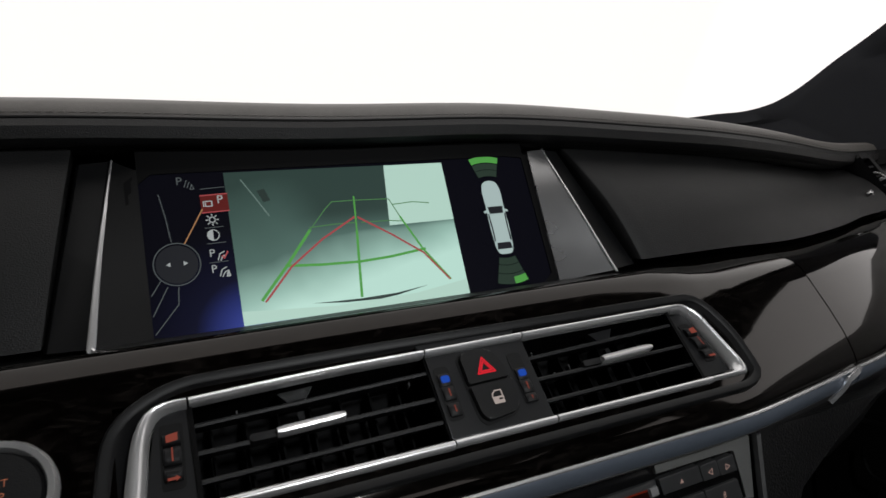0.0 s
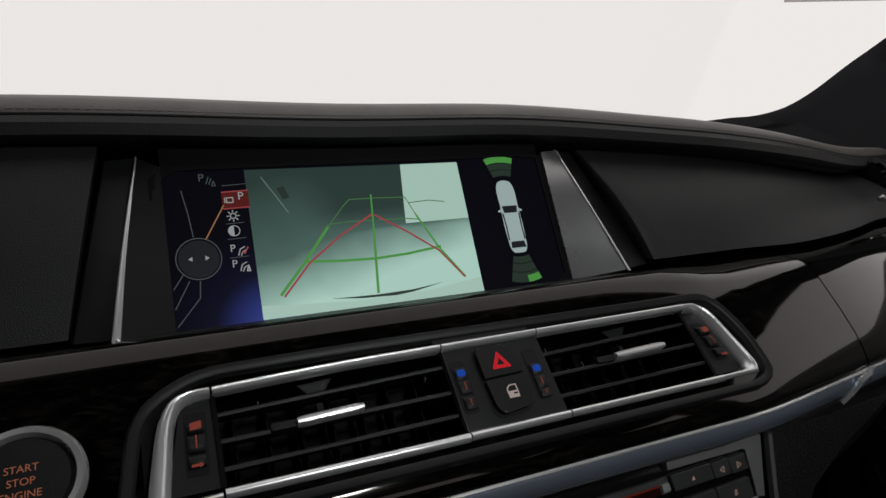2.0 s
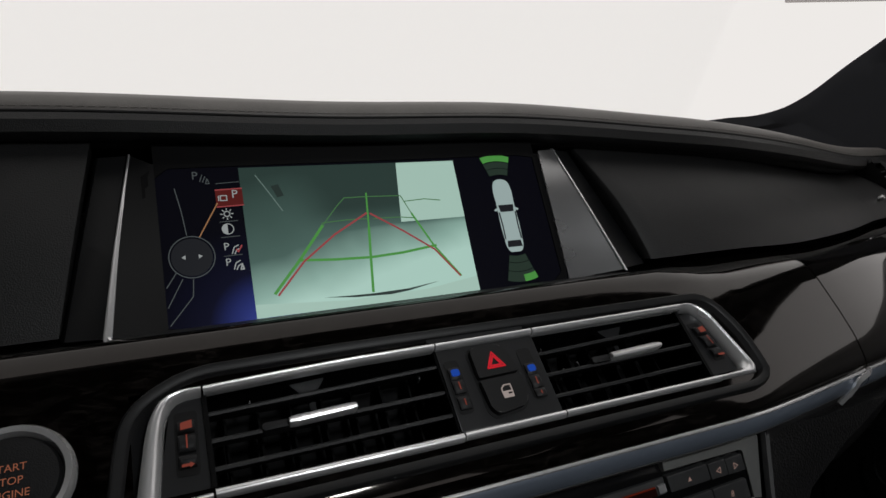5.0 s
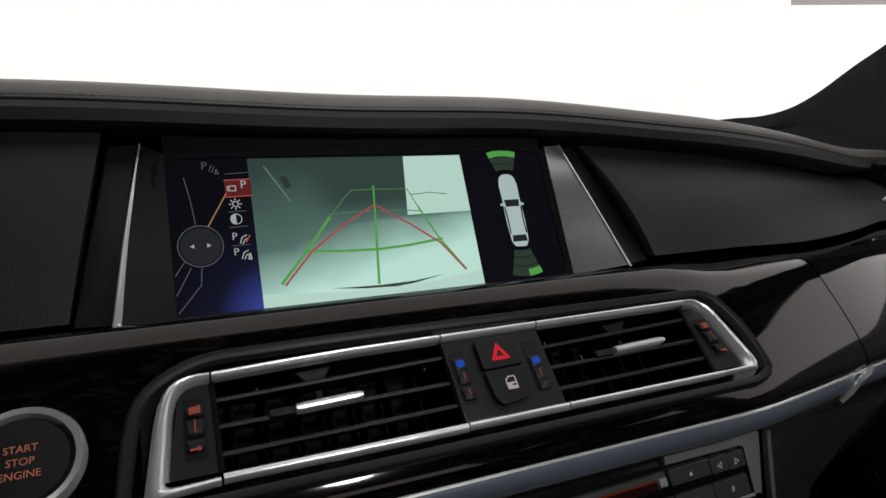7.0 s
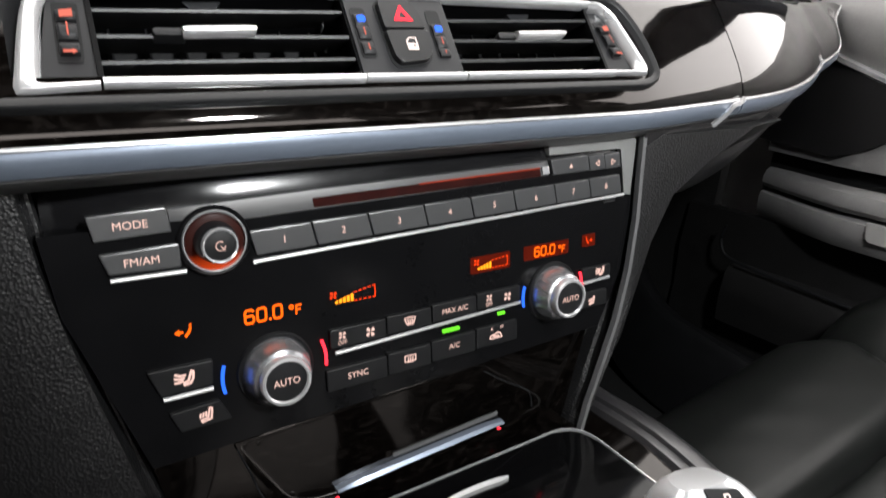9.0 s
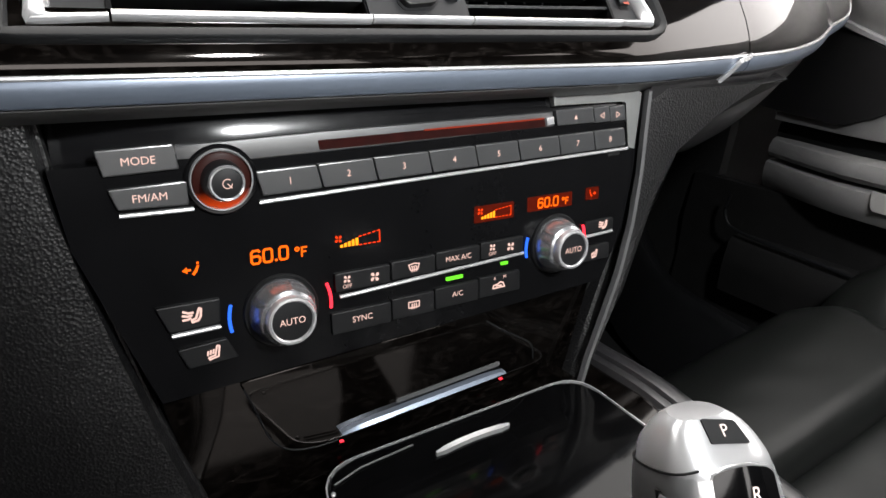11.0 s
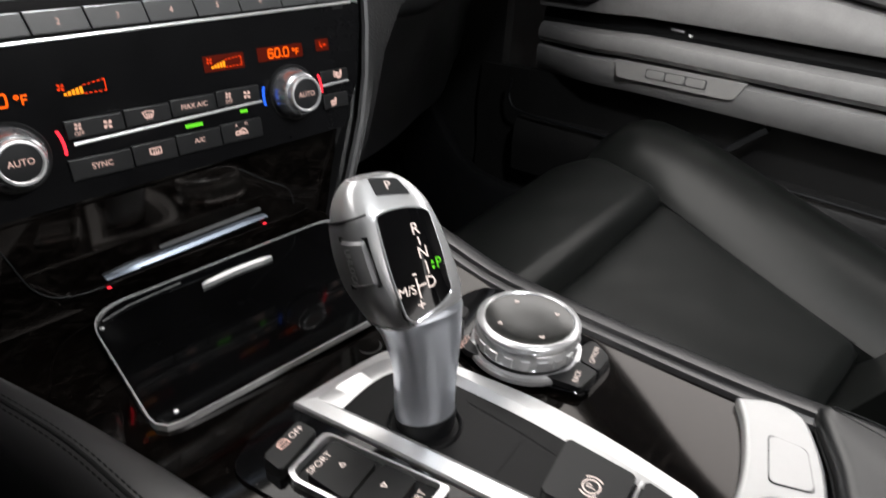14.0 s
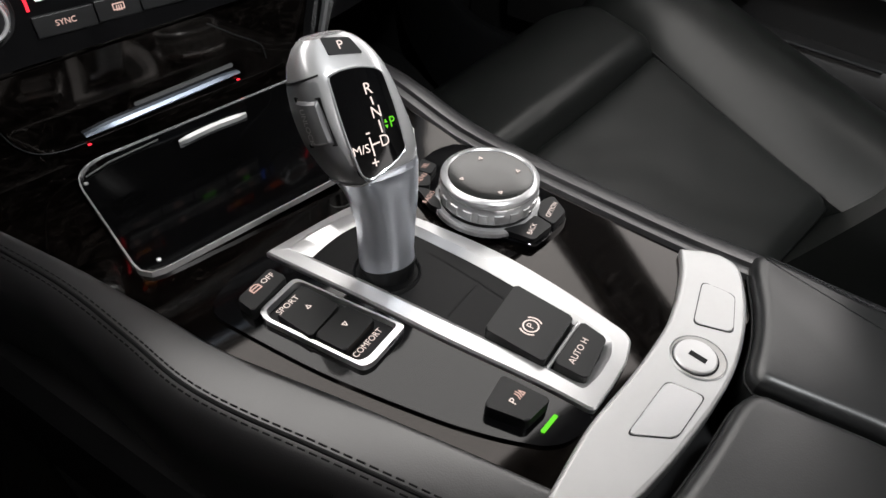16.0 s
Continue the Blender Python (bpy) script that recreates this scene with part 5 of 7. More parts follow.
# ---- start button ----
def start_button():
    b = thing("start_button", (-0.246, 0.018, 0.69), "round engine start button in a chrome ring", "start button")
    fr = Plane((-0.2465, 0.0135, 0.6915), (1, 0, 0), (0, 0.87, 1))
    part("ring", turned(fr, 0, 0, [(0.0225, -0.004), (0.0225, 0.001), (0.021, 0.004), (0.0188, 0.0035), (0.0178, 0.0), (0.0178, -0.004)]), SATIN, b, "chrome ring")
    part("cap", turned(fr, 0, 0, [(0.0176, -0.006), (0.0176, 0.001), (0.0165, 0.0025), (0.008, 0.003), (0.0005, 0.003)]), PLASTIC, b, "black cap")
    for w, y in (("START", 0.0055), ("STOP", -0.0005), ("ENGINE", -0.0065)):
        text("engine_print", w, fr, 0.0, y * 0.85 - 0.0005, 0.0042, PAINTO, b, 0.0031, 0.95)


start_button()


# ---- audio and climate panel ----
FAN = [[(r * math.cos(a + d), r * math.sin(a + d)) for r, d in ((0.0004, 0.0), (0.0016, -0.65), (0.0027, -0.5), (0.0033, -0.1), (0.0028, 0.3), (0.0015, 0.35))] for a in (0.78, 2.35, 3.93, 5.5)]


def shift(shapes, a, b, k=1.0):
    return [[(x * k + a, y * k + b) for x, y in s] for s in shapes]


SEATV = [[(0.0026, 0.003), (0.0034, 0.0026), (0.003, -0.0006), (0.0018, -0.0024), (-0.0006, -0.0028), (-0.0008, -0.0018), (0.001, -0.0012), (0.0026, 0.003)], [(-0.004, 0.0026), (-0.002, 0.0016), (0.0, 0.0016)], [(-0.0044, 0.0008), (-0.0024, 0.0002), (-0.0006, 0.0004)], [(-0.0044, -0.0012), (-0.0026, -0.0012), (-0.0012, -0.0008)]]
SEATH = [[(0.0014, 0.0034), (0.0024, 0.003), (0.0016, -0.0018), (-0.0022, -0.0026), (-0.0026, -0.0016), (0.0002, -0.001), (0.0014, 0.0034)], [(-0.003, -0.0004), (-0.0026, 0.0014)], [(-0.0018, -0.0002), (-0.0014, 0.0016)], [(-0.0006, 0.0), (-0.0002, 0.0018)]]
DEFROST = [[(-0.0034, 0.002), (-0.0022, -0.0012), (0.0022, -0.0012), (0.0034, 0.002), (0.0, 0.0026), (-0.0034, 0.002)], [(-0.0014, -0.0022), (-0.001, 0.0004), (-0.0016, 0.001)], [(0.0, -0.0022), (0.0002, 0.0004), (-0.0002, 0.001)], [(0.0014, -0.0022), (0.0016, 0.0004), (0.001, 0.001)]]
DEFREAR = [[(-0.0034, 0.002), (-0.0034, -0.0014), (0.0034, -0.0014), (0.0034, 0.002), (-0.0034, 0.002)], [(-0.0014, -0.0022), (-0.0012, 0.0008)], [(0.0, -0.0022), (0.0002, 0.0008)], [(0.0014, -0.0022), (0.0016, 0.0008)]]
RECIRC = [[(-0.0045, -0.0022), (-0.004, -0.0004), (-0.001, 0.0002), (0.001, 0.0012), (0.003, 0.0004), (0.0042, -0.0022), (-0.0045, -0.0022)], [(-0.002, -0.001), (0.0016, -0.001), (0.0016, -0.0018)]]


def key(parent, name, pts, mat, h=0.0022, label="", bevel=0.0007):
    return part(name, prism(PAN, rounded(pan(pts), 0.0008, 2), -0.002, h, bevel), mat, parent, label)


def quad(x0, x1, z0, z1):
    return [(x0, z0), (x1, z0), (x1, z1), (x0, z1)]


def audio():
    a = thing("audio_panel", (-0.03, 0.0, 0.59), "black car audio panel with a disc slot and numbered keys", "car radio")
    part("facia", prism(PAN, pan([(-0.203, 0.5775), (0.1315, 0.5775), (0.1342, 0.6135), (-0.207, 0.6135)]), -0.012, 0.0), PANELBLACK, a, "gloss black facia")

    def rolled(x0, x1, low, high, up):
        """A skin on the facia between two heights, rolling back towards its top and its passenger end."""
        rows = []
        for i in range(17):
            row = []
            for k in range(37):
                x = x0 + (x1 - x0) * k / 36
                z = low(x) + (high(x) - low(x)) * i / 16
                fall = 0.0055 * max(0.0, (z - 0.6125) / 0.0215) ** 2 + 0.004 * max(0.0, (x - 0.11) / 0.024) ** 2 + 0.009 * max(0.0, (-0.128 - x) / 0.06) ** 2
                row.append(PAN(x, pz(z), up - fall - (0.0008 if up and (i in (0, 16) or k in (0, 36)) else 0)))
            rows.append(row)
        return sheet(rows, tuple(PAN.n * -0.0015))

    part("facia_top", rolled(-0.2045, 0.1345, lambda x: 0.6132, lambda x: 0.634, 0.0), FACIATOP, a, "gloss black rolled facia top")
    # L-shaped grey piece standing for the side window's reflection in the facia
    part("facia_reflection", prism(PAN, pan([(0.0605, 0.6262), (0.1178, 0.6272), (0.1208, 0.6262), (0.1245, 0.5968), (0.1312, 0.5955), (0.1345, 0.6315), (0.13, 0.6338), (0.06, 0.6334)]), -0.008, 0.0008, 0.0006), FACIASHEEN, a, "grey corner standing for the side window's reflection")
    part("upper_plate", rolled(-0.1558, 0.0605, lambda x: 0.6112 + 0.022 * (x + 0.09) * (1.0 if x > -0.09 else 0.7), lambda x: 0.6216 + (0.0114 if x > -0.09 else 0.0257) * (x + 0.09), 0.0013), AUDIOKEY, a, "satin graphite plate")
    sl = part("disc_slot", prism(PAN, rounded(pan([(-0.0895, 0.6125), (0.0538, 0.6148), (0.0525, 0.6197), (-0.0901, 0.6173)]), 0.0008), -0.001, 0.0014), SLOTRED, a, "reddish disc slot")
    part("slot_lip", sweep([PAN(-0.03, pz(0.6183), 0.0015), PAN(0.0522, pz(0.6196), 0.0014)], 0.0005), SLOTLIT, sl, "red lit slot edge")
    part("slot_end", prism(PAN, pan([(0.0545, 0.6155), (0.0602, 0.6158), (0.0592, 0.6205), (0.0538, 0.6202)]), -0.001, 0.0022, 0.0005), SATIN, a, "small silver slot end")
    for name, x0, x1 in (("eject_key", 0.0617, 0.0915), ("back_key", 0.0921, 0.1052), ("forward_key", 0.1055, 0.1188)):
        k = key(a, name, [(x0 + 0.001, 0.6146), (x1 + 0.001, 0.615), (x1 - 0.001, 0.6248), (x0 - 0.001, 0.624)], AUDIOKEY)
        c = (x0 + x1) / 2
        y = pz(0.619)
        tri = {"eject_key": [(c - 0.0014, y - 0.001), (c + 0.0014, y - 0.001), (c, y + 0.0016)], "back_key": [(c + 0.0014, y - 0.0017), (c + 0.0014, y + 0.0017), (c - 0.0016, y)], "forward_key": [(c - 0.0014, y - 0.0017), (c - 0.0014, y + 0.0017), (c + 0.0016, y)]}[name]
        if name == "eject_key":
            part("symbol", blots(PAN, [tri], 0.0023), PAINT, k)
        else:
            part("symbol", strokes(PAN, [tri + [tri[0]]], 0.0005, 0.0023), PAINT, k)
    m = key(a, "mode_key", [(-0.1868, 0.6088), (-0.1558, 0.6096), (-0.1573, 0.6207), (-0.1887, 0.62)], AUDIOKEY)
    text("print", "MODE", PAN, -0.1722, pz(0.6145), 0.005, PAINT, m, 0.0023)
    m = key(a, "band_key", [(-0.183, 0.5941), (-0.1535, 0.5932), (-0.1534, 0.604), (-0.1858, 0.6033)], AUDIOKEY)
    text("print", "FM/AM", PAN, -0.1695, pz(0.5983), 0.005, PAINT, m, 0.0023)
    joints = (-0.1212, -0.0903, -0.0597, -0.0266, 0.0037, 0.0339, 0.0649, 0.0934, 0.1204)
    for i, (x0, x1) in enumerate(zip(joints, joints[1:])):
        za, zb = 0.5932 + 0.00065 * i, 0.6051 + 0.00066 * i
        k = key(a, "number_key", [(x0 + 0.0016, za), (x1 + 0.0010, za + 0.0006), (x1 - 0.0016, zb + 0.0006), (x0 - 0.0010, zb)], AUDIOKEY)
        text("print", str(i + 1), PAN, (x0 + x1) / 2, pz((za + zb) / 2), 0.005, PAINT, k, 0.0023)
    for x0, z0, x1, z1 in ((-0.1827, 0.5914, -0.1516, 0.5909), (-0.1214, 0.5902, 0.1239, 0.5966)):
        part("bright_line", sweep([PAN(x0, pz(z0), 0.0012), PAN(x1, pz(z1), 0.0012)], 0.0011), SILVER, a, "thin bright metal line")
    vx, vb = -0.138, pz(0.6028)
    part("knob_collar", turned(PAN, vx, vb, [(0.0168, -0.001), (0.0167, 0.0012), (0.0158, 0.002), (0.0147, 0.0018), (0.0145, -0.001)], 48), PANELBLACK, a, "black collar round the volume knob")
    kb = part("knob_ring", turned(PAN, vx, vb, [(0.0147, 0.0), (0.0146, 0.0024), (0.0142, 0.003), (0.0136, 0.0026), (0.0134, 0.0)], 48), SATIN, a, "thin bright ring")
    part("lit_gap", turned(PAN, vx, vb, [(0.0134, -0.001), (0.013, 0.0018), (0.0118, 0.0024), (0.0084, 0.0026), (0.0083, -0.001)]), REDRING, kb, "red lit ring")
    kn = part("volume_knob", turned(PAN, vx, vb, [(0.0098, 0.0), (0.0097, 0.003), (0.009, 0.0085), (0.0084, 0.0112), (0.0074, 0.0122)]), BEZEL, a, "dark volume knob")
    part("rim", turned(PAN, vx, vb, [(0.0083, 0.0108), (0.0082, 0.0124), (0.0077, 0.0132), (0.007, 0.013), (0.0067, 0.012)]), CHROME, kn, "bright rim")
    part("cap", turned(PAN, vx, vb, [(0.0068, 0.011), (0.0067, 0.0124), (0.004, 0.0128), (0.0003, 0.0129)]), BUTTON, kn)
    arc = [(vx + 0.0021 * math.cos(t), vb + 0.0021 * math.sin(t)) for t in [0.9 + i * 0.33 for i in range(17)]]
    part("power_symbol", strokes(PAN, [arc, [(vx, vb), (vx + 0.0018, vb - 0.0021)]], 0.0004, 0.013), PAINT, kn)


def climate():
    c = thing("climate_panel", (-0.03, 0.0, 0.5), "gloss black climate panel with amber readouts and two silver dials", "climate control")
    part("facia", prism(PAN, pan([(-0.1765, 0.4985), (0.107, 0.5085), (0.125, 0.543), (0.1312, 0.5775), (-0.2028, 0.5775)]), -0.012, 0.0), PANELBLACK, c, "gloss black facia")
    # amber readouts
    ZERO = rounded([(-0.5, -0.5), (0.5, -0.5), (0.5, 0.5), (-0.5, 0.5)], 0.3, 4)
    ZERO = [ZERO + [ZERO[0]]]
    SIX = [[(0.46, 0.38), (0.3, 0.5), (-0.3, 0.5), (-0.5, 0.34), (-0.5, -0.34), (-0.3, -0.5), (0.3, -0.5), (0.5, -0.34), (0.5, -0.08), (0.3, 0.06), (-0.5, 0.06)]]
    EFF = [[(0.5, 0.5), (-0.42, 0.5), (-0.42, -0.5)], [(-0.42, 0.02), (0.32, 0.02)]]
    RING = [[(0.5 * math.cos(t), 0.5 * math.sin(t)) for t in [i * math.pi / 6 for i in range(13)]]]

    def figure(lines, x, b, w, h):
        return [[(x + p * w + 0.12 * q * h * 0.3, b + q * h) for p, q in line] for line in lines]

    for x, z, k in ((-0.1185, 0.5634, 1.0), (0.0585, 0.5684, 0.87)):
        b = pz(z)
        if x > 0:
            part("readout_glow", prism(PAN, rounded(pan(quad(0.0422, 0.0783, 0.5638, 0.5729)), 0.0008), 0.0, 0.0003), AMBERBG, c)
        for shape, dx in ((SIX, -0.0072), (ZERO, -0.0012), (ZERO, 0.0068)):
            part("readout", strokes(PAN, figure(shape, x + dx * k, b, 0.0042 * k, 0.0066 * k), 0.0012 * k, 0.0005), AMBER, c, "amber temperature figure")
        part("readout", blots(PAN, [box2(x + 0.0028 * k, b - 0.003 * k, 0.0013 * k, 0.0013 * k)], 0.0005), AMBER, c)
        part("readout_unit", strokes(PAN, figure(RING, x + 0.0138 * k, b + 0.0008 * k, 0.0018 * k, 0.0018 * k) + figure(EFF, x + 0.0174 * k, b - 0.001 * k, 0.0028 * k, 0.0046 * k), 0.0009 * k, 0.0005), AMBER, c)
    for x0, x1, za, zb in ((-0.0815, -0.0585, 0.5612, 0.5676), (0.0078, 0.0294, 0.5642, 0.5699)):
        if x0 > 0:
            part("fan_glow", prism(PAN, rounded(pan(quad(0.003, 0.0318, 0.5622, 0.5722)), 0.0008), 0.0, 0.0003), AMBERBG, c)
        step = (x1 - x0) / 10.5
        part("fan_symbol", blots(PAN, shift(FAN, x0 - 0.0008, pz(za) + 0.0048, 0.72), 0.0006), AMBERRED, c)
        for i in range(5):
            xa, h = x0 + i * step, 0.0017 + 0.00062 * i
            part("fan_bar", blots(PAN, [[(xa, pz(za)), (xa + step * 0.74, pz(za)), (xa + step * 0.74, pz(za) + h), (xa, pz(za) + h - 0.0004)]], 0.0006), AMBERYELLOW, c)
        top = [((x0 + 5 * step) + (x1 - x0 - 5 * step) * t, pz(za) + 0.0045 + (pz(zb) - pz(za) - 0.0045) * t) for t in [i / 9 for i in range(10)]]
        low = [((x0 + 5 * step) + (x1 - x0 - 5 * step) * t, pz(za)) for t in [i / 9 for i in range(10)]]
        dashes = [[p, q] for line in (top, low) for p, q in zip(line[::2], line[1::2])]
        part("fan_outline", strokes(PAN, dashes + [[top[-1], low[-1]]], 0.0006, 0.0005), AMBERRED, c)
    person = [[(-0.0048, 0.0), (-0.002, 0.002), (-0.002, -0.002)], [(-0.002, 0.0006), (0.0, 0.0006), (0.0, -0.0006), (-0.002, -0.0006)], [(0.0012, -0.0036), (0.0032, -0.0014), (0.0046, 0.002), (0.0034, 0.0024), (0.0018, -0.0006), (0.0002, -0.0022)], [(0.003, 0.003), (0.0044, 0.0028), (0.0046, 0.0042), (0.0034, 0.0042)]]
    part("air_symbol", blots(PAN, shift(person, -0.1562, pz(0.5624), 0.85), 0.0006), AMBER, c)
    part("air_glow", prism(PAN, rounded(pan(quad(0.0897, 0.1012, 0.5655, 0.5737)), 0.0008), 0.0, 0.0003), AMBERBG, c)
    part("air_symbol", blots(PAN, shift([[(-x, y) for x, y in s] for s in person], 0.0955, pz(0.5696), 0.65), 0.0006), AMBERRED, c)
    # keys
    kk = key(c, "seat_air_key", [(-0.1695, 0.534), (-0.146, 0.5345), (-0.145, 0.5465), (-0.174, 0.547)], BUTTON)
    part("symbol", strokes(PAN, shift(SEATV, -0.158, pz(0.5405), 1.1), 0.0011, 0.0023), PAINT, kk)
    part("bright_line", sweep([PAN(-0.1685, pz(0.5318), 0.001), PAN(-0.146, pz(0.532), 0.001)], 0.0012), SATIN, c)
    kk = key(c, "seat_heat_key", [(-0.163, 0.514), (-0.139, 0.5145), (-0.144, 0.5255), (-0.167, 0.5245)], BUTTON)
    part("symbol", strokes(PAN, shift(SEATH, -0.1505, pz(0.5195), 1.1), 0.0009, 0.0023), PAINT, kk)
    xs = (-0.0875, -0.0532, -0.0245, 0.0062, 0.0385)
    for i, (x0, x1) in enumerate(zip(xs, xs[1:])):
        d = 0.0008 * i
        kk = key(c, "upper_key", quad(x0 + (0.0015 if i == 0 else 0.0003), x1 - 0.0003, 0.5375 + d, 0.5478 + d), BUTTON)
        m, z = (x0 + x1) / 2, pz(0.5425 + d)
        if i in (0, 3):
            q = 0.009 if i == 0 else 0.0075
            part("symbol", blots(PAN, shift(FAN, m - q, z + 0.0016, 0.75), 0.0023), PAINT, kk)
            text("print", "OFF", PAN, m - q, z - 0.0024, 0.0031, PAINT, kk, 0.0023)
            part("symbol", blots(PAN, shift(FAN, m + q * 0.8, z, 0.95), 0.0023), PAINT, kk)
        elif i == 1:
            part("symbol", strokes(PAN, shift(DEFROST, m, z), 0.0007, 0.0023), PAINT, kk)
        else:
            text("print", "MAX A/C", PAN, m, z, 0.0046, PAINT, kk, 0.0023, 0.95)
    part("bright_line", sweep([PAN(-0.0835, pz(0.5345), 0.001), PAN(0.0392, pz(0.5388), 0.001)], 0.0011), SATIN, c, "thin bright metal line")
    xs = (-0.0895, -0.0535, -0.0255, 0.0055, 0.0365)
    for i, (x0, x1) in enumerate(zip(xs, xs[1:])):
        d = 0.0008 * i
        kk = key(c, "lower_key", quad(x0 + 0.0003, x1 - 0.0003, 0.514 + d * 0.7, 0.5262 + d), BUTTON)
        m, z = (x0 + x1) / 2, pz(0.5205 + d)
        if i == 0:
            text("print", "SYNC", PAN, m, z, 0.0048, PAINT, kk, 0.0023)
        elif i == 1:
            part("symbol", strokes(PAN, shift(DEFREAR, m, z), 0.0007, 0.0023), PAINT, kk)
        elif i == 2:
            text("print", "A/C", PAN, m, z, 0.0046, PAINT, kk, 0.0023)
        else:
            part("symbol", strokes(PAN, shift(RECIRC, m - 0.001, z - 0.0004), 0.0009, 0.0023), PAINT, kk)
            text("print", "A", PAN, m - 0.0042, z + 0.0034, 0.003, PAINT, kk, 0.0023)
            text("print", "M", PAN, m + 0.0032, z + 0.0036, 0.003, PAINT, kk, 0.0023)
    part("indicator", prism(PAN, pan(quad(-0.0168, -0.0055, 0.5308, 0.5328)), 0.0, 0.0012), GREENGLOW, c, "green lit indicator")
    part("indicator", prism(PAN, pan(quad(0.0225, 0.0275, 0.5336, 0.5354)), 0.0, 0.0012), GREENGLOW, c, "green lit indicator")
    kk = key(c, "seat_air_key", quad(0.0895, 0.1145, 0.5435, 0.5515), BUTTON)
    part("symbol", strokes(PAN, shift(SEATV, 0.105, pz(0.5478), 0.9), 0.001, 0.0023), PAINT, kk)
    part("bright_line", sweep([PAN(0.091, pz(0.5412), 0.001), PAN(0.1145, pz(0.5422), 0.001)], 0.0011), SATIN, c)
    kk = key(c, "seat_heat_key", quad(0.0895, 0.112, 0.524, 0.5345), BUTTON)
    part("symbol", strokes(PAN, shift(SEATH, 0.0985, pz(0.5285), 0.9), 0.0008, 0.0023), PAINT, kk)
    # dials
    for cx, cz in ((-0.115, 0.5335), (0.0655, 0.5405)):
        y = pz(cz)
        well = part("dial_well", turned(PAN, cx, y, [(0.0198, -0.004), (0.0196, 0.0008), (0.019, 0.0014), (0.0165, 0.0006), (0.0165, -0.004)]), DEEP, c, "black dial collar")
        d = part("temperature_dial", turned(PAN, cx, y, [(0.0172, 0.0), (0.0172, 0.0025), (0.0165, 0.0045), (0.015, 0.011), (0.0142, 0.0128), (0.0128, 0.0136)], 48), DIAL, c, "ribbed silver temperature dial")
        part("rim", turned(PAN, cx, y, [(0.0125, 0.013), (0.0128, 0.015), (0.0127, 0.0168), (0.012, 0.0182), (0.0108, 0.0184), (0.0102, 0.0178), (0.01, 0.0162)], 48), SATIN, d, "bright dial rim")
        part("cap", turned(PAN, cx, y, [(0.0102, 0.015), (0.0101, 0.0173), (0.007, 0.0177), (0.0004, 0.0178)], 40), PLASTIC, d, "black dial cap")
        text("print", "AUTO", PAN, cx, y, 0.005, PAINT, d, 0.0179, 0.95)
        rib = bmesh.new()
        for i in range(6):
            t = 2 * math.pi * (i / 6 + 0.22)
            p = lambda r, h, w: PAN(cx + r * math.cos(t) - w * math.sin(t), y + r * math.sin(t) + w * math.cos(t), h)
            loft([[p(0.0162, 0.004, -0.0022), p(0.0174, 0.004, 0), p(0.0162, 0.004, 0.0022)], [p(0.0138, 0.0125, -0.0018), p(0.0149, 0.0122, 0), p(0.0138, 0.0125, 0.0018)]], rib)
        tagged(part("grip_rib", rib, DIAL, d), kind="stuff")
        for sgn, mt, nm in ((-1, BLUEGLOW, "blue lit arc"), (1, REDGLOW, "red lit arc")):
            t0 = math.pi if sgn < 0 else 0.0
            far = 0.0265 if cx < 0 else 0.0242
            arc = [(cx + far * math.cos(t0 + u), y + far * math.sin(t0 + u)) for u in [-0.27 + 0.09 * i + (0.12 if sgn > 0 else -0.05) for i in range(7)]]
            part("arc", sweep([PAN(p, q, 0.0012) for p, q in arc], 0.0009, up=tuple(PAN.n)), mt, c, nm)


SLOTRED = material("disc_slot_felt", (0.018, 0.0026, 0.002), 0.75, spec=0.08, var=0.5, scale=120)
SLOTLIT = glow_material("slot_lamp", (0.9, 0.09, 0.03), 0.05)
DIAL = material("ribbed_silver_dial", (0.46, 0.465, 0.48), 0.26, metal=0.8, var=0.06)
audio()
climate()


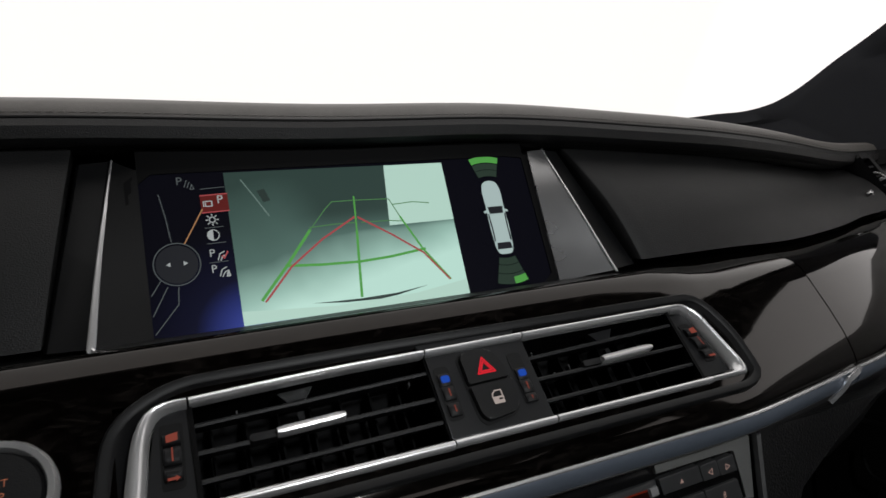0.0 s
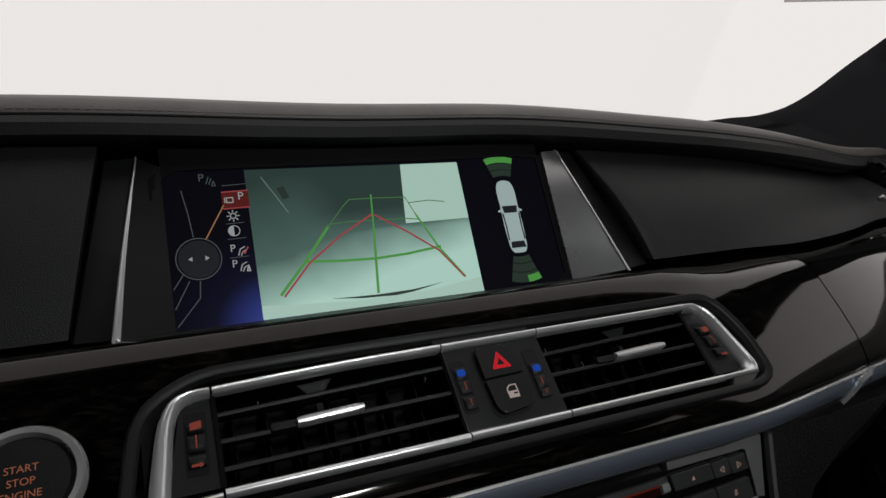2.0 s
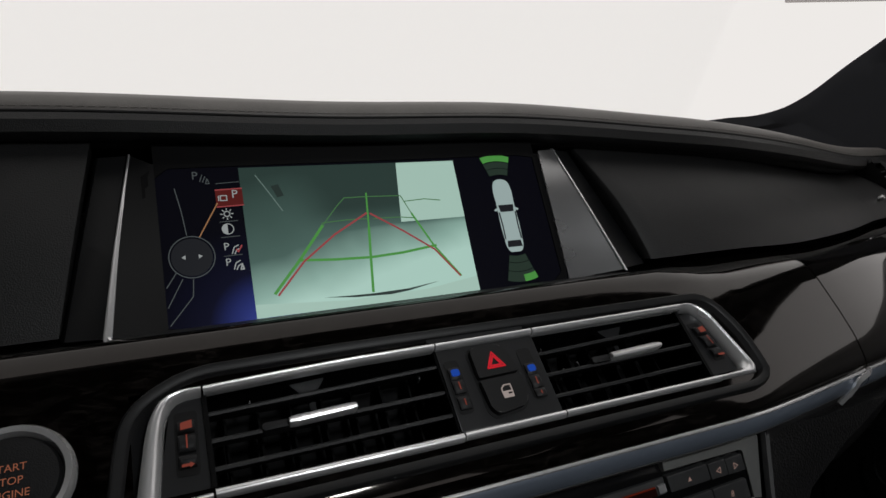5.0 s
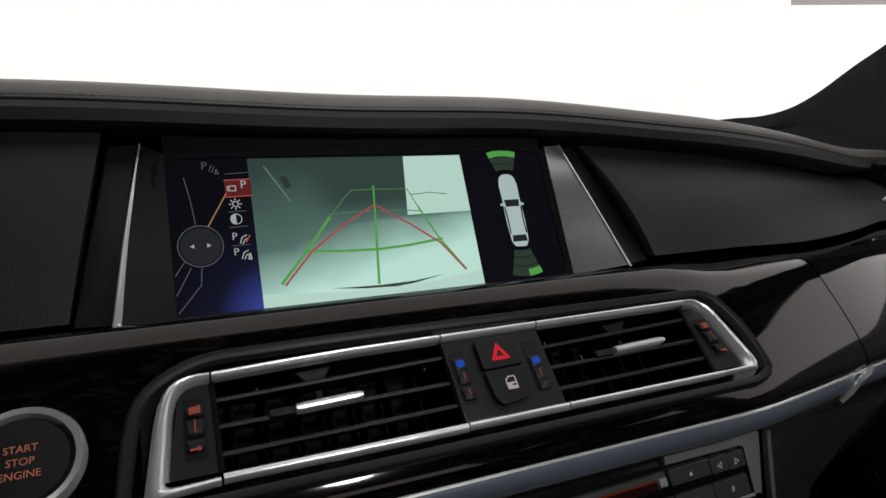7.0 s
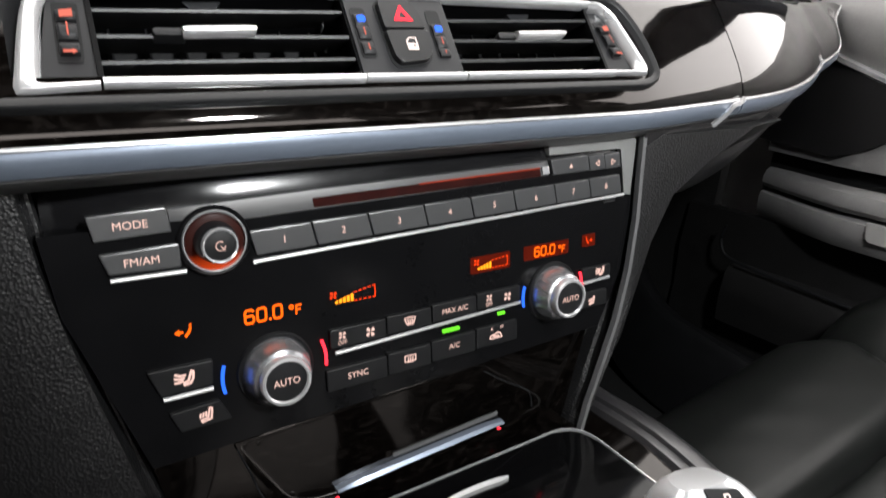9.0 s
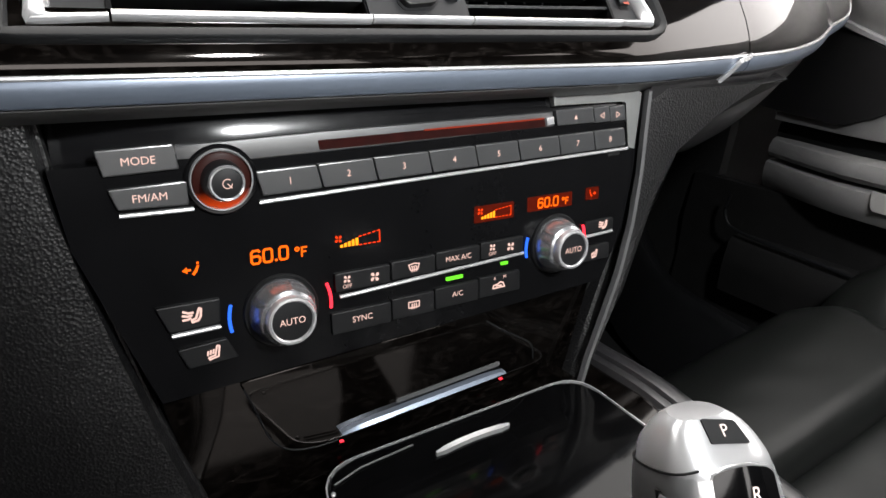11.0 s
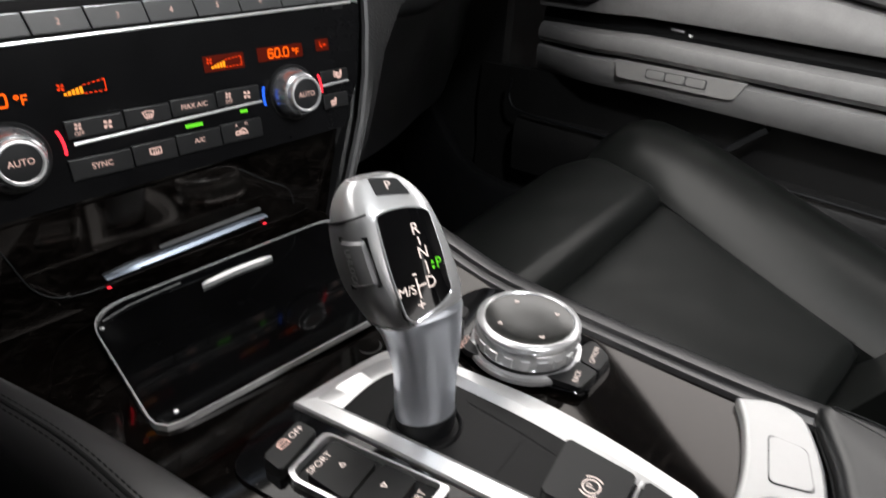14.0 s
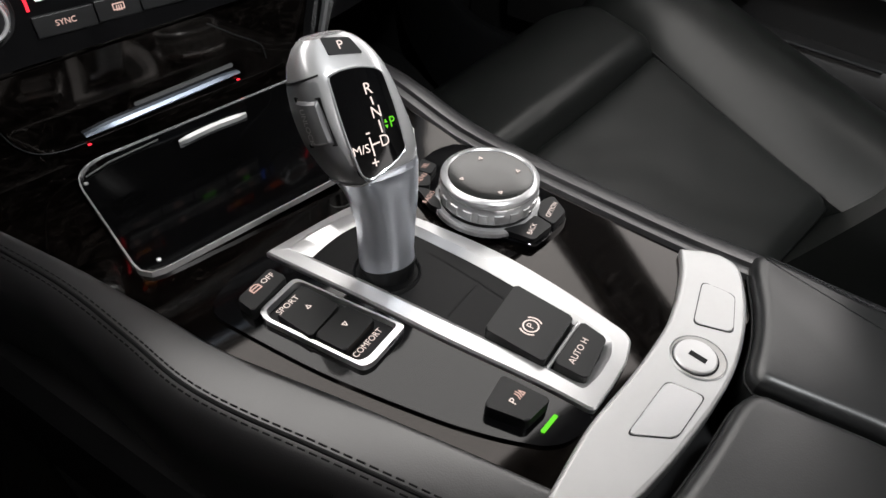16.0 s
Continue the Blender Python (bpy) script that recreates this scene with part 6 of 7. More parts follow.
# ---- ashtray flap below the climate panel ----
def flap():
    f = thing("ashtray_flap", (-0.03, -0.01, 0.435), "gloss black ashtray flap with a satin metal pull bar", "ashtray")
    az = lambda z: (z - 0.45) * 1.005
    q = lambda pts: [(x, az(z)) for x, z in pts]
    part("frame", prism(ASH, q([(-0.163, 0.425), (0.088, 0.432), (0.108, 0.508), (-0.1775, 0.4975)]), -0.03, -0.0015, 0.001), WOOD, f, "glossy dark veneer surround")
    part("flap", prism(ASH, rounded(q([(-0.102, 0.4395), (0.058, 0.4525), (0.054, 0.472), (0.022, 0.5), (-0.138, 0.4935), (-0.12, 0.445)]), [0.012, 0.008, 0.01, 0, 0, 0.014]), -0.003, 0.0008, 0.0006), WOOD, f, "glossy dark flap")
    part("groove", sweep([ASH(a, b, 0.001) for a, b in smooth_line([(x, az(z)) for x, z in [(-0.1365, 0.4895), (-0.131, 0.474), (-0.125, 0.4555), (-0.115, 0.4445), (-0.1, 0.4405), (-0.085, 0.4405)]], 5)], 0.0005, up=tuple(ASH.n)), BEZEL, f)
    part("groove", sweep([ASH(a, b, 0.001) for a, b in smooth_line([(x, az(z)) for x, z in [(0.018, 0.4935), (0.036, 0.481), (0.053, 0.4705), (0.0575, 0.464), (0.0585, 0.456)]], 5)], 0.0005, up=tuple(ASH.n)), BEZEL, f)
    rings = []
    for k in range(13):
        t = k / 12
        x = -0.0845 + 0.117 * t
        b = az(0.4462 + 0.0082 * t)
        w = 0.0022 * min(1, 0.3 + 6 * min(t, 1 - t))
        rings.append([ASH(x, b - w, 0.0), ASH(x, b - w, 0.004), ASH(x, b, 0.0065), ASH(x, b + w, 0.005), ASH(x, b + w * 1.1, 0.0)])
    part("pull_bar", loft(rings), BLUESILVER, f, "satin metal pull bar")
    part("pull_recess", prism(ASH, rounded(q([(-0.047, 0.4535), (0.03, 0.4585), (0.03, 0.4615), (-0.047, 0.456)]), 0.001), 0.0, 0.0016, 0.0004), GREYPL, f)
    for x, z in ((-0.083, 0.4385), (0.032, 0.4475)):
        part("lamp", prism(ASH, box2(x, az(z), 0.0024, 0.0008, 0.0003), 0.0, 0.0016), REDGLOW, f, "tiny red lamp")


flap()


# ---- centre console ----
def rise(x, y):
    t = ramp(y, -0.16, -0.02)
    return 0.42 + 0.012 * t + 0.05 * (x + 0.03) * ramp(y, -0.17, -0.06)


class Deck:
    """The console's top: plan places, with the slight rise towards the dash."""

    n = Vector((0, 0, 1))

    def __call__(self, a, b, h=0.0):
        return Vector((a, b, rise(a, b) + h))


DECK = Deck()


def console():
    c = thing("centre_console", (0.03, -0.3, 0.0), "centre console with glossy dark wood top and black leather sides", "car console")
    left = [(-0.168, -0.012), (-0.150, -0.06), (-0.132, -0.11), (-0.1165, -0.165), (-0.1035, -0.214), (-0.078, -0.275), (-0.052, -0.341), (-0.034, -0.39)]
    right = [(0.118, -0.012), (0.127, -0.06), (0.132, -0.11), (0.136, -0.165), (0.1395, -0.214), (0.146, -0.275), (0.154, -0.335), (0.165, -0.39)]
    lines = []
    for (x0, y0), (x1, y1) in zip(left, right):
        lines.append([DECK(x0 + (x1 - x0) * k / 10, y0 + (y1 - y0) * k / 10) for k in range(11)])
    part("wood_top", sheet(lines, (0, 0, -0.01)), WOOD, c, "glossy dark veneer top")
    # leather side towards the driver
    ext_l = [(-0.176, 0.02)] + left + [(-0.005, -0.46), (0.0, -0.56), (0.0, -0.8)]
    lines = []
    for x, y in [(p.x, p.y) for p in smooth_line([(a, b, 0) for a, b in ext_l], 3)]:
        z = rise(x, min(y, -0.02)) if y > -0.4 else 0.42
        s = 0.009 + 0.0185 * ramp(-y, 0.05, 0.27)
        lines.append([Vector((x + 0.004, y, z - 0.006)), Vector((x, y, z + 0.0003))] + [Vector((x - s * a - b, y - 0.006 * a, z + c)) for a, b, c in ((0.04, 0, 0.0012), (0.15, 0, 0.0015), (0.45, 0, 0.0012), (0.75, 0, 0.0004), (0.95, 0, -0.0006), (1.0, 0.004, -0.0022), (1.0, 0.011, -0.0065), (1.0, 0.0165, -0.018), (1.0, 0.019, -0.04), (1.0, 0.014, -0.09))] + [Vector((x - 0.026, y - 0.008, z - 0.2)), Vector((x - 0.022, y - 0.008, 0.02))])
    side = part("driver_side", sheet(lines, (0.01, 0, -0.003)), LEATHER, c, "black leather console side")
    edge = [Vector((p.x - 0.009 - 0.0185 * ramp(-p.y, 0.05, 0.27), p.y - 0.006, rise(p.x, min(p.y, -0.02)) - 0.001)) for p in smooth_line([(a, b, 0) for a, b in left], 11)]
    part("seam", sweep(edge, 0.0012), DEEP, side, "sewn seam")
    st = bmesh.new()
    for off, dz in ((-0.003, -0.0009), (0.0026, 0.0008)):
        for i in range(0, len(edge) - 1):
            a, b = edge[i] + Vector((off, 0, dz)), edge[i + 1] + Vector((off, 0, dz))
            n = max(1, int((b - a).length / 0.0042))
            for k in range(n):
                sweep([a.lerp(b, (k + 0.12) / n), a.lerp(b, (k + 0.78) / n)], 0.0005, bm=st)
    tagged(part("stitching", st, DEEP, side, "dark double stitching"), kind="stuff")
    # lower ledge along the driver's footwell
    low = [(-0.2, 0.05, 0.335), (-0.182, -0.03, 0.334), (-0.16, -0.12, 0.332), (-0.14, -0.2, 0.33), (-0.118, -0.29, 0.325), (-0.1, -0.4, 0.32)]
    part("side_ledge", sweep(smooth_line(low, 6), [(-0.02, -0.12), (0.02, -0.12), (0.024, 0.0), (0.012, 0.01), (-0.012, 0.008), (-0.02, -0.004)]), DEEP, c, "black plastic side ledge")
    # rail towards the passenger
    ext_r = [(0.113, 0.03)] + right + [(0.176, -0.46), (0.19, -0.56), (0.2, -0.8)]
    lines = []
    for p in smooth_line([(a, b, 0) for a, b in ext_r], 3):
        x, y = p.x, p.y
        z = rise(x, min(y, -0.02))
        lines.append([Vector((x - 0.004, y, z - 0.006)), Vector((x, y, z + 0.001)), Vector((x + 0.003, y, z + 0.006)), Vector((x + 0.012, y, z + 0.0065)), Vector((x + 0.02, y, z + 0.002)), Vector((x + 0.024, y, z - 0.012)), Vector((x + 0.024, y, z - 0.1)), Vector((x + 0.024, y, 0.02))])
    part("passenger_side", sheet(lines, (-0.008, 0, -0.003)), LEATHER, c, "black leather console side")
    return c


console()


CUPTOP = Plane((0.0, 0.0, 0.4372), (1, 0, 0.042), (0, 1, 0.085))


def cup_lid():
    l = thing("cup_holder_lid", (0.0, -0.08, 0.42), "gloss black cup holder lid in a bright rim", "cup holder")
    out = rounded([(-0.111, -0.1395), (0.104, -0.1395), (0.101, -0.1), (0.09, -0.0245), (-0.103, -0.0245)], [0.014, 0.014, 0.0, 0.022, 0.024], 8)
    o = resample(out, 90)
    cx, cy = -0.005, -0.082
    i = [(cx + (x - cx) * 0.982, cy + (y - cy) * 0.965) for x, y in o]
    part("rim", sweep([CUPTOP(x, y, 0.0022) for x, y in o], [(-0.0008, -0.003), (0.0008, -0.003), (0.0005, 0.0008), (-0.0005, 0.0008)], closed=True), SATIN, l, "bright metal rim")
    bm = bmesh.new()
    prism(CUPTOP, [(cx + (x - cx) * 0.99, cy + (y - cy) * 0.985) for x, y in o], -0.004, 0.0022, 0.0012, bm=bm)
    part("lid", bm, LIDBLACK, l, "black sliding lid")
    rings = []
    for k in range(9):
        t = k / 8
        x, y = -0.036 + 0.053 * t, -0.0445 + 0.002 * math.sin(math.pi * t)
        w = 0.0022 * min(1, 0.35 + 6 * min(t, 1 - t))
        rings.append([CUPTOP(x, y - w, 0.002), CUPTOP(x, y - w * 0.6, 0.0048), CUPTOP(x, y + w * 0.6, 0.0058), CUPTOP(x, y + w, 0.002)])
    part("grip", loft(rings), SILVER, l, "satin metal grip")
    part("front_line", sweep([CUPTOP(x, y, 0.0032) for x, y in [(-0.098, -0.0385), (-0.08, -0.0335), (-0.045, -0.0315)]], 0.0006), GREYPL, l)
    part("pin", turned(Plane(CUPTOP(-0.1005, -0.0435, 0.002), (1, 0, 0), (0, 1, 0)), 0, 0, [(0.0016, 0.0), (0.0014, 0.001), (0.0004, 0.0014)], 12), SATIN, l)
    part("pin", turned(Plane(CUPTOP(-0.0975, -0.131, 0.002), (1, 0, 0), (0, 1, 0)), 0, 0, [(0.0016, 0.0), (0.0014, 0.001), (0.0004, 0.0014)], 12), SATIN, l)


cup_lid()


def lighter_cap():
    l = thing("socket_cap", (0.018, -0.151, 0.42), "small dark round socket cap set in the wood", "socket")
    part("cap", turned(Plane((0.018, -0.1505, 0.42), (1, 0, 0), (0, 1, 0)), 0, 0, [(0.0085, -0.001), (0.0085, 0.0008), (0.0075, 0.0012), (0.007, 0.0006), (0.0004, 0.0006)], 24), PLASTIC, l)


lighter_cap()


def selector_plate():
    s = thing("gear_selector_plate", (0.0, -0.26, 0.42), "silver-framed gear selector plate with black switches", "gear selector")
    round_by = [0.001, 0.02, 0.02, 0.012, 0.012, 0.03, 0.03, 0.03, 0.006, 0.004, 0.01, 0.01, 0.003, 0.03, 0.03, 0.03]
    out = rounded([(-0.0482, -0.1656), (-0.0278, -0.1645), (-0.0008, -0.1633), (0.022, -0.164), (0.033, -0.176), (0.0425, -0.2015), (0.0579, -0.2562), (0.062, -0.3054), (0.0612, -0.3475), (0.0583, -0.3534), (0.0451, -0.3599), (0.0224, -0.3642), (0.0061, -0.3662), (-0.0001, -0.3388), (-0.0149, -0.2894), (-0.0294, -0.2323)], round_by)
    inn = rounded([(-0.0362, -0.173), (-0.0183, -0.17), (-0.002, -0.17), (0.0155, -0.1715), (0.0255, -0.181), (0.0345, -0.204), (0.0455, -0.26), (0.0493, -0.306), (0.0497, -0.34), (0.0488, -0.3458), (0.0409, -0.3516), (0.0245, -0.355), (0.0125, -0.3545), (0.0084, -0.3319), (-0.006, -0.28), (-0.0205, -0.225)], round_by)
    foot = rounded([(-0.029, -0.185), (-0.015, -0.1812), (-0.0019, -0.179), (0.0115, -0.1795), (0.0215, -0.187), (0.0305, -0.2065), (0.0415, -0.261), (0.0455, -0.306), (0.0462, -0.339), (0.0452, -0.3425), (0.0395, -0.3475), (0.0245, -0.3507), (0.0155, -0.35), (0.0118, -0.3315), (-0.0025, -0.2795), (-0.0165, -0.2255)], round_by)
    bm = bmesh.new()
    rings = [[DECK(*p, -0.002) for p in out], [DECK(*p, 0.0032) for p in out], [DECK(*between(p, q, 0.1), 0.0044) for p, q in zip(out, inn)], [DECK(*between(p, q, 0.93), 0.0048) for p, q in zip(out, inn)], [DECK(*q, 0.0042) for q in inn], [DECK(*q, 0.0014) for q in foot], [DECK(*q, -0.002) for q in foot]]
    part("frame", loft(rings, bm, caps=False), SILVER, s, "satin silver frame")
    part("well", prism(DECK, [between(p, q, 0.96) for p, q in zip(out, foot)], -0.001, 0.0012), WELL, s, "black recessed plate")
    part("plate_seam", strokes(DECK, [[(-0.0055, -0.2735), (0.0315, -0.2658)], [(0.0268, -0.228), (0.0288, -0.244), (0.031, -0.2654), (0.032, -0.2846)]], 0.0008, 0.0013), DEEP, s, "thin seam line")
    part("boot_ring", turned(Plane((-0.003, -0.2234, 0.4218), (1, 0, 0), (0, 1, 0)), 0, 0, [(0.0205, -0.003), (0.0204, 0.0), (0.0196, 0.0012), (0.0186, 0.0006), (0.018, -0.003)], 36), PLASTIC, s, "black rubber boot ring")
    # parking brake and hold switches
    pb = part("parking_brake_switch", prism(DECK, rounded([(0.0015, -0.297), (0.0075, -0.3325), (0.0435, -0.3245), (0.039, -0.2865)], 0.002), -0.002, 0.0095, 0.0022, 3), BUTTON, s, "black parking brake switch")
    fr = Plane((0.0208, -0.3128, 0.4296), (0.974, 0.225, 0), (-0.225, 0.974, 0))
    ring = [(0.0042 * math.cos(t), 0.0042 * math.sin(t)) for t in [i * 0.35 for i in range(19)]]
    arcs = [[(0.0062 * math.cos(t), 0.0062 * math.sin(t)) for t in [a0 + i * 0.2 for i in range(8)]] for a0 in (-0.7, 2.44)]
    part("symbol", strokes(fr, [ring] + arcs, 0.0009), PAINTW, pb)
    text("print", "P", fr, 0, 0, 0.0062, PAINTW, pb)
    ah = part("hold_switch", prism(DECK, rounded([(0.0125, -0.3355), (0.0165, -0.3535), (0.046, -0.345), (0.046, -0.3285)], 0.002), -0.002, 0.0078, 0.0022, 3), BUTTON, s, "black hold switch")
    text("print", "AUTO H", Plane((0.0278, -0.3398, 0.4278), (0.974, 0.225, 0), (-0.225, 0.974, 0)), 0, 0, 0.0052, PAINTW, ah)
    part("divider", sweep([DECK(0.0085, -0.3345, 0.0045), DECK(0.046, -0.3265, 0.0045)], 0.0011), SATIN, s, "thin silver divider")
    # switch strip on the driver's side
    strip = rounded([(-0.0495, -0.1656), (-0.0655, -0.1668), (-0.0836, -0.174), (-0.0938, -0.1815), (-0.0952, -0.1905), (-0.0926, -0.2007), (-0.0838, -0.2325), (-0.0765, -0.2565), (-0.0679, -0.2792), (-0.0585, -0.302), (-0.0491, -0.3236), (-0.0385, -0.3429), (-0.0265, -0.3603), (-0.0178, -0.367), (-0.0033, -0.3694), (0.0046, -0.3675), (-0.0012, -0.339), (-0.016, -0.2896), (-0.0305, -0.2325)], [0.002, 0.006, 0.006, 0.004, 0.004, 0.006, 0.01, 0.01, 0.01, 0.01, 0.01, 0.01, 0.008, 0.006, 0.006, 0.002, 0.02, 0.02, 0.02])
    ss = thing("switch_strip", (-0.05, -0.26, 0.42), "gloss black switch strip beside the gear lever", "switch panel")
    part("base", prism(DECK, strip, -0.003, 0.0021, 0.001), GLOSS, ss, "gloss black base")
    def local(o, z):
        return Plane((o[0], o[1], z), (0.974, 0.225, 0), (-0.225, 0.974, 0))

    b1 = part("traction_switch", prism(DECK, rounded([(-0.0565, -0.1835), (-0.0535, -0.1958), (-0.0815, -0.2058), (-0.083, -0.1925)], 0.002), 0.001, 0.0095, 0.002), BUTTON, ss, "black traction switch")
    f1 = local((-0.0672, -0.1915), 0.4298)
    text("print", "OFF", f1, 0.005, 0.0, 0.0052, PAINTW, b1)
    part("symbol", strokes(f1, [[(-0.0075, -0.002), (-0.0075, 0.001), (-0.0055, 0.0022), (-0.003, 0.0022), (-0.0015, 0.001), (-0.0015, -0.002), (-0.0075, -0.002)], [(-0.007, 0.0002), (-0.002, 0.0002)]], 0.0009), PAINT, b1)
    # silver frame with the drive mode rocker
    fo = rounded([(-0.0485, -0.196), (-0.0775, -0.2045), (-0.079, -0.2115), (-0.0605, -0.271), (-0.0545, -0.2725), (-0.0262, -0.2655)], [0.005, 0.004, 0.004, 0.003, 0.003, 0.003])
    fi = [between(p, (-0.0545, -0.2325), 0.12) for p in fo]
    part("rocker_frame", loft([[DECK(*p, 0.001) for p in fo], [DECK(*p, 0.0062) for p in fo], [DECK(*between(p, q, 0.8), 0.0066) for p, q in zip(fo, fi)], [DECK(*q, 0.0018) for q in fi]], caps=False), SATIN, ss, "silver rocker frame")
    part("rocker_well", prism(DECK, [between(p, q, 0.95) for p, q in zip(fo, fi)], 0.001, 0.0026), PLASTIC, ss)
    for name, pts, tri in (("sport_switch", [(-0.0515, -0.2062), (-0.0446, -0.2325), (-0.0692, -0.2405), (-0.0735, -0.2155)], 1), ("comfort_switch", [(-0.0428, -0.2342), (-0.037, -0.2532), (-0.0622, -0.2597), (-0.0676, -0.241)], -1)):
        bb = part(name, prism(DECK, rounded(pts, 0.002), 0.002, 0.0095, 0.0016), BUTTON, ss, "black rocker switch")
        f = local({1: (-0.0582, -0.2226), -1: (-0.0512, -0.2458)}[tri], 0.4297)
        part("symbol", strokes(f, [[(-0.0013, -0.0012 * tri), (0.0013, -0.0012 * tri), (0, 0.0014 * tri), (-0.0013, -0.0012 * tri)]], 0.0005), PAINTW, bb)
    text("print", "SPORT", local((-0.0655, -0.2147), 0.4298), 0, 0, 0.0052, PAINTW, ss)
    text("print", "COMFORT", local((-0.048, -0.2602), 0.4247), 0, 0, 0.0052, PAINTW, ss, squash=0.9)
    pk = part("parking_sensor_switch", prism(DECK, rounded([(-0.0142, -0.3235), (-0.0078, -0.3492), (-0.0256, -0.3497), (-0.0342, -0.3295)], 0.002), 0.001, 0.0095, 0.002), BUTTON, ss, "black parking sensor switch")
    f = local((-0.0195, -0.3372), 0.4298)
    text("print", "P", f, -0.003, 0.0, 0.0058, PAINTW, pk)
    part("symbol", strokes(f, [[(0.0, -0.002), (0.0012, 0.0), (0.0012, 0.0018)], [(0.0014, -0.002), (0.0026, 0.0), (0.0026, 0.002)], [(0.0028, -0.0022), (0.0046, -0.0022), (0.004, 0.001), (0.0028, -0.0022)]], 0.0007), PAINT, pk)
    part("indicator", prism(DECK, rounded([(-0.0092, -0.3535), (-0.0086, -0.3555), (-0.0205, -0.3568), (-0.0212, -0.3548)], 0.0005), 0.001, 0.0034), GREENGLOW, ss, "green lit indicator")


selector_plate()


LEVER = material("satin_lever_silver", (0.62, 0.655, 0.715), 0.31, metal=0.72, var=0.015, rough_var=0.02)
LEVER2 = material("bright_lever_silver", (0.7, 0.7, 0.71), 0.26, metal=0.6, var=0.015, rough_var=0.02)
LEVERGREY = material("grey_lever_side", (0.22, 0.22, 0.225), 0.36, metal=0.5, var=0.06)


class Face:
    """A slightly domed working face."""

    def __init__(self, plane):
        self.o, self.n = plane, plane.n

    def __call__(self, a, b, h=0.0):
        return self.o(a, b, h - 7 * (a + 0.0045) ** 2)


LEVER_ROWS = ((0, -0.001, 0.015, 0.015, 0.0153, 2.0), (0.05, 0.0, 0.0164, 0.0164, 0.0167, 2.0), (0.1, 0.0005, 0.0166, 0.0164, 0.0169, 2.0), (0.19, 0.0028, 0.0169, 0.016, 0.0172, 2.09), (0.25, 0.0043, 0.0173, 0.016, 0.0176, 2.22), (0.32, 0.0052, 0.0187, 0.017, 0.0191, 2.38), (0.39, 0.0051, 0.0201, 0.0188, 0.0205, 2.53), (0.45, 0.0038, 0.0224, 0.0208, 0.0228, 2.67), (0.5, 0.0021, 0.0241, 0.0222, 0.0246, 2.78), (0.58, -0.0004, 0.0262, 0.0, 0.0267, 2.96), (0.635, -0.0016, 0.0268, 0.0, 0.0273, 3.0), (0.715, -0.0032, 0.0266, 0.0, 0.0271, 3.0), (0.79, -0.0044, 0.0254, 0.0, 0.0259, 3.0), (0.857, -0.0057, 0.0233, 0.0, 0.0238, 3.0), (0.9, -0.0064, 0.0209, 0.0, 0.0213, 3.0), (0.935, -0.0072, 0.0178, 0.0, 0.0182, 2.79), (0.96, -0.008, 0.0145, 0.0, 0.0148, 2.64), (0.975, -0.0086, 0.011, 0.0, 0.0112, 2.55))


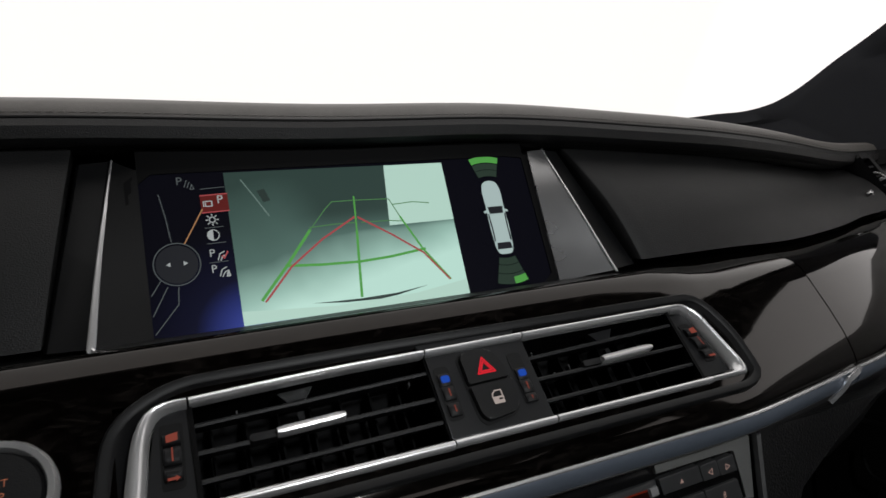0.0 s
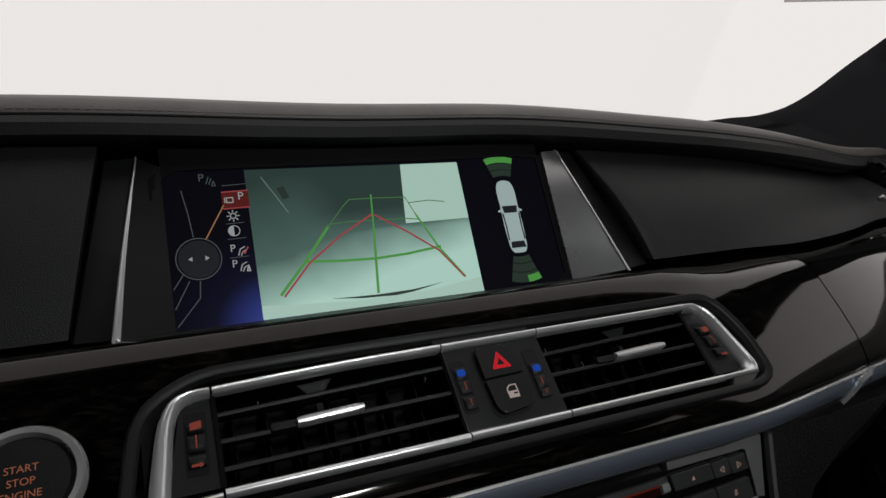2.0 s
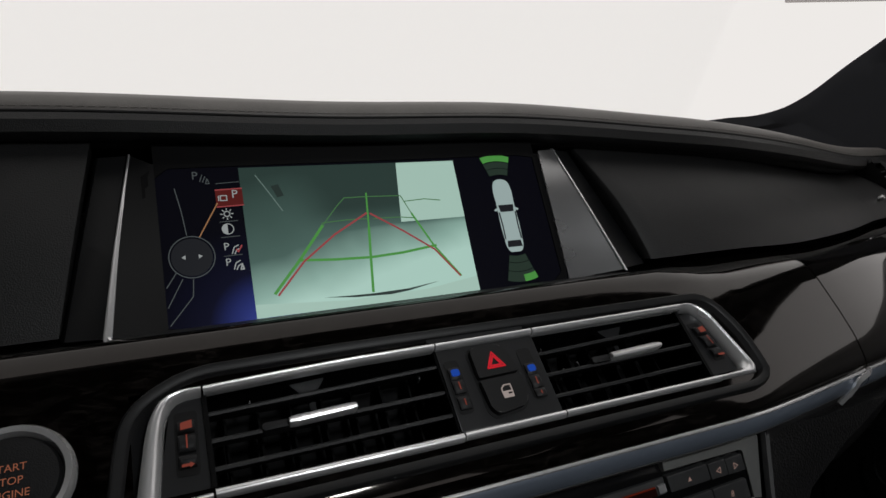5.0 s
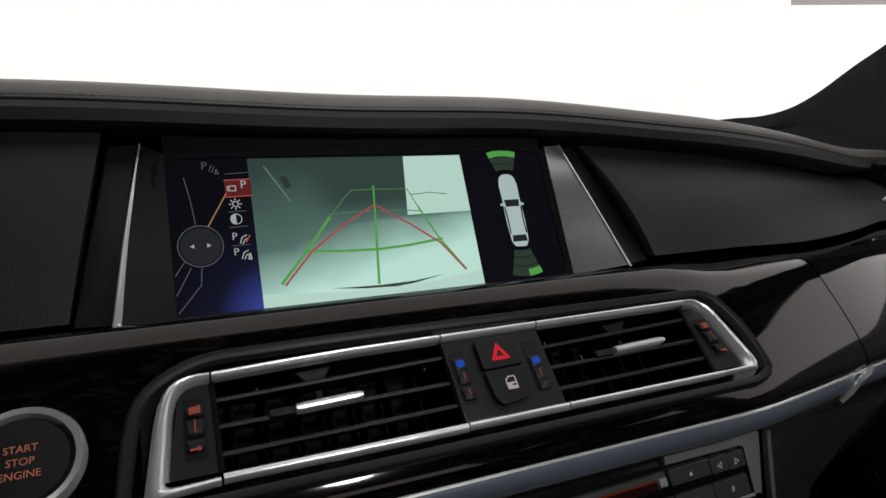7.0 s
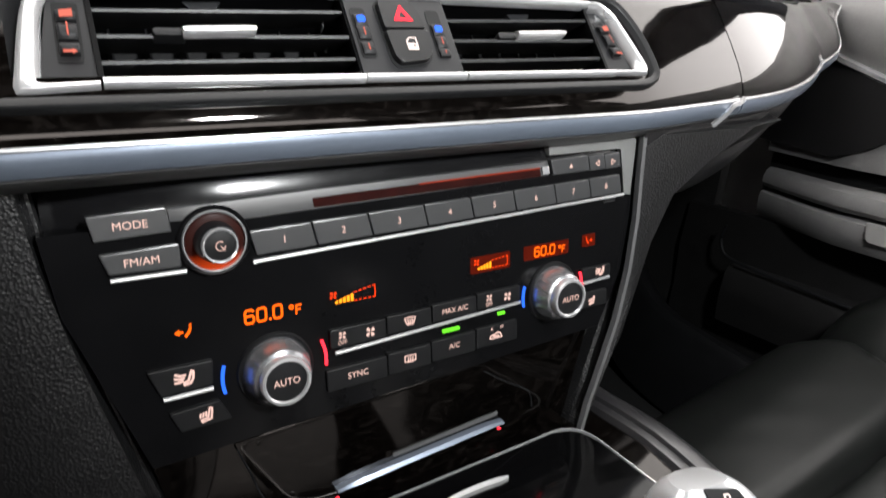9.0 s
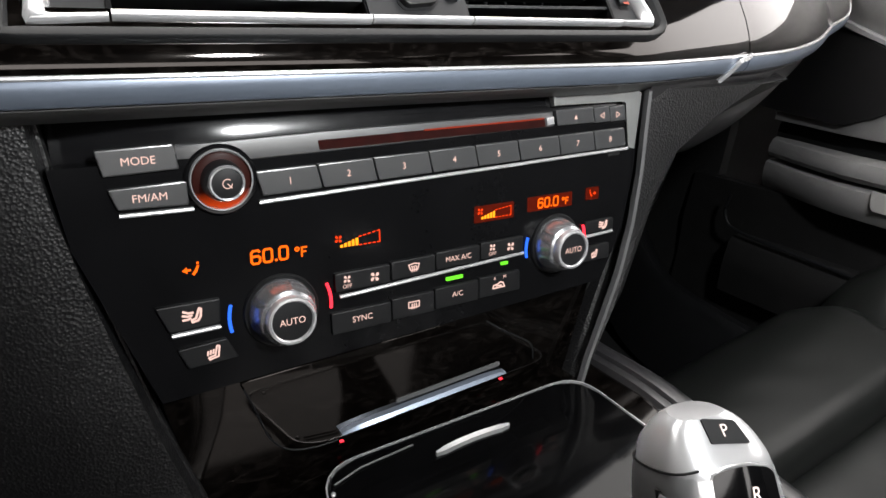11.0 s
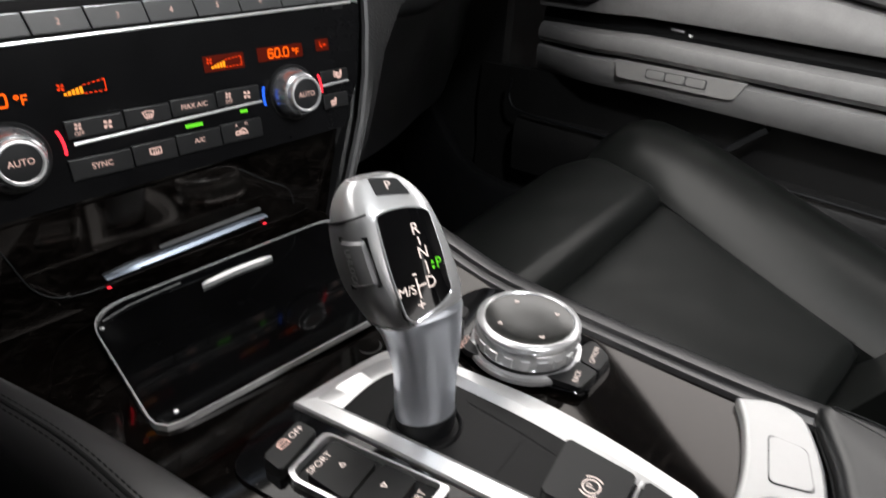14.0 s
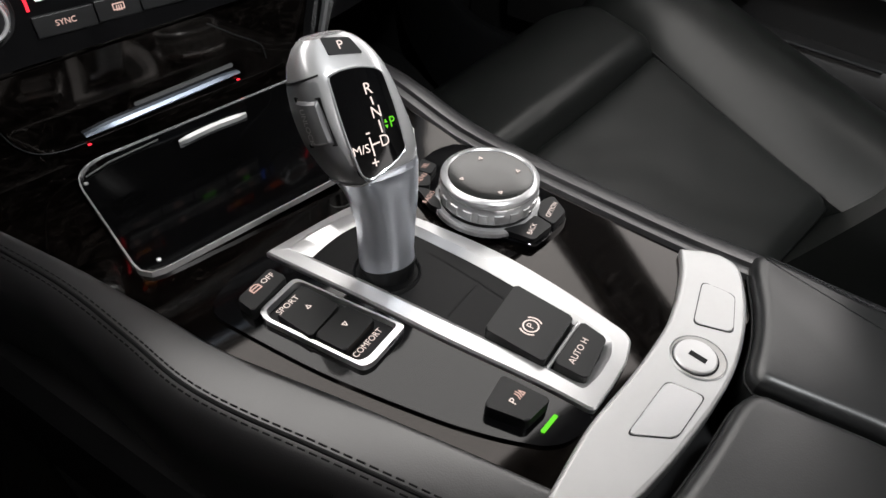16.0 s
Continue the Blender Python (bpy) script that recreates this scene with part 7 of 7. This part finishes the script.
def gear_lever():
    g = thing("gear_lever", (-0.003, -0.2235, 0.42), "silver electronic gear lever with a black gate display", "gear lever")
    base, top = Vector((0.0, -0.2225, 0.418)), Vector((0.004, -0.181, 0.5545))
    up = (top - base).normalized()
    back = Vector((-0.16, -0.9, 0.25))
    back = (back - back.dot(up) * up).normalized()
    left = back.cross(up).normalized()
    drift = Vector((0.78, -0.6, 0))
    drift = (drift - drift.dot(up) * up).normalized()
    L = (top - base).length
    fn = Vector((-0.165, -0.83, 0.53)).normalized()
    fo = Vector((0.001, -0.2145, 0.5145))
    tn, po = Vector((-0.1, -0.58, 0.81)).normalized(), Vector((0.0, -0.1895, 0.5455))
    fu = Vector((0, 0, 1)).cross(fn).normalized()
    face = Face(Plane(fo, fu, fn.cross(fu)))

    fine = [smooth_line([(r[0], r[c], 0.0) for r in LEVER_ROWS], 8) for c in range(1, 6)]

    def row(t):
        return [along(t, [(p.x, p.y) for p in line]) for line in fine]

    def centre(t):
        return base + up * (L * t) + drift * row(t)[0]

    def reach(t):
        """How far the display face lies behind the lever's axis."""
        c = centre(t)
        return max(0.002, min((fo - c).dot(fn) / back.dot(fn), (po - c).dot(tn) / back.dot(tn)))

    def surf(t, a, off=0.0):
        d, hw, hb, hf, p = row(t)
        if t >= 0.55:
            hb = reach(t)
        elif t > 0.5:
            hb = 0.0222 + (reach(0.55) - 0.0222) * (t - 0.5) / 0.05
        ca, sa = math.cos(a), math.sin(a)
        r = (abs(ca) ** p + abs(sa) ** p) ** (-1 / p)
        return centre(t) + left * ((hw + off) * r * ca) + back * (((hb if sa > 0 else hf) + off) * r * sa)

    def patch(a0, a1, t0, t1, off, thick, n=14, m=16):
        """A piece of the lever's skin between two turns and two heights, standing proud by off."""
        rows = []
        for i in range(n + 1):
            u = i / n
            rows.append([])
            for j in range(m + 1):
                v = j / m
                lo, hi = (t0(u) if callable(t0) else t0), (t1(u) if callable(t1) else t1)
                e = min(u, 1 - u, v, 1 - v)
                rows[-1].append(surf(lo + (hi - lo) * v, radians(a0 + (a1 - a0) * u), off - (thick if e < 1e-6 else 0.0)))
        return sheet(rows, tuple(-0.002 * (left * math.cos(radians((a0 + a1) / 2)) + back * math.sin(radians((a0 + a1) / 2)))))

    ring = lambda t, n=48: [surf(t, 2 * math.pi * i / n) for i in range(n)]
    part("neck", loft([ring(t) for t in [0.025 * i for i in range(22)]]), LEVER, g, "satin silver neck")
    part("head", loft([[surf(t, 2 * math.pi * i / 64, 0.0003) for i in range(64)] for t in [0.5 + 0.02 * i for i in range(22)] + [0.935, 0.95, 0.962, 0.97, 0.976]]), LEVER2, g, "bright silver grip head")
    part("collar", loft([[surf(t, 2 * math.pi * i / 40, 0.0005) for i in range(40)] for t in (-0.01, 0.02, 0.04, 0.055, 0.06)]), BEZEL, g, "dark grey collar at the foot")
    # grey flank and cap joint on the driver's side
    part("grip_side", patch(-62, 54, lambda u: 0.455 + 0.02 * u, lambda u: 0.82 + 0.055 * u, 0.0009, 0.0008), LEVERGREY, g, "grey grip flank")
    part("side_seam", sweep([surf(0.82 + 0.055 * i / 16, radians(-62 + 116 * i / 16), 0.0008) for i in range(17)], 0.0005), DEEP, g)
    seam = [surf(0.455 + 0.02 * i / 12, radians(-62 + 112 * i / 12), 0.0009) for i in range(13)] + [face(-0.0135, -0.0252, 0.0), face(-0.0045, -0.0225, 0.0), face(0.0035, -0.0198, 0.0), face(0.0115, -0.015, -0.0005)]
    part("head_seam", sweep(seam, 0.0006), CHROME, g, "thin bright joint")
    s = part("unlock_key", patch(6, 46, lambda u: 0.63 + 0.02 * u, lambda u: 0.795, 0.0024, 0.0014), LEVERGREY, g, "grey unlock key")
    part("key_gap", sweep([surf(t, radians(a), 0.0011) for t, a in ((0.622, 4), (0.642, 48), (0.803, 48), (0.803, 4))], 0.0009, closed=True), DEEP, g)
    m = radians(24)
    c0, c1, c2 = surf(0.71, m, 0.0026), surf(0.73, m, 0.0026), surf(0.71, m + 0.2, 0.0026)
    v = (c1 - c0).normalized()
    q = Plane(c0, c2 - c0 - (c2 - c0).dot(v) * v, v)
    text("print", "UNLOCK", q, 0.0, 0.0, 0.0045, SILVER, s, 0.0002, turn=-90)
    # display face
    pts = [(-0.0195, 0.0292), (-0.0127, 0.0308), (-0.003, 0.0305), (0.0062, 0.0282), (0.0097, 0.0256), (0.0117, 0.007), (0.0115, -0.0148), (0.0035, -0.0196), (-0.0128, -0.0247), (-0.0152, -0.0232), (-0.017, -0.0205), (-0.0193, 0.0), (-0.0195, 0.022)]
    outline = resample(rounded(pts, [0.002, 0.003, 0.003, 0.003, 0.003, 0.01, 0.0015, 0.01, 0.001, 0.002, 0.004, 0.01, 0.01]), 72)
    bm = loft([[face(a, b, -0.004) for a, b in outline]] + [[face(-0.004 + (a + 0.004) * k, 0.003 + (b - 0.003) * k, 0.0013) for a, b in outline] for k in (1.0, 0.8, 0.6, 0.4, 0.2, 0.05)])
    d = part("gate_display", bm, GLOSS, g, "gloss black gate display")
    part("display_rim", sweep([face(a, b, 0.0009) for a, b in outline], 0.0007, closed=True, up=tuple(fn)), CHROME, g, "thin bright rim")
    for w, a, b, sz, mt in (("R", -0.0016, 0.019, 0.0082, PAINTW), ("N", -0.0004, 0.007, 0.0082, PAINTW), ("D", 0.0, -0.0076, 0.0082, PAINTW), ("M/S", -0.0136, -0.0092, 0.0064, PAINTW), ("P", 0.0071, 0.0003, 0.0076, GREENGLOW), ("+", -0.0082, -0.0172, 0.0085, PAINTW), ("-", -0.0081, -0.0012, 0.009, PAINTW)):
        text("gate_letter", w, face, a, b, sz, mt, d, 0.0015, 0.95)
    part("gate_lines", strokes(face, [[(-0.0012, 0.0148), (-0.0008, 0.0112)], [(-0.0003, 0.0028), (-0.0001, -0.0032)], [(-0.0078, -0.0042), (-0.0076, -0.0134)], [(-0.0076, -0.008), (-0.0032, -0.0076)]], 0.0008, 0.0015), PAINTW, d)
    part("gate_arrow", blots(face, [[(0.0023, 0.0008), (0.0043, 0.0008), (0.0033, 0.0028)], [(0.0023, -0.0004), (0.0043, -0.0004), (0.0033, -0.0024)]], 0.0015), GREENGLOW, d)
    # park key on the sloping top
    tu = Vector((0, 0, 1)).cross(tn).normalized()
    tp = Plane(po, tu, tn.cross(tu))
    quadp = [(-0.0085, -0.0004), (0.0088, -0.0032), (0.0057, 0.0064), (-0.0089, 0.0094)]
    k = part("park_key", prism(tp, rounded(quadp, 0.0008), -0.004, 0.0008, 0.0004), BUTTON, g, "black park key")
    text("print", "P", tp, -0.0008, 0.0032, 0.0068, PAINTW, k, 0.0009)


gear_lever()


def controller():
    k = thing("rotary_controller", (0.0885, -0.2195, 0.42), "silver rotary controller with a black touch top", "control knob")
    fr = Plane((0.0885, -0.2195, 0.42), (1, 0, 0), (0, 1, 0))
    pad = rounded([(0.0545, -0.2095), (0.0605, -0.178), (0.083, -0.1565), (0.113, -0.1505), (0.131, -0.162), (0.134, -0.205), (0.1245, -0.252), (0.117, -0.2665), (0.0785, -0.2705), (0.071, -0.2555)], 0.01)
    part("base_pad", prism(TOP, pad, -0.002, 0.0035, 0.0015), GLOSS, k, "black key base")
    part("collar", turned(fr, 0, 0, [(0.0318, 0.004), (0.0318, 0.0088), (0.0312, 0.0092), (0.0295, 0.0092)], 48), PLASTIC, k)
    part("foot_ring", turned(fr, 0, 0, [(0.0362, 0.003), (0.036, 0.0058), (0.0348, 0.0072), (0.031, 0.0076)], 48), CHROME, k, "chrome foot ring")
    part("body", turned(fr, 0, 0, [(0.0305, 0.0085), (0.0316, 0.0098), (0.0322, 0.012), (0.0324, 0.0165), (0.0316, 0.0192), (0.0308, 0.0205), (0.0312, 0.0225)], 64), LEVER2, k, "chrome knurled body")
    kn = bmesh.new()
    for i in range(20):
        t = 2 * math.pi * i / 20
        p = lambda r, h, w: fr(r * math.cos(t) - w * math.sin(t), r * math.sin(t) + w * math.cos(t), h)
        loft([[p(0.0315, 0.0108, -0.0034), p(0.0326, 0.0108, -0.0026), p(0.0328, 0.0108, 0), p(0.0326, 0.0108, 0.0026), p(0.0315, 0.0108, 0.0034)], [p(0.0315, 0.0178, -0.0034), p(0.0328, 0.0172, -0.0026), p(0.033, 0.0172, 0), p(0.0328, 0.0172, 0.0026), p(0.0315, 0.0178, 0.0034)]], kn)
    tagged(part("knurl", kn, LEVER2, k), kind="stuff")
    part("top_rim", turned(fr, 0, 0, [(0.0315, 0.0215), (0.0325, 0.0235), (0.0322, 0.0255), (0.0308, 0.0268), (0.0284, 0.0272), (0.0274, 0.0264), (0.0273, 0.02)], 64), LEVER2, k, "satin silver rim")
    cap = part("touch_top", turned(fr, 0, 0, [(0.028, 0.02), (0.0279, 0.0262), (0.0262, 0.0258), (0.018, 0.0252), (0.008, 0.025), (0.0003, 0.025)], 56), TOUCH, k, "black touch top")
    for t in (62, 152, 242, 332):
        a = radians(t)
        c, s = math.cos(a), math.sin(a)
        m = lambda u, v: (0.0195 * c + u * c - v * s, 0.0195 * s + u * s + v * c)
        part("arrow", strokes(fr, [[m(-0.001, -0.0014), m(-0.001, 0.0014), m(0.0013, 0), m(-0.001, -0.0014)]], 0.0006, 0.0257), PAINTW, cap)
    # keys round the knob
    ax = lambda o, d: Plane((o[0], o[1], 0.4236), (math.cos(radians(d)), math.sin(radians(d)), 0), (-math.sin(radians(d)), math.cos(radians(d)), 0))
    for name, word, pts, o, d in (("back_key", "BACK", [(0.0715, -0.2475), (0.0785, -0.2675), (0.0985, -0.2665), (0.0985, -0.2525), (0.086, -0.2535)], (0.0855, -0.2605), 22), ("option_key", "OPTION", [(0.1, -0.2525), (0.1, -0.2665), (0.1165, -0.2635), (0.1235, -0.2475), (0.1135, -0.2455)], (0.1105, -0.2565), 22), ("radio_key", "RADIO", [(0.0565, -0.209), (0.0545, -0.2), (0.0605, -0.1795), (0.0655, -0.187), (0.0625, -0.2)], (0.0592, -0.194), 22), ("menu_key", "MENU", [(0.0615, -0.1785), (0.0735, -0.166), (0.0775, -0.1765), (0.0685, -0.185)], (0.07, -0.1755), 22), ("phone_key", "TEL", [(0.0745, -0.1655), (0.0865, -0.1575), (0.0895, -0.1705), (0.0785, -0.1755)], (0.082, -0.1665), 22)):
        b = part(name, prism(TOP, rounded(pts, 0.002), 0.003, 0.0075, 0.0015), BUTTON, k, "black key")
        f = Plane((o[0], o[1], 0.4277), (0.93, 0.36, 0), (-0.36, 0.93, 0))
        text("print", word, f, 0, 0, 0.0048, PAINTW if word in ("BACK", "OPTION") else PAINT, b, squash=0.95)


TOUCH = material("matt_black_touch_top", (0.012, 0.0125, 0.0115), 0.16, spec=0.75, var=0.2)
controller()


def end_plate():
    e = thing("console_end_plate", (0.06, -0.38, 0.42), "curved silver plate with a key cylinder across the console", "trim plate")
    back_edge = [(0.153, -0.344), (0.1572, -0.353), (0.1565, -0.3635), (0.1505, -0.371), (0.1285, -0.3848), (0.1032, -0.3956), (0.0775, -0.4026), (0.0506, -0.4058), (0.0243, -0.4068), (-0.0028, -0.4067), (-0.05, -0.4035)]
    front_edge = [(-0.047, -0.3785), (-0.0368, -0.376), (-0.0076, -0.3699), (0.0135, -0.368), (0.0371, -0.3666), (0.0614, -0.3638), (0.0813, -0.3605), (0.1038, -0.3536), (0.1273, -0.3433), (0.1435, -0.333)]
    out = [p.to_tuple() for p in smooth_line(back_edge, 5) + smooth_line(front_edge, 5)]
    part("plate", slab(TOP, out, -0.008, 0.0062, 0.0024), PLATE, e, "satin silver plate")
    for pts, name in (([(0.1262, -0.3572), (0.1302, -0.3765), (0.1016, -0.3898), (0.0915, -0.3705)], "coin_cover"), ([(0.0468, -0.381), (0.053, -0.4), (0.0203, -0.4025), (0.0043, -0.3846)], "small_cover")):
        c = (sum(p[0] for p in pts) / 4, sum(p[1] for p in pts) / 4)
        pp = rounded(pts, 0.004)
        part("cover_gap", prism(TOP, pp, 0.004, 0.0064), DEEP, e)
        part(name, prism(TOP, [between(p, c, 0.045) for p in pp], 0.004, 0.0069, 0.0006), PLATE if name == "coin_cover" else SATIN, e, "silver cover")
    fr = Plane((0.0722, -0.3847, 0.4262), (1, 0, 0), (0, 1, 0))
    k = part("key_cylinder", turned(fr, 0, 0, [(0.0152, -0.001), (0.015, 0.0006), (0.0146, 0.0009), (0.0142, 0.0003), (0.0141, -0.002)], 48), SILVER, e, "silver ring")
    # flat disc; the recess's shade is put into its duller silver
    part("dish", turned(fr, 0, 0, [(0.0142, -0.001), (0.0141, 0.0005), (0.0125, 0.00015), (0.0003, 0.00015)], 40), SILVERDULL, k, "darker grey disc standing for the shaded recess")
    part("cylinder_gap", turned(fr, -0.0012, 0.001, [(0.0122, 0.0), (0.0121, 0.0006), (0.0003, 0.0006)], 36), DEEP, k)
    part("cylinder_face", turned(fr, -0.0014, 0.0012, [(0.0114, 0.0), (0.0113, 0.0016), (0.0106, 0.0021), (0.0003, 0.0021)], 36), SILVER, k)
    part("key_slot", prism(Plane(fr.o, (0.05, -1, 0), (1, 0.05, 0)), box2(0.0, -0.0016, 0.0095, 0.0032), 0.0018, 0.0024), DEEP, k, "dark key slot")


end_plate()


def armrest():
    def lid(pts, label):
        a = thing("padded_armrest", (sum(p[0] for p in pts) / len(pts), -0.6, 0.4), label, "armrest", "armrest lids")
        part("cushion", slab(TOP, resample(rounded(pts, 0.009, 6), 160), -0.06, 0.013, 0.0075, 6), PADLEATHER, a, "black leather pad")
        part("piping", sweep([TOP(x, y, 0.0015) for x, y in inset(resample(rounded(pts, 0.009, 6), 160), -0.0004)], 0.0007, closed=True), DEEP, a, "dark sewn edge piping")
        return a

    inner = [(0.171, -0.3695), (0.1625, -0.37), (0.149, -0.3775), (0.128, -0.3905), (0.105, -0.4005), (0.083, -0.4068), (0.0755, -0.4125), (0.0925, -0.4692), (0.13, -0.8), (0.235, -0.8), (0.192, -0.52), (0.1775, -0.4417), (0.174, -0.395)]
    r = lid(inner, "black leather armrest lid on the passenger half")
    outer = [(0.0712, -0.4148), (0.0579, -0.4125), (0.0221, -0.4158), (-0.0132, -0.4168), (-0.052, -0.4145), (-0.06, -0.5), (-0.05, -0.8), (0.123, -0.8), (0.0875, -0.4692)]
    l = lid(outer, "black leather armrest lid on the driver's half")
    st = bmesh.new()
    edge = [Vector((0.1685, -0.3765, 0.4326)), Vector((0.1712, -0.395, 0.4327)), Vector((0.1745, -0.44, 0.4327)), Vector((0.186, -0.52, 0.4327)), Vector((0.199, -0.6, 0.4327))]
    line = smooth_line(edge, 20)
    for a, b in zip(line, line[1:]):
        sweep([a.lerp(b, 0.15), a.lerp(b, 0.75)], 0.0006, bm=st)
    tagged(part("stitching", st, BEZEL, r, "dark stitching"), kind="stuff")
    box = thing("armrest_box", (0.08, -0.6, 0.02), "black armrest box behind the console", "armrest")
    part("body", prism(Plane((0, 0, 0), (1, 0, 0), (0, 1, 0)), [(-0.03, -0.4), (-0.03, -0.85), (0.2, -0.85), (0.155, -0.4)], 0.02, 0.375), PLASTIC, box)


armrest()


# ---- passenger seat ----
def seat():
    s = thing("passenger_seat", (0.45, -0.3, 0.02), "black leather passenger seat with raised side bolsters", "car seat")

    edge = lambda t, w: (1 - (1 - t / w) ** 2) ** 0.5 if t < w else 1.0
    side = lambda y: 0.567 + 0.24 * (y + 0.076)
    plane = lambda x, y: 0.298 + 0.18 * (x - 0.33) * max(0.15, 1 + 3.0 * min(0.0, y + 0.08)) + 0.04 * min(0.0, y + 0.08)

    def skin(x0, x1, y0, y1, zf, n=30, m=34):
        """A padded skin between two side lines and two ends, with a height for each place on it."""
        rows = []
        for i in range(n + 1):
            u, row = i / n, []
            for j in range(m + 1):
                v = j / m
                y = y0 + (y1 - y0) * v
                x = x0(y) + (x1(y) - x0(y)) * u
                row.append(Vector((x, y, zf(x, y, u, v))))
            rows.append(row)
        return sheet(rows, (0, 0, -0.06))

    crease = lambda x, y: 0.0003 * math.sin(x * 75 + 9 * y + 2 * math.sin(y * 40)) * math.sin(y * 31 + x * 12)
    part("cushion", skin(lambda y: 0.255, lambda y: side(y) + 0.003, -0.35, -0.079, lambda x, y, u, v: plane(x, y) - 0.012 + 0.012 * edge(1 - u, 0.07) * edge(u, 0.1) * edge(1 - v, 0.12) * edge(v, 0.1) - 0.006 * math.sin(math.pi * u) + crease(x, y)), SEATL, s, "black leather seat cushion")
    part("thigh_support", skin(lambda y: 0.245, lambda y: side(y) + 0.006 - 0.05 * ramp(y, 0.02, 0.085), -0.082, 0.085, lambda x, y, u, v: plane(x, -0.08) - 0.016 + 0.036 * edge(1 - u, 0.1) * edge(u, 0.12) * edge(v, 0.17) * edge(1 - v, 0.5) + crease(x, y)), SEATL, s, "black leather thigh support")

    def hump(u):
        return -0.012 + 0.052 * math.sin(math.pi / 2 * min(1.0, u / 0.5)) ** 0.8 - 0.045 * max(0.0, (u - 0.5) / 0.5) ** 2.2 - 0.04 * max(0.0, (u - 0.85) / 0.15) ** 2

    part("outer_bolster", skin(lambda y: side(y) - 0.002, lambda y: side(y) + 0.195, -0.6, 0.095, lambda x, y, u, v: plane(side(y), y) + 0.006 + hump(u) - 0.09 * (1 - edge(1 - v, 0.13)) + 0.7 * crease(x, y)), SEATL, s, "black leather side bolster")
    part("inner_bolster", skin(lambda y: 0.2, lambda y: 0.262, -0.6, 0.06, lambda x, y, u, v: 0.25 + 0.05 * edge(min(u, 1 - u), 0.35) * edge(min(v, 1 - v), 0.1)), SEATL, s, "black leather side bolster")
    part("seat_base", prism(Plane((0, 0, 0), (1, 0, 0), (0, 1, 0)), [(0.22, -0.6), (0.69, -0.6), (0.68, 0.02), (0.23, 0.02)], 0.0, 0.22), PLASTIC, s)
    part("bolster_seam", sweep([(side(y) - 0.001, y, plane(side(y), y) - 0.006) for y in [-0.08 - 0.012 * k for k in range(23)]], 0.0014), DEEP, s)
    rows = [[Vector((0.225 + 0.45 * i / 12, -0.345 - 0.3 * (j / 14) ** 0.8 + 0.05 * (abs(i / 12 - 0.5) * 2) ** 3, 0.26 + 0.66 * j / 14)) for j in range(15)] for i in range(13)]
    part("backrest", sheet(rows, (0, -0.1, -0.02)), SEATL, s, "black leather backrest")


seat()


# ---- outside ----
bm = prism(Plane((3.55, 2.06, -0.04), (0.66, -0.75, 0), (0, 0, 1)), [(-0.5, 1.78), (0.05, 1.70), (0.09, 1.79), (0.09, 3.2), (-0.5, 3.2)], -0.1, 0.1)
top_mesh("backdrop_board", bm, BOARD, "dull grey board high up in the white hall", "board", "structure")
